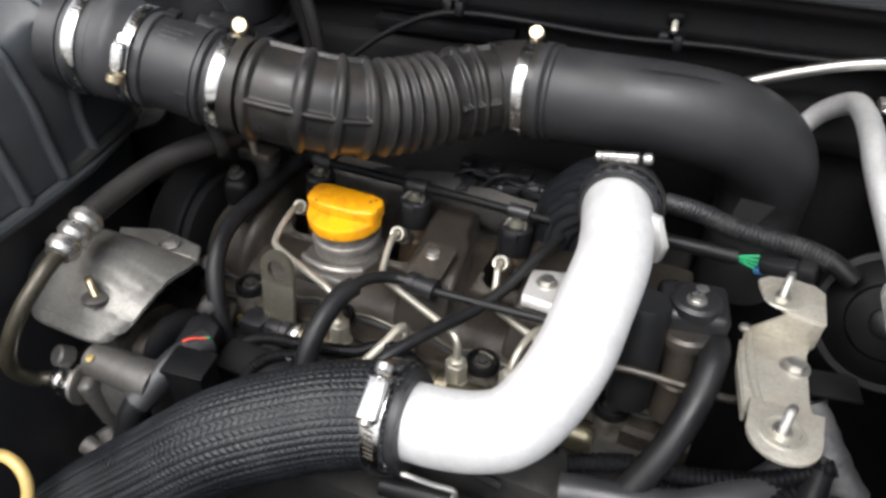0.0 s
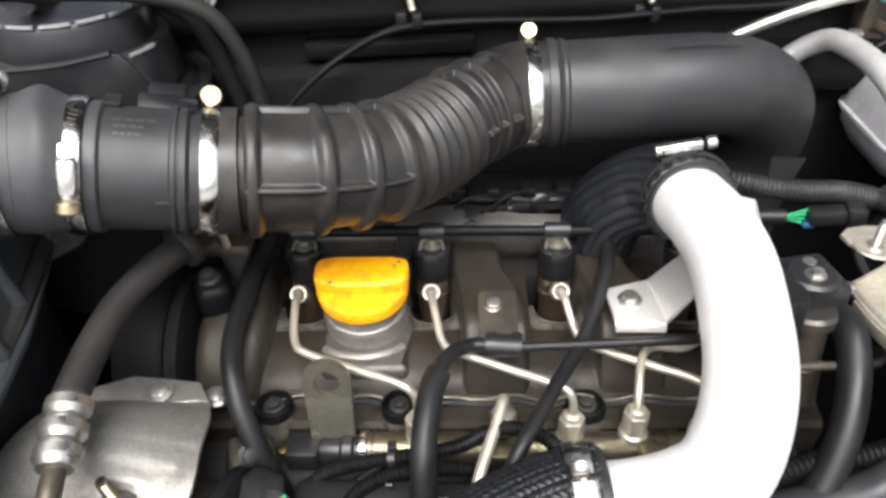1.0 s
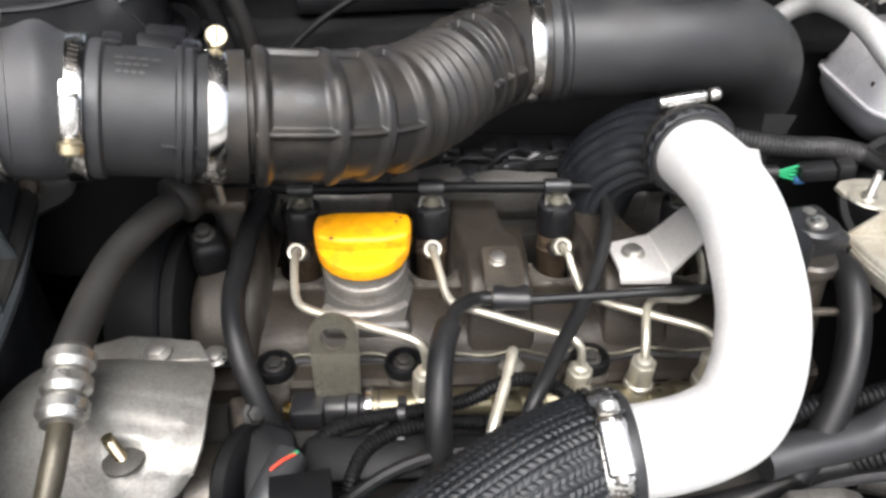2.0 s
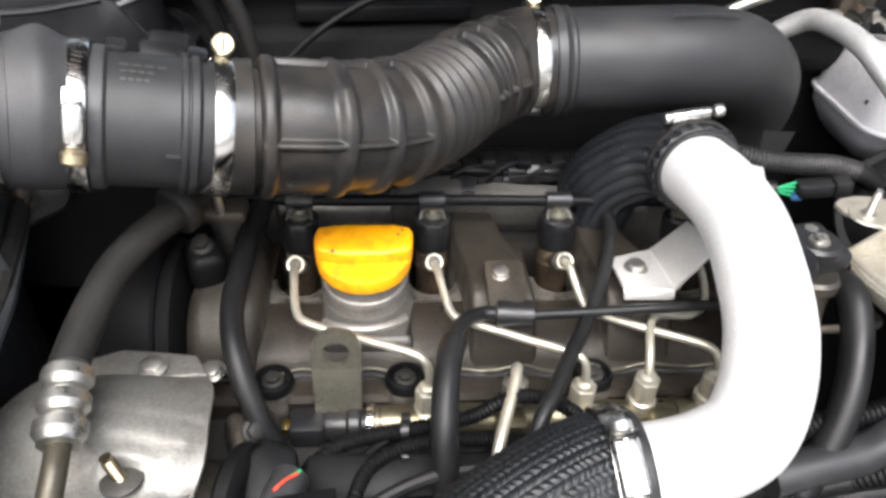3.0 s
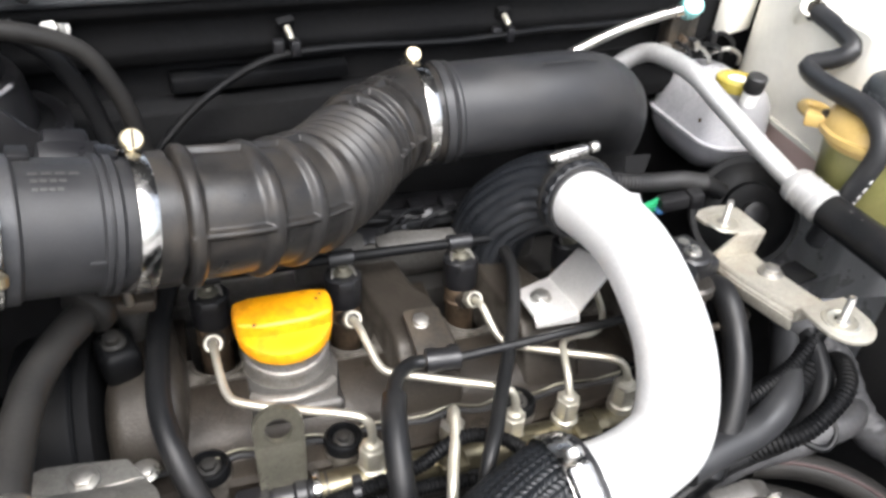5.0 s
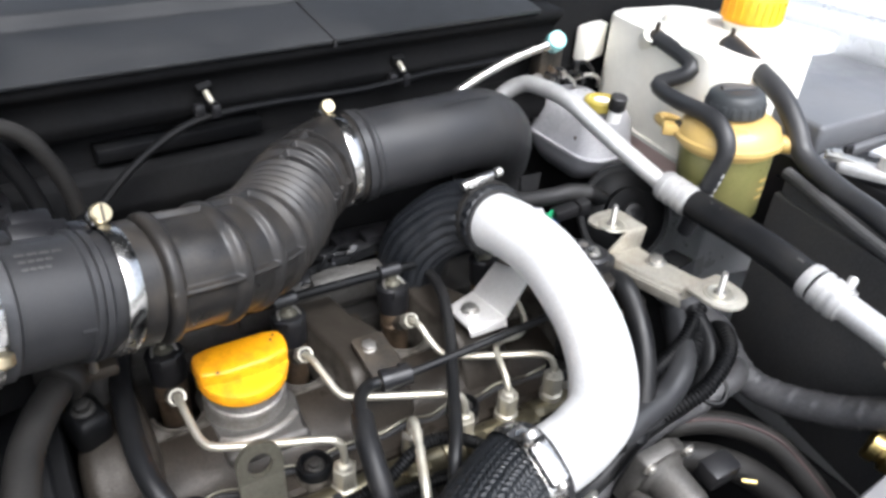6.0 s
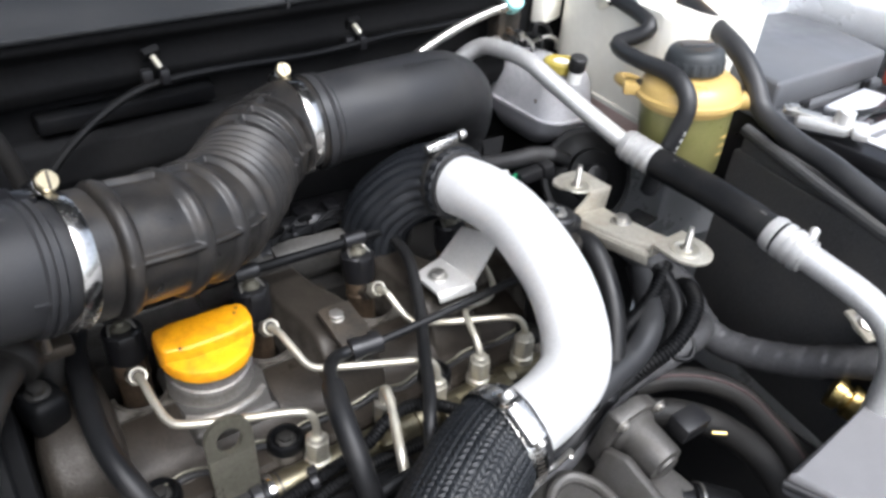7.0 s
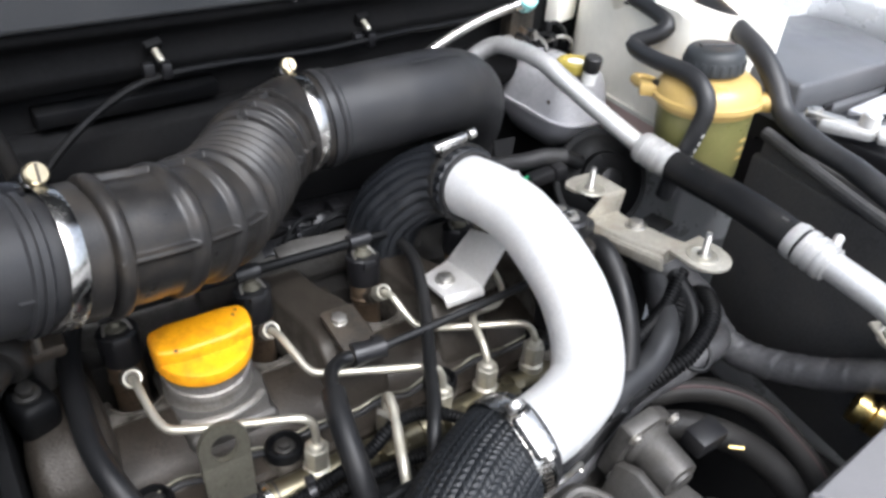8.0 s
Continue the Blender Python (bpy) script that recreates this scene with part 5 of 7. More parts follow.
for x, w in ((-0.05, 0.03), (-0.008, 0.038), (0.03, 0.02)):
    part("print_bar", block(KM @ Matrix.Translation((x, 0.018, 0.0968)), (w, 0.006, 0.0008)), GREYP, battery, "grey printed bar")
part("print_bar", block(KM @ Matrix.Translation((-0.035, -0.002, 0.0968)), (0.05, 0.012, 0.0008)), TEAL, battery, "pale blue printed bar")
for x in (-0.055, 0.055):
    part("cell_cover", block(KM @ Matrix.Translation((x, 0.038, 0.0965)), (0.05, 0.007, 0.006), 0.0015), LIDP, battery)
for k in range(3):
    part("lead", tube([tuple(KM @ V(p)) for p in ((-0.085, 0.062 - 0.006 * k, 0.104), (-0.05, 0.044 - 0.004 * k, 0.107 + 0.002 * k), (0.0, 0.038 + 0.003 * k, 0.104), (0.06, 0.046 + 0.004 * k, 0.107), (0.1, 0.06, 0.1))], 0.0028, 10), HOSE, battery, "black insulated lead")
term = part("terminal_clamp", block(KM @ Matrix.Translation((-0.099, 0.05, 0.104)) @ pose(0, 0, 0, 0, 0, -62), (0.046, 0.02, 0.012), 0.004), ACPIPE, battery, "dull lead terminal clamp")
part("terminal_post", turned(KM @ V((-0.092, 0.036, 0.1)), (0, 0, 1), [(0, 0.009), (0.02, 0.008), (0.021, 0.007)], 20), TABMETAL, term)
part("clamp_bolt", bolt_mesh(KM @ V((-0.112, 0.074, 0.108)), (0, 0, 1), 0.006, 0.008), STEEL, term)
part("terminal_strap", block(KM @ Matrix.Translation((-0.108, 0.066, 0.111)) @ pose(0, 0, 0, 0, 8, -50), (0.034, 0.012, 0.004), 0.001), STEEL, term)
part("clamp_jaw", block(KM @ Matrix.Translation((-0.085, 0.022, 0.105)) @ pose(0, 0, 0, 0, 0, -62), (0.014, 0.028, 0.01), 0.003), TABMETAL, term)
part("terminal_cover", block(KM @ Matrix.Translation((0.094, 0.072, 0.112)), (0.036, 0.026, 0.03), 0.008, 3), REDCAP, battery, "faded red plastic terminal cover")
tray = thing("battery_tray", (0.55, -0.22, -0.1), "black plastic battery tray wall beside the engine", "battery tray")
part("wall", prism(bmesh.new(), Matrix.Identity(4), [(0.478, -0.04), (0.438, -0.25), (0.425, -0.4), (0.437, -0.4), (0.45, -0.25), (0.49, -0.04)], -0.16, 0.052, 0.003), TRAYP, tray)
part("rim", tube([(0.48, -0.045, 0.075), (0.458, -0.15, 0.062), (0.44, -0.25, 0.052), (0.428, -0.39, 0.04)], 0.006, 10), TRAYP, tray)
part("upstand", prism(bmesh.new(), Matrix.Identity(4), [(0.482, -0.045), (0.462, -0.15), (0.444, -0.25), (0.45, -0.25), (0.468, -0.15), (0.488, -0.045)], 0.03, 0.073, 0.002), TRAYP, tray)
part("floor_plate", prism(bmesh.new(), Matrix.Identity(4), [(0.44, -0.4), (0.48, -0.04), (0.75, -0.04), (0.75, -0.4)], -0.1, -0.09, 0.002), TRAYP, tray)
tb = thing("tray_bracket", (0.41, -0.232, -0.02), "zinc bracket and bolt on the battery tray", "bracket")
part("plate", block(Matrix.Translation((0.424, -0.238, -0.008)) @ pose(0, 0, 0, 20, 10, -10), (0.05, 0.03, 0.004), 0.001), BRACKET, tb)
part("bolt", bolt_mesh((0.41, -0.236, -0.005), (-0.3, -0.4, 0.8), 0.008, 0.008), STEEL, tb)

# ---- mounting bracket at the gearbox end ----
mount = thing("mounting_bracket", (0.29, -0.07, 0.03), "stepped zinc steel bracket with two upright studs", "bracket")
WEB = Matrix.Translation((0, -0.07, 0.0295)) @ pose(0, 0, 0, -6.5, 0, 0)
part("web", prism(bmesh.new(), WEB, [(0.274, 0.046), (0.315, 0.044), (0.311, 0.03), (0.3125, -0.02), (0.317, -0.04), (0.2785, -0.042), (0.272, 0.012)], -0.0015, 0.0015, 0.0006), BRACKET, mount)
part("web_rib", tube([WEB @ V(p) for p in ((0.2765, 0.04, 0.0015), (0.279, 0.0, 0.0015), (0.2865, -0.038, 0.0015))], 0.0028, 10), BRACKET, mount)
part("side_lip", slab([WEB @ V(p) for p in ((0.2725, 0.03, 0.0), (0.2725, 0.008, 0.0), (0.2735, 0.008, -0.009), (0.2735, 0.03, -0.007))], 0.0026), BRACKET, mount, "turned-down edge of the bracket")
part("side_lip", slab([WEB @ V(p) for p in ((0.2722, 0.008, 0.0), (0.2785, -0.04, 0.0), (0.2795, -0.04, -0.0095), (0.2732, 0.008, -0.009))], 0.0026), BRACKET, mount, "turned-down edge of the bracket")
part("riser", slab([(0.2945, -0.0262, 0.0455), (0.317, -0.0282, 0.0455), (0.3166, -0.0262, 0.023), (0.2765, -0.0235, 0.0245)], 0.003), BRACKET, mount)
part("upper_flange", prism(bmesh.new(), Matrix.Translation((0, 0, 0.0457)), [(0.3175, -0.029), (0.3165, 0.004), (0.31, 0.0105), (0.294, 0.0115), (0.281, 0.0085), (0.2745, 0.002), (0.276, -0.0075), (0.2935, -0.0265)], -0.0015, 0.0015, 0.0006), BRACKET, mount)
pts = [(0.3175, -0.1095), (0.2785, -0.1115)] + [(0.2975 + 0.0193 * math.cos(a), -0.132 + 0.0193 * math.sin(a)) for a in [radians(180 + 15 * k) for k in range(13)]]
part("lower_flange", prism(bmesh.new(), Matrix.Translation((0, 0, 0.0447)), pts, -0.0015, 0.0015, 0.0006), BRACKET, mount)
part("step", slab([(0.2785, -0.1112, 0.0445), (0.3175, -0.1095, 0.0445), (0.317, -0.1095, 0.034), (0.2785, -0.1115, 0.0345)], 0.003), BRACKET, mount)
for p in ((0.2903, -0.0125, 0.0472), (0.2962, -0.1305, 0.0462)):
    part("dimple", turned((p[0], p[1], p[2] - 0.0002), (0, 0, 1), [(0, 0.0132), (0.0012, 0.0125), (0.0016, 0.0098), (0.0009, 0.0086), (0.0009, 0.002)], 32), ZINC, mount, "worn ring pressed round the stud")
    prof = [(0, 0.0055), (0.002, 0.005), (0.0025, 0.0027)]
    for k in range(10):
        prof += [(0.0045 + k * 0.0014, 0.0028), (0.0051 + k * 0.0014, 0.0024)]
    part("stud", turned(p, (0.02, 0.03, 1), prof + [(0.02, 0.0022)], 14), STEEL, mount)
part("bolt", bolt_mesh((0.3045, -0.0575, 0.0296), (0, 0, 1), 0.0068, 0.006), STEEL, mount)
part("rivet", turned((0.2735, -0.029, 0.0265), (0, 0, 1), [(0, 0.0042), (0.002, 0.004), (0.003, 0.002)], 14), STEEL, mount)
part("tongue", block(Matrix.Translation((0.326, -0.058, 0.0245)) @ pose(0, 0, 0, 0, 0, 10), (0.035, 0.022, 0.003), 0.001), DARKPLASTIC, mount, "dark steel tongue under the bolt")

# ---- housings and hoses between boost pipe and bracket ----
hyd = thing("sensor_cluster", (0.24, -0.05, 0.0), "dusty black valve and hose stubs beside the boost pipe", "valve unit")
part("stub", turned((0.2135, -0.068, -0.03), (-0.02, 0.05, 1), [(0, 0.015), (0.08, 0.015), (0.085, 0.013)], 28), HOSE, hyd)
part("post", turned((0.243, -0.06, -0.04), (-0.06, 0.1, 1), [(0, 0.014), (0.03, 0.0135), (0.032, 0.012), (0.062, 0.012), (0.064, 0.0165), (0.07, 0.0165), (0.072, 0.014)], 28), DARKMETAL, hyd)
part("valve_body", block(Matrix.Translation((0.238, -0.035, 0.034)) @ pose(0, 0, 0, 0, 0, 10), (0.046, 0.04, 0.022), 0.006, 3), PLASTIC, hyd)
part("valve_top", turned((0.239, -0.041, 0.042), (0, 0, 1), [(0, 0.0165), (0.006, 0.0165), (0.008, 0.014)], 28), PLASTIC, hyd)
for p in ((0.239, -0.044, 0.05), (0.241, -0.03, 0.046)):
    part("bolt", bolt_mesh(p, (0, 0, 1), 0.0048, 0.0045), STEEL, hyd)
for nm, pts, r, mt, lab in (
    ("coolant_hose", [(0.258, -0.045, 0.02), (0.258, -0.066, 0.026), (0.255, -0.09, 0.012), (0.246, -0.115, -0.01), (0.232, -0.135, -0.035), (0.215, -0.15, -0.06)], 0.0095, HOSE, "black coolant hose beside the boost pipe"),
    ("return_pipe", [(0.19, -0.088, 0.012), (0.215, -0.086, 0.0135), (0.25, -0.082, 0.0105), (0.274, -0.077, 0.0065), (0.281, -0.072, 0.0065), (0.284, -0.062, 0.003)], 0.0028, DARKMETAL, "slim dark coated pipe behind the boost pipe"),
    # Greyer rubber here: haze beside the boost pipe is put into the hose colour.
    ("coolant_hose", [(0.19, -0.15, -0.045), (0.215, -0.145, -0.043), (0.255, -0.138, -0.04), (0.285, -0.125, -0.032), (0.31, -0.1, -0.03), (0.33, -0.07, -0.02)], 0.012, GREYHOSE, "grey-black coolant hose under the boost pipe"),
    ("thin_loop_wire", [(0.285, -0.125, -0.045), (0.296, -0.145, -0.055), (0.31, -0.155, -0.058), (0.322, -0.148, -0.05), (0.32, -0.13, -0.04)], 0.0024, HOSE, "thin black wire loop"),
    ("heater_hose", [(0.27, -0.135, -0.085), (0.3, -0.15, -0.08), (0.322, -0.17, -0.078), (0.336, -0.195, -0.08), (0.335, -0.225, -0.085), (0.325, -0.26, -0.09), (0.3, -0.31, -0.1)], 0.0105, DUSTHOSE, "black heater hose with a reddish stripe"),
    ("heater_hose", [(0.255, -0.15, -0.1), (0.29, -0.17, -0.1), (0.31, -0.2, -0.1), (0.312, -0.24, -0.1), (0.3, -0.29, -0.11)], 0.0125, DUSTHOSE, "black heater hose low in the bay"),
    ("low_hose", [(0.07, -0.165, -0.09), (0.12, -0.158, -0.09), (0.18, -0.148, -0.095), (0.24, -0.138, -0.072), (0.295, -0.14, -0.05), (0.325, -0.12, -0.03), (0.335, -0.085, -0.012)], 0.0085, HOSE, "black hose along the front of the engine"),
    ("low_hose", [(0.1, -0.16, -0.12), (0.18, -0.148, -0.11), (0.25, -0.135, -0.08), (0.3, -0.14, -0.064), (0.34, -0.14, -0.055), (0.366, -0.125, -0.062)], 0.0115, TAPE, "taped black hose low before the engine"),
):
    h = single(nm, tube(pts, r, 18), mt, lab, "pipe" if "pipe" in nm else "hose")
    if "stripe" in lab:
        part("stripe", tube([(x - 0.25 * r, y - 0.45 * r, z + 0.82 * r) for x, y, z in pts], 0.0016, 8), STRIPE, h, "faded red stripe along the hose")


def conduit(points, r, label, pitch=0.004, name="corrugated_conduit"):
    return single(name, tube(points, lambda s, whole, a: r + r * 0.09 * math.sin(s * 2 * math.pi / pitch), 18, pitch / 5), DARKPLASTIC, label, "conduit", "corrugated conduits")


conduit([(0.19, -0.135, -0.035), (0.23, -0.122, -0.03), (0.265, -0.117, -0.029), (0.304, -0.106, -0.024), (0.34, -0.09, -0.01)], 0.0062, "thin black corrugated conduit behind the boost pipe")
conduit([(0.238, -0.128, -0.045), (0.262, -0.124, -0.0435), (0.296, -0.12, -0.038), (0.318, -0.11, -0.03), (0.334, -0.096, -0.022)], 0.0088, "wide black corrugated conduit beside the boost pipe", 0.0048)
conduit([(-0.088, -0.142, -0.066), (-0.08, -0.13, -0.052), (-0.063, -0.12, -0.0435), (-0.043, -0.115, -0.0405), (-0.016, -0.112, -0.038), (0.018, -0.109, -0.032), (0.035, -0.106, -0.023), (0.048, -0.105, -0.019), (0.062, -0.108, -0.018), (0.075, -0.114, -0.021), (0.086, -0.13, -0.02)], 0.0046, "black corrugated conduit in front of the fuel rail", 0.0028)
conduit([(-0.056, -0.165, -0.075), (-0.052, -0.15, -0.0515), (-0.043, -0.135, -0.043), (-0.024, -0.125, -0.0395), (0.004, -0.12, -0.0395), (0.04, -0.118, -0.044), (0.08, -0.12, -0.05)], 0.0044, "thin black corrugated conduit dropping beside the hose", 0.0028)
conduit([(0.09, -0.112, -0.053), (0.12, -0.11, -0.054), (0.15, -0.107, -0.054), (0.18, -0.106, -0.056)], 0.0066, "black corrugated conduit below the fuel rail", 0.0034)
conduit([(0.235, -0.13, -0.1), (0.262, -0.142, -0.058), (0.292, -0.148, -0.04), (0.325, -0.138, -0.022), (0.342, -0.118, -0.018), (0.35, -0.1, -0.03)], 0.0068, "black corrugated conduit low before the bracket", 0.0036)
LOOM = [(0.318, -0.06, 0.005), (0.34, -0.082, -0.018), (0.358, -0.1, -0.035), (0.366, -0.12, -0.06), (0.374, -0.14, -0.075), (0.384, -0.17, -0.074), (0.398, -0.21, -0.06), (0.41, -0.24, -0.042), (0.425, -0.275, -0.025)]
loom = thing("taped_loom", LOOM[0], "wiring loom wrapped in dusty black cloth tape", "wiring loom")


def loom_r(s, whole, a):
    """Slightly flattened, with the lapped edges of the tape winding round it."""
    lap = (s / 0.019 + a / (2 * math.pi)) % 1.0
    return 0.0126 + 0.0009 * lap + 0.0003 * math.sin(s * 520 + 5 * a) + 0.0012 * math.cos(2 * a)


for k in range(6):
    part("tape_wrap", piece(LOOM, loom_r, 0.055 * k, 0.055 * (k + 1), 36, 0.0016), TAPE, loom, "", 60)
egr = thing("valve_motor", (0.21, -0.19, -0.07), "dusty cast aluminium valve motor before the engine", "valve")
EA = V((0.0, -0.95, -0.12)).normalized()
EB = V((0.225, -0.168, -0.078))
part("flange", prism(bmesh.new(), basis(EB, EA, (1, 0, 0)), [(-0.032, -0.025), (0.016, -0.03), (0.028, -0.009), (0.025, 0.017), (0.007, 0.027), (-0.023, 0.023)], -0.008, 0.006, 0.003), HOUSING, egr)
part("motor", turned(EB + EA * 0.004, EA, [(0, 0.0215), (0.004, 0.0215), (0.008, 0.0178), (0.034, 0.0165), (0.038, 0.0155), (0.039, 0.0105), (0.041, 0.0095), (0.042, 0.005)], 40), HOUSING, egr)
part("throttle_body", prism(bmesh.new(), Matrix.Identity(4), [(0.128, -0.16), (0.17, -0.15), (0.187, -0.172), (0.19, -0.262), (0.118, -0.262)], -0.17, -0.103, 0.012, segments=3), HOUSING, egr)
FP = Matrix.Translation((0.194, -0.204, -0.118)) @ pose(0, 0, 0, 0, 14, 10)
part("flange_plate", prism(bmesh.new(), FP @ pose(0, 0, 0, 90, 0, 90), [(-0.036, -0.03), (0.036, -0.034), (0.03, 0.036), (0.012, 0.04), (-0.032, 0.024)], -0.005, 0.006, 0.003, segments=2), HOUSING, egr)
part("throttle_rim", tube([(0.13, -0.185, -0.104), (0.145, -0.172, -0.101), (0.165, -0.17, -0.1), (0.178, -0.186, -0.101), (0.18, -0.21, -0.103)], 0.005, 10), HOUSING, egr)
part("mount_block", block(Matrix.Translation((0.224, -0.214, -0.118)) @ pose(0, 0, 0, 8, 0, 12), (0.046, 0.036, 0.03), 0.006, 3), HOUSING, egr)
part("outlet_stub", turned((0.232, -0.222, -0.12), (0.7, -0.6, -0.2), [(0, 0.016), (0.012, 0.016), (0.0125, 0.019), (0.018, 0.019), (0.0185, 0.021), (0.05, 0.0215)], 28), HOSE, egr, "black rubber hose end")
part("stub_clamp", turned((0.2435, -0.232, -0.1235), (0.7, -0.6, -0.2), [(0, 0.0195), (0, 0.0208), (0.006, 0.0208), (0.006, 0.0195)], 28, False), STEEL, egr, "bright steel hose clamp")
part("plug", block(basis(EB + V((0.035, -0.03, 0.01)), EA, (1, 0, 0)), (0.03, 0.018, 0.02), 0.003), PLASTIC, egr, "black electrical plug")
part("plug_pin", turned(EB + V((0.047, -0.045, 0.006)), (0.6, -0.6, 0.1), [(0, 0.002), (0.011, 0.002)], 10), BRASS, egr)
for x, y in ((-0.028, -0.02), (0.022, 0.018), (-0.02, 0.02)):
    part("screw", bolt_mesh(basis(EB, EA, (1, 0, 0)) @ V((x, y, 0.006)), EA, 0.0045, 0.004), STEEL, egr)
br = thing("brass_fitting", (0.4, -0.25, -0.075), "brass hose fitting with a copper end", "pipe fitting")
BD = V((0.28, -0.86, -0.2)).normalized()
part("body", turned(V((0.4, -0.238, -0.07)), BD, [(0, 0.011), (0.001, 0.0145), (0.009, 0.0145), (0.0105, 0.0115), (0.014, 0.0115), (0.0155, 0.0155), (0.025, 0.0155), (0.0265, 0.012), (0.031, 0.012), (0.0325, 0.015), (0.04, 0.015), (0.0415, 0.009)], 24), BRASS, br)
part("tail", turned(V((0.4, -0.238, -0.07)) + BD * 0.04, BD, [(0, 0.0085), (0.05, 0.0085)], 18), RUSTY, br, "copper tail pipe")
panel = single("radiator_cover", prism(bmesh.new(), Matrix.Translation((0, 0, -0.03)), [(0.2446, -0.2818), (0.3776, -0.2756), (0.52, -0.293), (0.52, -0.52), (0.3, -0.52), (0.262, -0.33)], -0.02, 0.0, 0.004), GREYP, "smooth pale grey plastic radiator cover panel", "cover panel")
part("edge_lip", tube([(0.239, -0.2835, -0.034), (0.258, -0.33, -0.034), (0.294, -0.42, -0.034)], 0.003, 8), PLASTIC, panel)

# Green-taped wiring plug behind the bracket.
gp = thing("wiring_plug", (0.29, 0.05, 0.03), "dark wiring plug with green taped wires", "wiring plug")
part("wire_sheath", tube([(0.2, 0.06, 0.02), (0.235, 0.057, 0.023), (0.262, 0.053, 0.026)], 0.006, 12), HOSE, gp)
for k in range(4):
    part("green_wire", tube([(0.259, 0.052, 0.0265), (0.266, 0.0515 - 0.0005 * k, 0.0235 + 0.0024 * k), (0.2755, 0.051, 0.021 + 0.004 * k)], 0.0009, 8), GREEN, gp, "green insulated wire")
part("plug", block(Matrix.Translation((0.29, 0.05, 0.029)) @ pose(0, 0, 0, 0, -10, -10), (0.026, 0.015, 0.012), 0.003), PLASTIC, gp)
part("seal", block(Matrix.Translation((0.2785, 0.05, 0.0215)) @ pose(0, 0, 0, 0, -10, -10), (0.008, 0.008, 0.004), 0.001), BLUEP, gp, "small blue plastic seal")
part("plug_collar", block(Matrix.Translation((0.3085, 0.047, 0.0325)) @ pose(0, 0, 0, 0, -10, -10), (0.013, 0.018, 0.015), 0.003), PLASTIC, gp)
hs = thing("sheet_flap", (0.26, 0.076, 0.055), "small dark sheet flap hanging beside the elbow", "sheet flap")
part("sheet", prism(bmesh.new(), basis((0.26, 0.074, 0.054), (0, -0.8, 0.6), (1, 0, 0)), [(-0.012, -0.008), (0.006, -0.01), (0.017, 0.008), (-0.008, 0.009)], 0, 0.0015), FIREWALL, hs)

# ---- behind the valve cover ----
rear = thing("cable_duct", (0.07, 0.12, 0.0), "black plastic cable duct behind the valve cover", "cable duct")
part("duct", block(Matrix.Translation((0.075, 0.12, 0.004)) @ pose(0, 0, 0, 15, 0, -3), (0.13, 0.03, 0.022), 0.005, 3), PLASTIC, rear)
part("cover_strip", block(Matrix.Translation((0.08, 0.102, 0.012)) @ pose(0, 0, 0, 20, 0, -3), (0.11, 0.014, 0.012), 0.004, 3), PLASTIC, rear)
for k in range(5):
    part("clip", block(Matrix.Translation((0.02 + 0.028 * k, 0.104, 0.02)), (0.012, 0.016, 0.008), 0.002), PLASTIC, rear)
part("knob", turned((0.085, 0.096, 0.012), (0, -0.8, 0.5), [(0, 0.008), (0.006, 0.008), (0.007, 0.006)], 18), PLASTIC, rear)
pw = thing("wire_bundle", (0.03, 0.09, 0.012), "loose thin wires with black plugs behind the cover", "wiring")
for k in range(5):
    x = 0.012 + 0.03 * k
    part("wire", tube([(x, 0.085, 0.0), (x + 0.008, 0.08, 0.022), (x + 0.025, 0.086, 0.026 + 0.003 * (k % 2)), (x + 0.045, 0.098, 0.014)], 0.0016, 8), HOSE, pw)
for x, a in ((0.025, 30), (0.032, -20), (0.115, 15)):
    part("plug", block(Matrix.Translation((x, 0.08, 0.01)) @ pose(0, 0, 0, 20, 0, a), (0.012, 0.016, 0.012), 0.002), PLASTIC, pw)
head = thing("cylinder_head_edge", (0.05, 0.09, -0.03), "pale cast aluminium edge of the cylinder head", "cylinder head")
part("casting", block(Matrix.Translation((0.03, 0.095, -0.022)), (0.3, 0.035, 0.03), 0.006, 3), HOUSING, head)
part("flange_wall", block(Matrix.Translation((0.045, 0.0735, -0.004)), (0.15, 0.012, 0.03), 0.003), HOUSING, head)
PADS = [(0.034, -0.004), (0.104, -0.004), (0.104, 0.007), (0.086, 0.009), (0.07, 0.0075), (0.062, 0.011), (0.05, 0.0115), (0.042, 0.008), (0.034, 0.009)], [(-0.025, -0.004), (0.024, -0.004), (0.025, 0.012), (0.017, 0.019), (0.002, 0.017), (-0.012, 0.01), (-0.025, 0.008)]
for outline in PADS:
    part("machined_pad", plate(Matrix.Translation((0, 0.07, 0)) @ pose(0, 0, 0, 16, 0, 0), outline, 0.009, 0.0145, 0.0012), HOUSING, head, "bright machined aluminium pad")

# ---- left-hand side: belt cover, pump, high-pressure hose ----
drum = thing("belt_cover", (-0.185, -0.01, -0.1), "smooth dark grey plastic timing belt cover", "belt cover")
part("shell", turned((-0.212, -0.012, -0.044), (1, 0, 0), [(0, 0.052), (0.002, 0.062), (0.008, 0.066), (0.034, 0.066), (0.036, 0.064)], 64), DARKPLASTIC, drum)
part("gap_ring", turned((-0.176, -0.012, -0.044), (1, 0, 0), [(0, 0.06), (0.008, 0.06), (0.009, 0.05)], 64), FIREWALL, drum)
part("skirt", block(Matrix.Translation((-0.188, -0.012, -0.11)), (0.046, 0.12, 0.14), 0.006), DARKPLASTIC, drum)
br2 = thing("hose_holder", (-0.15, 0.0, 0.01), "dark bracket block with a bolt by the cover's end", "bracket")
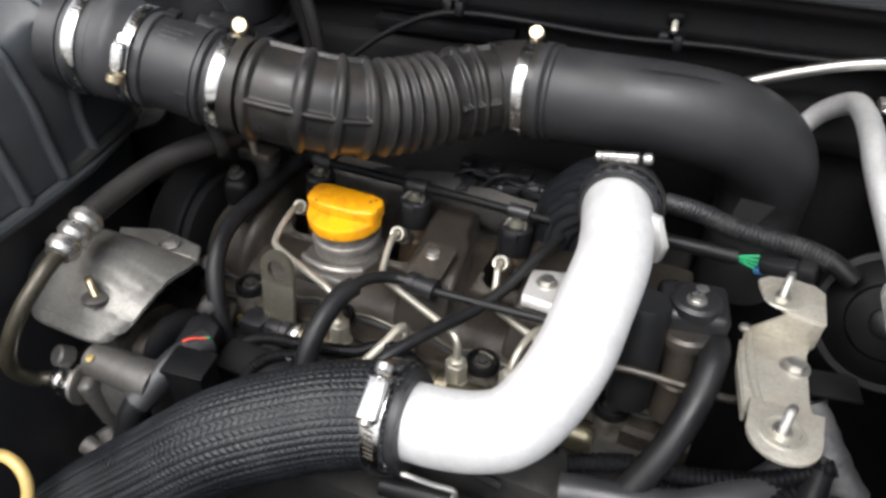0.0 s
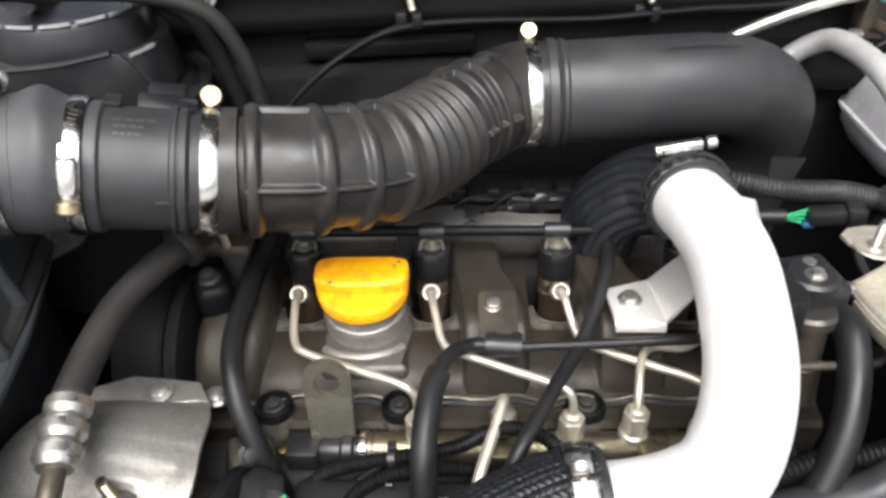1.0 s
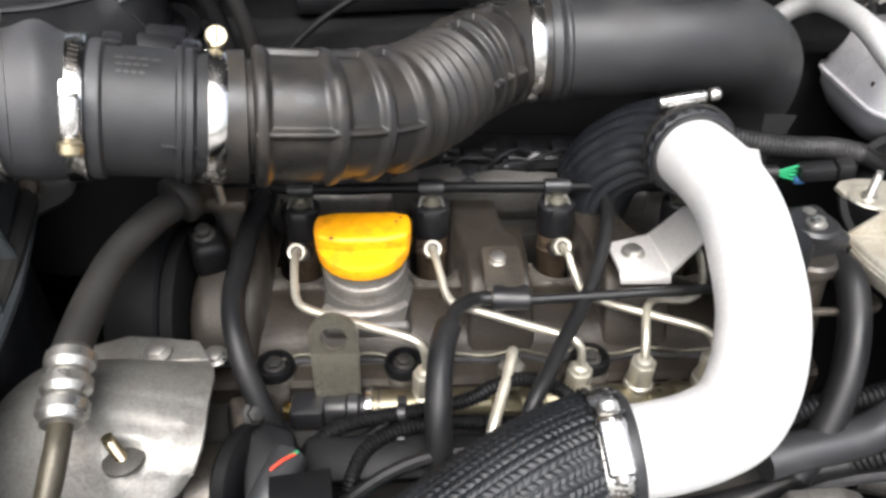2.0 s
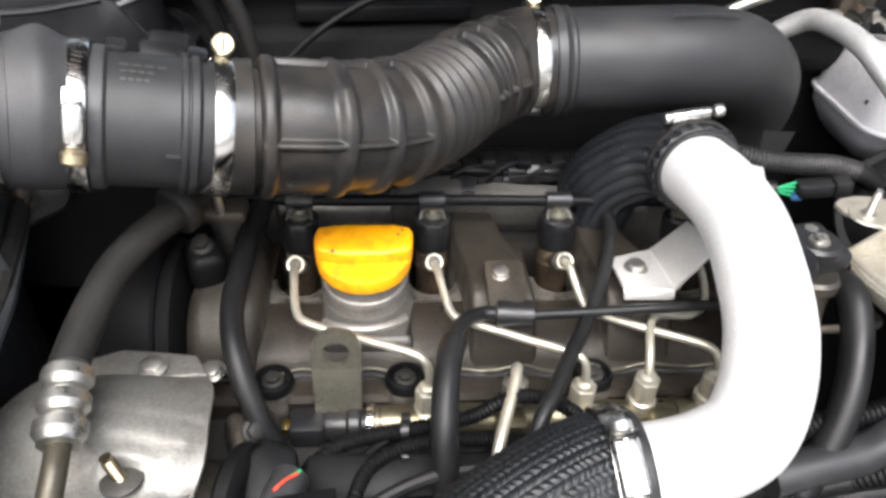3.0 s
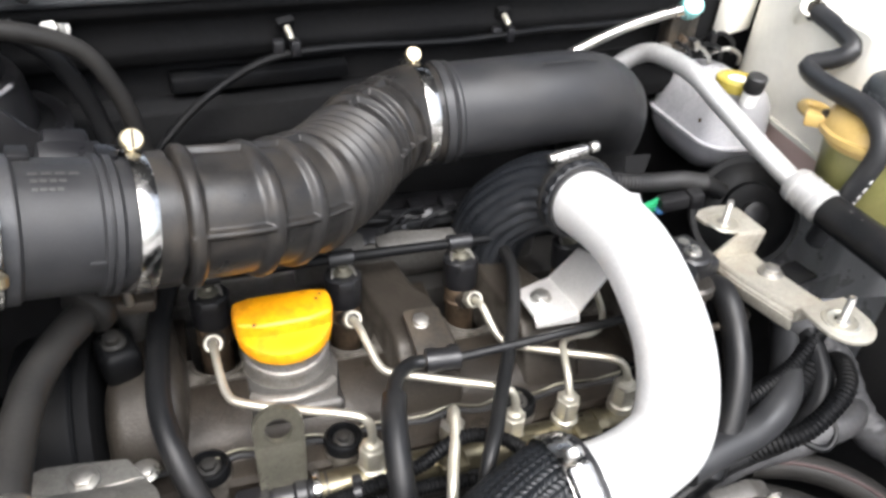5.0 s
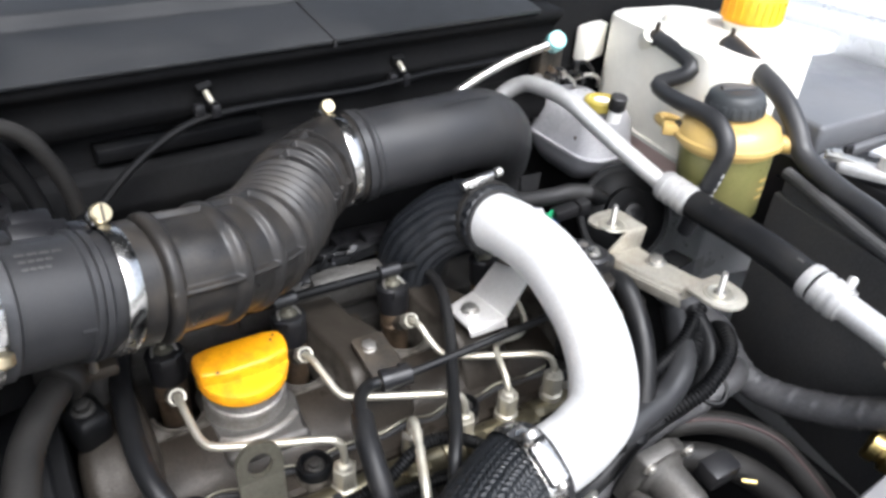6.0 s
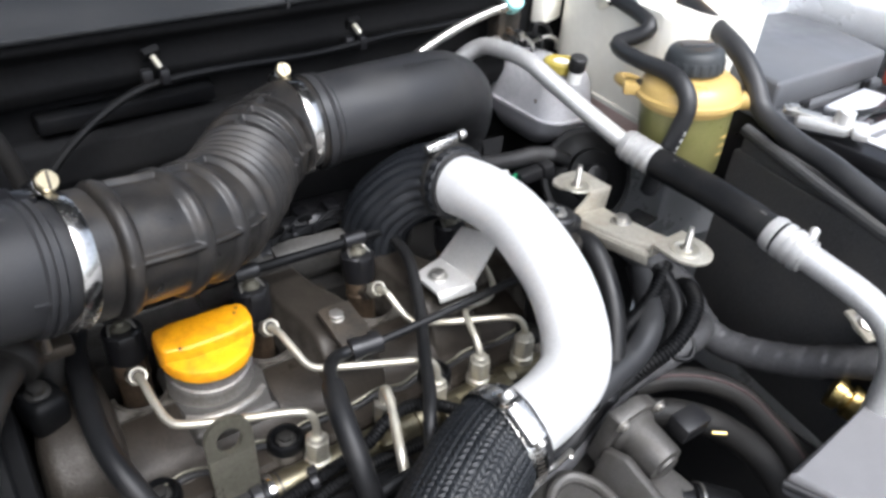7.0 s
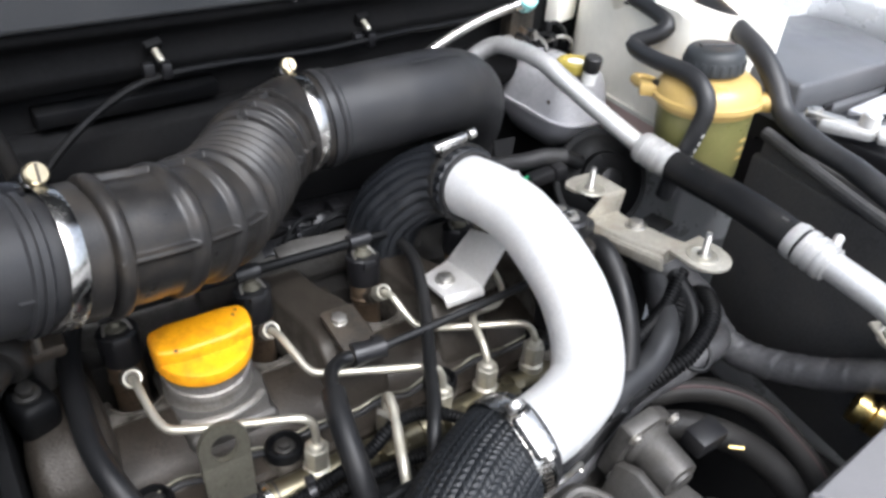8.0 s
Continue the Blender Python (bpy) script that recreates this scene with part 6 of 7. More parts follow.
part("block", block(Matrix.Translation((-0.152, -0.008, 0.008)) @ pose(0, 0, 0, 10, 0, 20), (0.024, 0.028, 0.03), 0.007, 3), DARKPLASTIC, br2)
part("bolt", bolt_mesh((-0.152, -0.01, 0.0225), (0, -0.2, 1), 0.0055, 0.008), BLOCK, br2)
part("post", turned((-0.142, 0.02, -0.02), (0, 0, 1), [(0, 0.011), (0.04, 0.01), (0.044, 0.012), (0.05, 0.012)], 20), HOUSING, br2, "pale cast post")
part("yoke", block(Matrix.Translation((-0.142, 0.012, 0.036)), (0.034, 0.02, 0.01), 0.003), DARKMETAL, br2)
part("yoke_screw", turned((-0.14, 0.004, 0.04), (0, -0.2, 1), [(0, 0.003), (0.018, 0.003)], 10), STEEL, br2)

hp = thing("pressure_hose", (-0.19, -0.08, 0.04), "black high-pressure hose with crimped steel ferrules", "pressure hose")
part("hose", tube([(-0.15, -0.004, 0.058), (-0.158, -0.02, 0.0585), (-0.172, -0.042, 0.0565), (-0.183, -0.068, 0.053), (-0.188, -0.098, 0.048), (-0.1888, -0.126, 0.0445), (-0.1885, -0.136, 0.0425)], 0.0096, 24), DUSTHOSE, hp)
part("banjo", turned((-0.161, -0.024, 0.0585), (0.55, 0.78, 0.12), [(0, 0.0095), (0.001, 0.0145), (0.003, 0.0158), (0.009, 0.0158), (0.011, 0.0145), (0.012, 0.01)], 32), DUSTHOSE, hp, "thick rubber collar on the hose end")
F1, F2 = V((-0.1885, -0.1325, 0.0432)), V((-0.183, -0.171, 0.034))
fd = (F2 - F1).normalized()
prof = [(0, 0.0095)]
for k in range(3):
    z = 0.0015 + 0.0135 * k
    prof += [(z, 0.0102), (z + 0.002, 0.0121), (z + 0.0075, 0.0121), (z + 0.0095, 0.0102), (z + 0.011, 0.0094)]
part("ferrule", turned(F1, fd, prof + [(0.041, 0.0094), (0.042, 0.007)], 32), FERRULE, hp, "bright crimped steel ferrule")
part("pipe", tube([F2 - fd * 0.004, F2 + fd * 0.016, (-0.184, -0.21, 0.012), (-0.192, -0.222, -0.012), (-0.2, -0.224, -0.038), (-0.198, -0.214, -0.058), (-0.19, -0.206, -0.062), (-0.178, -0.202, -0.062)], 0.0058, 18), OLIVE, hp, "bent steel pipe end")

pump = thing("high_pressure_pump", (-0.14, -0.17, -0.08), "cast aluminium pump with union fittings under its shield", "pump")
part("body", turned((-0.178, -0.145, -0.068), (1, 0, 0), [(0, 0.026), (0.004, 0.032), (0.024, 0.032), (0.026, 0.038), (0.032, 0.038), (0.034, 0.03), (0.054, 0.029), (0.058, 0.024)], 40), DARKMETAL, pump)
part("boss", turned((-0.157, -0.19, -0.041), (1, 0.05, -0.1), [(0, 0.013), (0.03, 0.014), (0.05, 0.016), (0.056, 0.016), (0.058, 0.012)], 28), HOUSING, pump)
part("leg", block(Matrix.Translation((-0.151, -0.2, -0.074)) @ pose(0, 0, 0, 8, -8, 10), (0.013, 0.016, 0.05), 0.005, 3), HOUSING, pump)
part("web", block(Matrix.Translation((-0.135, -0.194, -0.068)) @ pose(0, 0, 0, 0, 20, 0), (0.03, 0.014, 0.042), 0.004), HOUSING, pump)
un = part("banjo_union", turned((-0.184, -0.203, -0.0625), (1, 0.1, 0.05), [(0, 0.0115), (0.004, 0.0125), (0.008, 0.0115)], 24), BAND, pump, "bright steel banjo union")
part("union_nut", prism(bmesh.new(), basis((-0.176, -0.202, -0.062), (1, 0.1, 0.05), (0, 0, 1)), hexagon(0.0135), 0, 0.012, 0.0015), BAND, un)
part("washer", turned((-0.165, -0.2005, -0.0615), (1, 0.1, 0.05), [(0, 0.016), (0.003, 0.016), (0.0035, 0.013)], 24), STEEL, un)
part("knob", turned((-0.177, -0.194, -0.045), (-0.3, -0.6, 0.6), [(0, 0.008), (0.01, 0.008), (0.0115, 0.0065)], 18), HOUSING, pump)
part("bend", tube([(-0.15, -0.205, -0.1), (-0.14, -0.208, -0.115), (-0.152, -0.212, -0.125), (-0.17, -0.212, -0.122)], 0.008, 16), HOUSING, pump)
part("dot", turned((-0.1485, -0.1978, -0.0302), (0, -0.6, 0.8), [(0, 0.003), (0.001, 0.003)], 10), BRASS, pump)
# Arched cast shield.
shield = thing("pump_shield", (-0.165, -0.13, 0.0), "arched bare cast aluminium shield bolted over the pump", "pump shield")
LEFT = [(-0.216, -0.093, -0.009), (-0.226, -0.106, 0.003), (-0.24, -0.135, 0.004), (-0.249, -0.162, -0.013), (-0.25, -0.182, -0.034)]
RIGHT = [(-0.139, -0.089, -0.0135), (-0.1315, -0.106, -0.006), (-0.128, -0.133, 0.0), (-0.1255, -0.162, -0.005), (-0.129, -0.19, -0.024)]
lp, rp = smooth_path(LEFT, 0.004), smooth_path(RIGHT, 0.004)
nu, nv = 28, 36
bm = bmesh.new()
grid = []
for lay in (0, 1):
    rows = []
    for j in range(nv + 1):
        a = lp[min(len(lp) - 1, round(j / nv * (len(lp) - 1)))]
        b = rp[min(len(rp) - 1, round(j / nv * (len(rp) - 1)))]
        row = []
        for i in range(nu + 1):
            u = i / nu
            v = j / nv
            p = a.lerp(b, u)
            p.z += 0.011 * math.sin(math.pi * min(1, u * 1.02)) * (0.12 + 0.88 * math.sin(math.pi * v) ** 0.8)
            front = v ** 6
            p.y += 0.024 * front * ((2 * u - 1) ** 4) * 0.8
            p.x += 0.016 * front * ((2 * u - 1) ** 5) * -1
            d = math.hypot(p.x + 0.164, p.y + 0.166)
            p.z += 0.0028 * math.exp(-(d / 0.012) ** 4) - 0.006 * math.exp(-(d / 0.0075) ** 4)
            if lay:
                p.z -= 0.003
            row.append(bm.verts.new(p))
        rows.append(row)
    grid.append(rows)
for j in range(nv):
    for i in range(nu):
        for lay in (0, 1):
            g = grid[lay]
            bm.faces.new((g[j][i], g[j][i + 1], g[j + 1][i + 1], g[j + 1][i]))
for i in range(nu):
    for j in (0, nv):
        bm.faces.new((grid[0][j][i], grid[0][j][i + 1], grid[1][j][i + 1], grid[1][j][i]))
for j in range(nv):
    for i in (0, nu):
        bm.faces.new((grid[0][j][i], grid[0][j + 1][i], grid[1][j + 1][i], grid[1][j][i]))
part("plate", bm, PUMPMETAL, shield)
part("ledge", prism(bmesh.new(), Matrix.Translation((-0.178, -0.082, -0.0115)) @ pose(0, 0, 0, 0, 3, 0), [(0.029, 0.0105), (0.04, -0.0065), (0.0, -0.0115), (-0.039, -0.0115), (-0.0465, -0.001), (-0.014, 0.0145)], -0.006, 0.0, 0.0016), PUMPMETAL, shield)
part("ledge_lip", tube([(-0.183, -0.0945, -0.0095), (-0.163, -0.092, -0.0108), (-0.145, -0.0885, -0.0122)], 0.0011, 8), NECK, shield, "bright worn lip of the ledge")
part("washer", turned((-0.1715, -0.0825, -0.0118), (0, -0.1, 1), [(0, 0.0088), (0.001, 0.0084)], 24), DARKMETAL, shield, "dark oily washer")
part("bolt", bolt_mesh((-0.1715, -0.0825, -0.011), (0, -0.1, 1), 0.0066, 0.004), STEEL, shield)
part("bolt", bolt_mesh((-0.1418, -0.0723, -0.028), (0, -0.1, 1), 0.0062, 0.005), STEEL, shield)
prof = [(0, 0.0034)]
for k in range(9):
    prof += [(0.004 + k * 0.0015, 0.0034), (0.0046 + k * 0.0015, 0.0029)]
part("stud", turned((-0.164, -0.167, -0.004), (-0.28, 0.12, 1), prof + [(0.019, 0.003)], 14), GILT, shield, "brassy threaded stud")
part("stud_nut", turned((-0.164, -0.167, -0.003), (-0.05, 0.05, 1), [(0, 0.0105), (0.002, 0.0105), (0.003, 0.008)], 24), HOUSING, shield)

# Pieces between pump and rail.
bk = thing("hose_coupling", (-0.11, -0.14, -0.06), "dark moulded coupling beside the pump", "coupling")
part("ring", turned((-0.121, -0.145, -0.05), (1, -0.25, 0.1), [(0, 0.026), (0.003, 0.0295), (0.01, 0.0295), (0.013, 0.025), (0.014, 0.02)], 36), DARKPLASTIC, bk)
part("bolt", bolt_mesh((-0.112, -0.112, -0.036), (0.5, -0.5, 0.6), 0.0055, 0.006), BLOCK, bk)
part("arm", block(Matrix.Translation((-0.115, -0.105, -0.052)) @ pose(0, 0, 0, 10, 15, 20), (0.03, 0.03, 0.02), 0.005, 3), DARKMETAL, bk)
FUEL = [(-0.086, -0.146, -0.034), (-0.094, -0.172, -0.034), (-0.108, -0.202, -0.054), (-0.116, -0.214, -0.085), (-0.122, -0.22, -0.13), (-0.124, -0.222, -0.18)]
fuel = single("fuel_hose", tube(FUEL, 0.0096, 20), HOSE, "black rubber fuel hose by the pump", "hose")
part("sleeve", tube(FUEL[:3], 0.0108, 20), GREYHOSE, fuel, "greyed rubber sleeve over the hose")
plug = thing("wiring_plug", (-0.09, -0.17, -0.06), "square black wiring plug with a red wire", "wiring plug")
part("body", block(Matrix.Translation((-0.075, -0.176, -0.046)) @ pose(0, 0, 0, 5, 0, 8), (0.03, 0.022, 0.046), 0.003), DARKPLASTIC, plug)
part("rim", block(Matrix.Translation((-0.075, -0.177, -0.023)) @ pose(0, 0, 0, 5, 0, 8), (0.033, 0.025, 0.004), 0.001), DARKPLASTIC, plug)
part("red_wire", tube([(-0.0925, -0.163, -0.0205), (-0.087, -0.157, -0.0205), (-0.081, -0.151, -0.0235)], 0.0009, 8), RED, plug, "red insulated wire")
part("green_wire", tube([(-0.085, -0.154, -0.0225), (-0.08, -0.149, -0.024)], 0.001, 8), GREEN, plug, "green insulated wire")
part("green_seal", turned((-0.035, -0.168, -0.06), (0, -0.9, 0.4), [(0, 0.006), (0.004, 0.006), (0.005, 0.004)], 14), GREEN, plug)
arm = thing("plastic_duct", (-0.06, -0.14, -0.045), "black moulded cable channel beside the fuel rail", "cable duct")
part("elbow", prism(bmesh.new(), basis((-0.096, -0.146, -0.038), (0.1, -0.45, 0.9), (1, 0.4, 0)), [(-0.024, -0.03), (0.008, -0.03), (0.017, 0.012), (0.004, 0.024), (-0.012, 0.018)], -0.012, 0.006, 0.004), DARKPLASTIC, arm)
part("channel", prism(bmesh.new(), basis((-0.035, -0.134, -0.05), (0.0, -0.4, 0.92), (1, 0, 0)), [(-0.05, -0.016), (0.07, -0.016), (0.07, 0.01), (-0.045, 0.012)], -0.012, 0.005, 0.004), DARKPLASTIC, arm)
part("tie", turned((-0.0245, -0.1125, -0.039), (1, 0, 0.1), [(0, 0.0048), (0, 0.0062), (0.0045, 0.0062), (0.0045, 0.0048)], 20, False), PLASTIC, arm)
part("tie_head", block(Matrix.Translation((-0.022, -0.11, -0.0315)), (0.006, 0.006, 0.007), 0.001), PLASTIC, arm)
part("tie_tail", block(Matrix.Translation((-0.0225, -0.127, -0.05)) @ pose(0, 0, 0, 25, 0, 0), (0.0045, 0.002, 0.035), 0.0004), PLASTIC, arm)
single("vacuum_pipe", tube([(-0.06, -0.17, -0.05), (-0.03, -0.158, -0.035), (0.0, -0.15, -0.03), (0.04, -0.146, -0.032), (0.09, -0.15, -0.045)], 0.0042, 10), HOSE, "thin black hose before the cable channel", "hose")
for y in (-0.095, -0.128):
    single("engine_wire", tube([(-0.06, y - 0.02, -0.075), (-0.02, y, -0.064), (0.03, y - 0.004, -0.062), (0.09, y - 0.01, -0.068), (0.15, y - 0.012, -0.078)], 0.0042, 10), HOSE, "black wire running along the engine front", "wire")
single("front_casting", block(Matrix.Translation((0.03, -0.11, -0.095)), (0.3, 0.05, 0.03), 0.006), BLOCK, "dark cast intake flange below the fuel rail", "casting")

# ---- strut tower, hoses and air box at the far left ----
st = thing("strut_tower", (-0.235, 0.1, 0.05), "black ringed strut mount set in a silver tower", "strut tower")
SC = V((-0.246, 0.098, 0.123))
part("tower", turned(SC - V((0, 0, 0.14)), (0, 0, 1), [(0, 0.1), (0.12, 0.088), (0.135, 0.075), (0.14, 0.06)], 48), FIREWALL, st)
part("lower_ring", turned(SC, (0, 0, 1), [(0, 0.066), (0.025, 0.063), (0.03, 0.061), (0.032, 0.056)], 56), PLASTIC, st)
part("upper_ring", turned(SC + V((0, 0, 0.03)), (0, 0, 1), [(0, 0.054), (0.022, 0.053), (0.026, 0.05), (0.027, 0.03)], 56), PLASTIC, st)
# Pale strips on the front rims paint in the sky's reflection.
for h, r in ((0.031, 0.0615), (0.0565, 0.0515)):
    bm = bmesh.new()
    for k in range(6):
        a0 = radians(180 + 25 + 24 * k)
        sweep(bm, [SC + V((r * math.cos(a0 + radians(j * 4)), r * math.sin(a0 + radians(j * 4)), h)) for j in range(6)], 0.0016, 8, 0.004)
    part("edge_highlight", bm, GREYP, st, "sky highlight painted along the ring's edge")
part("dish", turned(SC - V((0, 0, 0.012)), (0, 0, 1), [(0, 0.078), (0.004, 0.084), (0.007, 0.0845), (0.008, 0.082), (0.006, 0.064)], 64), PLASTIC, st)
sk = single("skirt_panel", prism(bmesh.new(), basis((-0.235, 0.037, 0), (0, -1, 0), (1, 0, 0)), [(-0.086, 0.143), (-0.084, 0.151), (-0.078, 0.1545), (-0.04, 0.156), (0.0, 0.159), (0.025, 0.1635), (0.04, 0.167), (0.047, 0.166), (0.053, 0.158), (0.06, 0.148), (0.075, 0.14), (0.08, 0.05), (-0.05, 0.05)], 0, 0.003, 0.001), PLASTIC, "black plastic skirt before the strut tower", "skirt panel")
part("lip", tube([(-0.317, 0.0355, 0.1535), (-0.275, 0.0355, 0.156), (-0.235, 0.0355, 0.159), (-0.21, 0.0355, 0.1635), (-0.194, 0.0355, 0.1668)], 0.0024, 8), PLASTIC, sk)
vh = thing("vent_hose", (-0.2, 0.07, 0.19), "grey-black rubber hose arching over the strut tower", "hose", "vent hoses")
part("hose", tube([(-0.19, 0.15, 0.222), (-0.215, 0.1, 0.226), (-0.238, 0.065, 0.2235), (-0.259, 0.051, 0.2185), (-0.2685, 0.05, 0.209), (-0.258, 0.055, 0.201), (-0.238, 0.06, 0.198), (-0.195, 0.07, 0.193), (-0.168, 0.08, 0.185), (-0.145, 0.088, 0.171), (-0.133, 0.09, 0.15), (-0.125, 0.09, 0.123), (-0.12, 0.09, 0.08), (-0.12, 0.088, 0.04)], 0.0058, 20), DUSTHOSE, vh)
vh = thing("vent_hose", (-0.3, 0.05, 0.156), "short grey-black hose rising from the wing panel", "hose", "vent hoses")
part("hose", tube([(-0.308, 0.05, 0.152), (-0.306, 0.05, 0.166), (-0.299, 0.05, 0.184), (-0.287, 0.054, 0.1945), (-0.275, 0.065, 0.196), (-0.26, 0.085, 0.188), (-0.25, 0.1, 0.172)], 0.0057, 20), DUSTHOSE, vh)
vh = thing("vent_hose", (-0.16, 0.1, 0.15), "thin black hose beside the strut tower", "hose", "vent hoses")
part("hose", tube([(-0.185, 0.1, 0.183), (-0.165, 0.105, 0.163), (-0.15, 0.108, 0.128), (-0.14, 0.106, 0.08)], 0.0062, 16), HOSE, vh)
cw = thing("wiring_plug", (-0.19, 0.115, 0.205), "small plug with blue and green wires by the scuttle", "wiring plug")
part("blue_wire", tube([(-0.205, 0.14, 0.226), (-0.195, 0.12, 0.216), (-0.183, 0.112, 0.207)], 0.0028, 8), TEAL, cw, "pale blue wire")
part("wire", tube([(-0.198, 0.14, 0.228), (-0.19, 0.12, 0.219), (-0.18, 0.112, 0.209)], 0.0024, 8), HOSE, cw)
part("plug", block(Matrix.Translation((-0.176, 0.11, 0.203)) @ pose(0, 0, 0, 0, 40, 20), (0.018, 0.014, 0.012), 0.003), PLASTIC, cw)
wl = single("wing_rail", prism(bmesh.new(), Matrix.Identity(4), [(-0.46, -0.03), (-0.325, -0.02), (-0.288, 0.05), (-0.3, 0.16), (-0.46, 0.16)], 0.05, 0.153, 0.006, segments=3), PAINT, "pale silver painted inner wing beside the tower", "wing panel", kind="structure")
part("upstand", prism(bmesh.new(), Matrix.Identity(4), [(-0.46, 0.115), (-0.345, 0.118), (-0.318, 0.135), (-0.3, 0.17), (-0.46, 0.17)], 0.152, 0.235, 0.008, segments=3), PAINT, wl)
part("bolt", bolt_mesh((-0.3535, 0.064, 0.153), (0, 0, 1), 0.007, 0.012), STEEL, wl)
part("bolt", bolt_mesh((-0.296, 0.046, 0.153), (0, 0, 1), 0.005, 0.006), STEEL, wl)
gr = thing("rubber_plug", (-0.385, 0.09, 0.153), "black rubber buffer with a dusty brown top", "rubber plug")
part("body", turned((-0.386, 0.09, 0.153), (0.05, -0.05, 1), [(0, 0.029), (0.004, 0.032), (0.018, 0.0335), (0.022, 0.0325), (0.025, 0.034), (0.034, 0.032), (0.038, 0.026)], 36), RUBBER, gr)
part("top", turned((-0.3845, 0.088, 0.19), (0.05, -0.05, 1), [(0, 0.0245), (0.008, 0.021), (0.012, 0.012), (0.013, 0.005)], 30), DUSTHOSE, gr, "dusty brown rounded top")
ab = thing("air_box", (-0.36, -0.12, -0.1), "dark moulded plastic air filter box with upright ribs", "air box")
# Rows run to the front: (y, foot x, foot z, shoulder x, top z).
SIDE = [(0.0, -0.256, 0.062, -0.292, 0.118), (-0.03, -0.249, 0.06, -0.27, 0.135), (-0.05, -0.244, 0.058, -0.25, 0.16), (-0.068, -0.24, 0.056, -0.246, 0.181), (-0.078, -0.238, 0.055, -0.246, 0.183), (-0.09, -0.235, 0.0545, -0.25, 0.172), (-0.108, -0.232, 0.054, -0.254, 0.162), (-0.14, -0.228, 0.053, -0.257, 0.154), (-0.19, -0.225, 0.051, -0.26, 0.145), (-0.25, -0.226, 0.048, -0.27, 0.128), (-0.34, -0.235, 0.044, -0.28, 0.11)]


def side_row(y):
    for a, b in zip(SIDE, SIDE[1:]):
        if y >= b[0]:
            t = (a[0] - y) / (a[0] - b[0])
            return tuple(p + (q - p) * t for p, q in zip(a, b))
    return SIDE[-1]


def side_line(y):
    """The moulded wall's outline at one y, from the flange up over the rounded shoulder."""
    y, x0, z0, x1, z1 = side_row(y)
    return [(x0 - 0.003, y, z0), (x0 - 0.007, y, z0 + 0.25 * (z1 - z0)), (x0 + 0.4 * (x1 - x0), y, z0 + 0.55 * (z1 - z0)), (x0 + 0.66 * (x1 - x0), y, z0 + 0.78 * (z1 - z0)), (x1 + 0.005, y, z1 - 0.008), (x1 - 0.004, y, z1 - 0.001), (x1 - 0.03, y, z1)]


bm = bmesh.new()
rings = []
for k in range(41):
    pts = side_line(-0.34 * k / 40)
    y = pts[0][1]
    rings.append([bm.verts.new(p) for p in pts + [(-0.46, y, pts[-1][2]), (-0.46, y, pts[0][2])]])
for a, b in zip(rings, rings[1:]):
    for k in range(len(a)):
        bm.faces.new((a[k], a[(k + 1) % len(a)], b[(k + 1) % len(a)], b[k]))
bm.faces.new(rings[0][::-1])
bm.faces.new(rings[-1])
part("lid", bm, BOXP, ab, "", 50)
for k in range(7):
    y = -0.08 - 0.0385 * k
    part("rib", tube([(p[0] + 0.001, y + 0.006 - 0.006 * j / 6, p[2]) for j, p in enumerate(side_line(y)[:6])], lambda s, whole, a: 0.0052 - 0.0016 * s / whole, 12), BOXP, ab)
part("flange", tube([(r[1], r[0], r[2] - 0.006) for r in SIDE], 0.0058, 10), BOXP, ab)
part("box", prism(bmesh.new(), Matrix.Identity(4), [(-0.46, -0.36), (-0.25, -0.34), (-0.246, -0.19), (-0.25, -0.1), (-0.275, 0.0), (-0.46, 0.0)], -0.3, 0.051, 0.012, segments=3), DUCT, ab)
for k in range(3):
    r = side_row(-0.112 - 0.0385 * k)
    part("clip", block(Matrix.Translation((r[1] - 0.005, r[0], r[2] + 0.014)) @ pose(0, 0, 0, 0, -14, 0), (0.005, 0.009, 0.01), 0.0016), BOXP, ab)
sb = thing("support_bar", (-0.257, 0.005, 0.05), "dusty dark steel stay with a flattened eye end", "support bar")
part("bar", tube([(-0.252, -0.014, 0.06), (-0.245, -0.05, 0.0565), (-0.2385, -0.085, 0.054), (-0.234, -0.115, 0.051)], 0.0066, 10), BLOCK, sb)
part("eye", prism(bmesh.new(), basis((-0.246, -0.011, 0.0615), (0.15, -0.55, 0.8), (0.75, 0.5, 0.2)), rounded(0.042, 0.03, 0.012), -0.002, 0.002, 0.0006), BLOCK, sb)
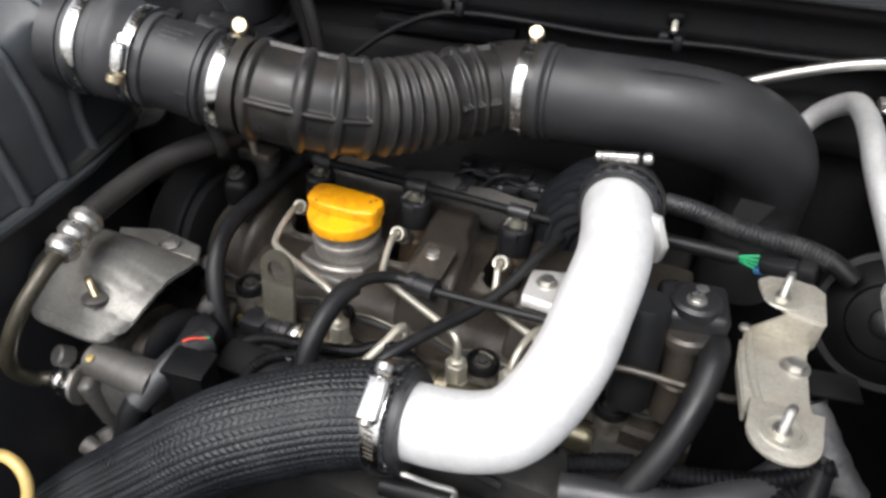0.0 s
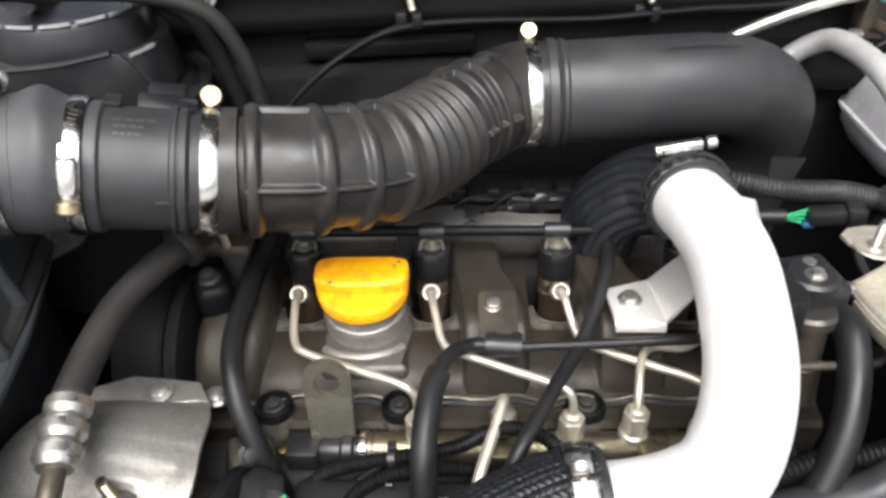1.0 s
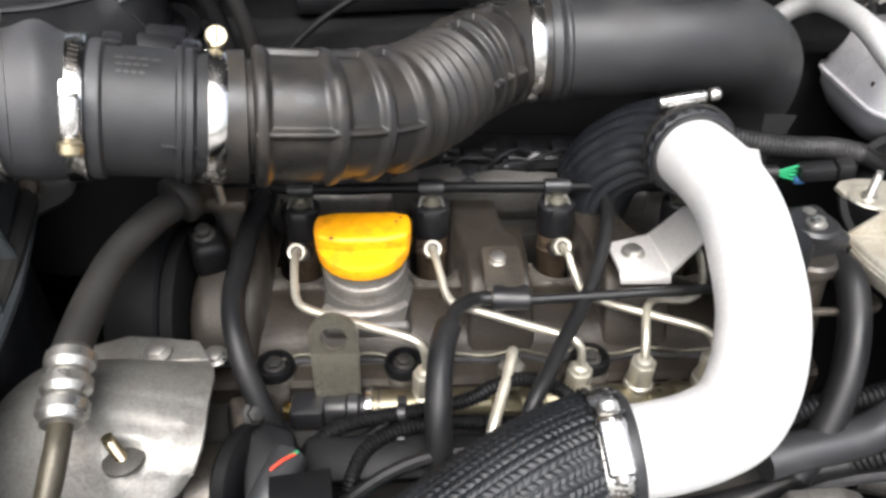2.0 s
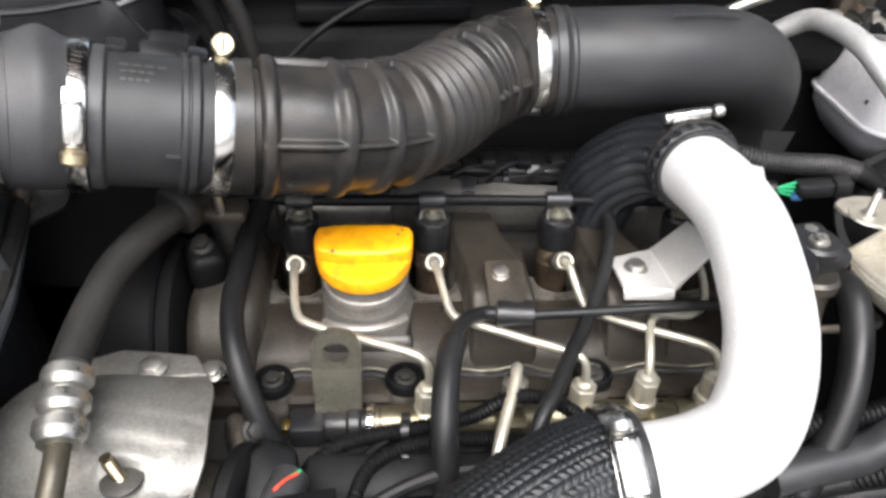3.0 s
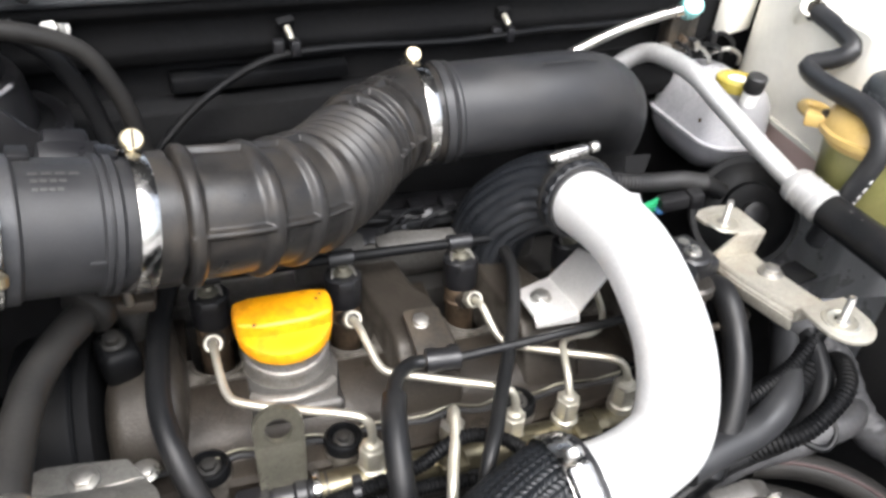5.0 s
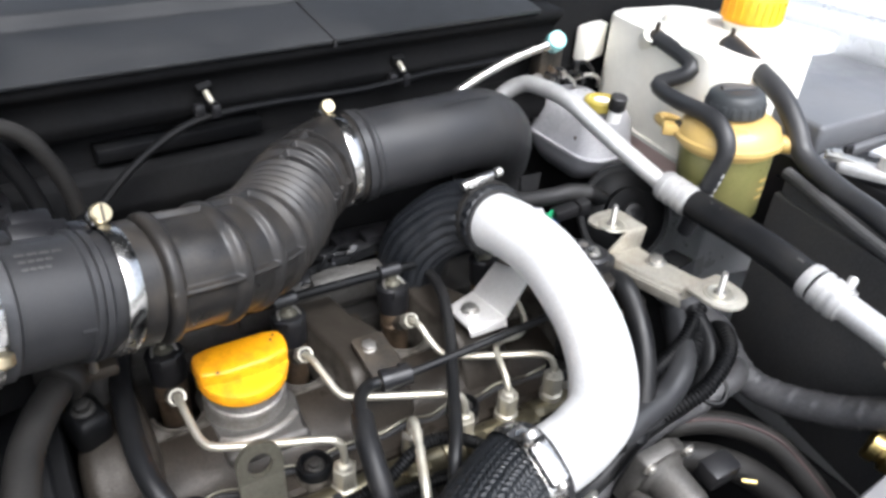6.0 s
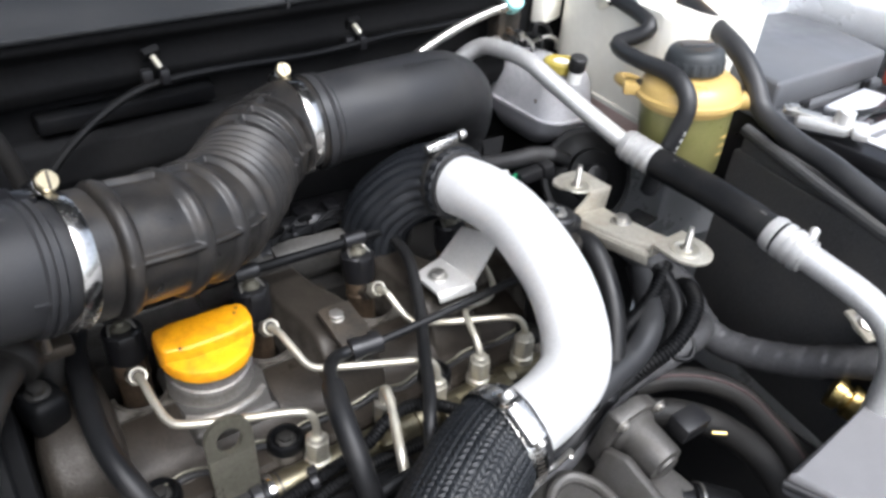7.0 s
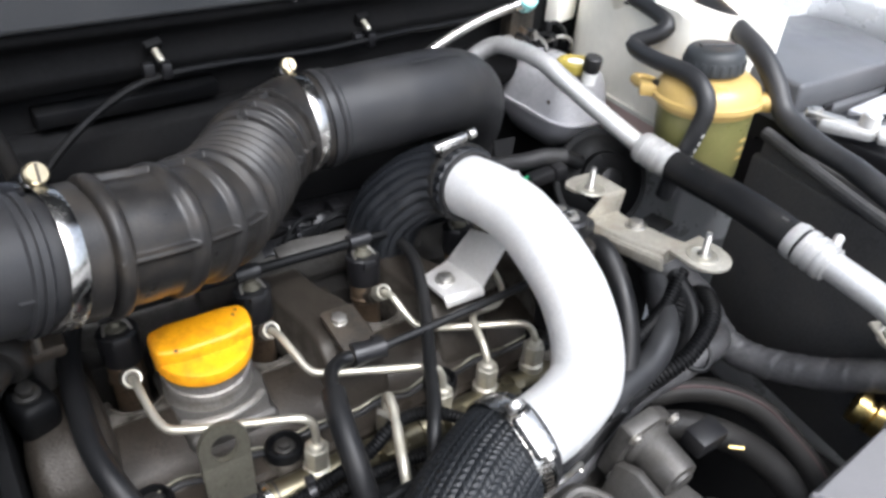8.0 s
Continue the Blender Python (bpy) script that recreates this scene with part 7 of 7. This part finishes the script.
part("bolt", bolt_mesh((-0.25, -0.0125, 0.0625), (0.15, -0.55, 0.8), 0.006, 0.005), DARKMETAL, sb, "dark bolt head")
# A thin yellow ring, not an identified part of the car.
loose_ring = thing("yellow_ring", (-0.146, -0.28, -0.075), "thin yellow ring low in the bay's front left corner", "dipstick")
part("ring", tube(ring_path((-0.166, -0.282, -0.088), (0.1, -0.8, 0.5), 0.024, 24) + [ring_path((-0.166, -0.282, -0.088), (0.1, -0.8, 0.5), 0.024, 24)[0]], 0.0042, 12), PSTOP, loose_ring)

# ---- small pieces round the rail and behind the cover ----
for k, (x, y, z) in enumerate(((-0.03, 0.083, 0.004), (0.058, 0.088, 0.012), (0.135, 0.092, 0.01))):
    e = thing("cable_tie", (x, y, z), "black nylon cable tie round the rear wiring", "cable tie", "cable ties")
    part("loop", turned((x, y, z), (1, 0.1, 0), [(0, 0.006), (0, 0.0072), (0.0036, 0.0072), (0.0036, 0.006)], 20, False), PLASTIC, e)
    part("head", block(Matrix.Translation((x + 0.002, y - 0.003, z + 0.008)), (0.005, 0.006, 0.005), 0.001), PLASTIC, e)
wb = thing("wire_bundle", (0.05, 0.085, 0.006), "bundle of dark wires lying behind the valve cover", "wiring")
for k in range(4):
    part("wire", tube([(-0.07, 0.08 + 0.004 * k, -0.004), (-0.03, 0.083 + 0.001 * k, 0.003 + 0.002 * k), (0.02, 0.083 + 0.002 * k, 0.006 + 0.002 * (k % 2)), (0.07, 0.088, 0.011 + 0.0015 * k), (0.13, 0.092 + 0.001 * k, 0.009), (0.18, 0.1, 0.0)], 0.0022, 8, 0.006), HOSE, wb)
part("yellow_tag", block(Matrix.Translation((0.105, 0.079, 0.016)) @ pose(0, 0, 0, 30, 0, 20), (0.008, 0.005, 0.003), 0.0006), BRASS, wb, "small yellow marker")
fl = thing("rail_bracket", (0.07, -0.112, -0.06), "dark cast foot carrying the fuel rail", "bracket")
part("foot", block(Matrix.Translation((0.07, -0.104, -0.079)), (0.028, 0.03, 0.022), 0.004, 3), DARKMETAL, fl)
part("bolt", bolt_mesh((0.07, -0.115, -0.066), (0, -0.5, 0.85), 0.006, 0.006), DULLZINC, fl)
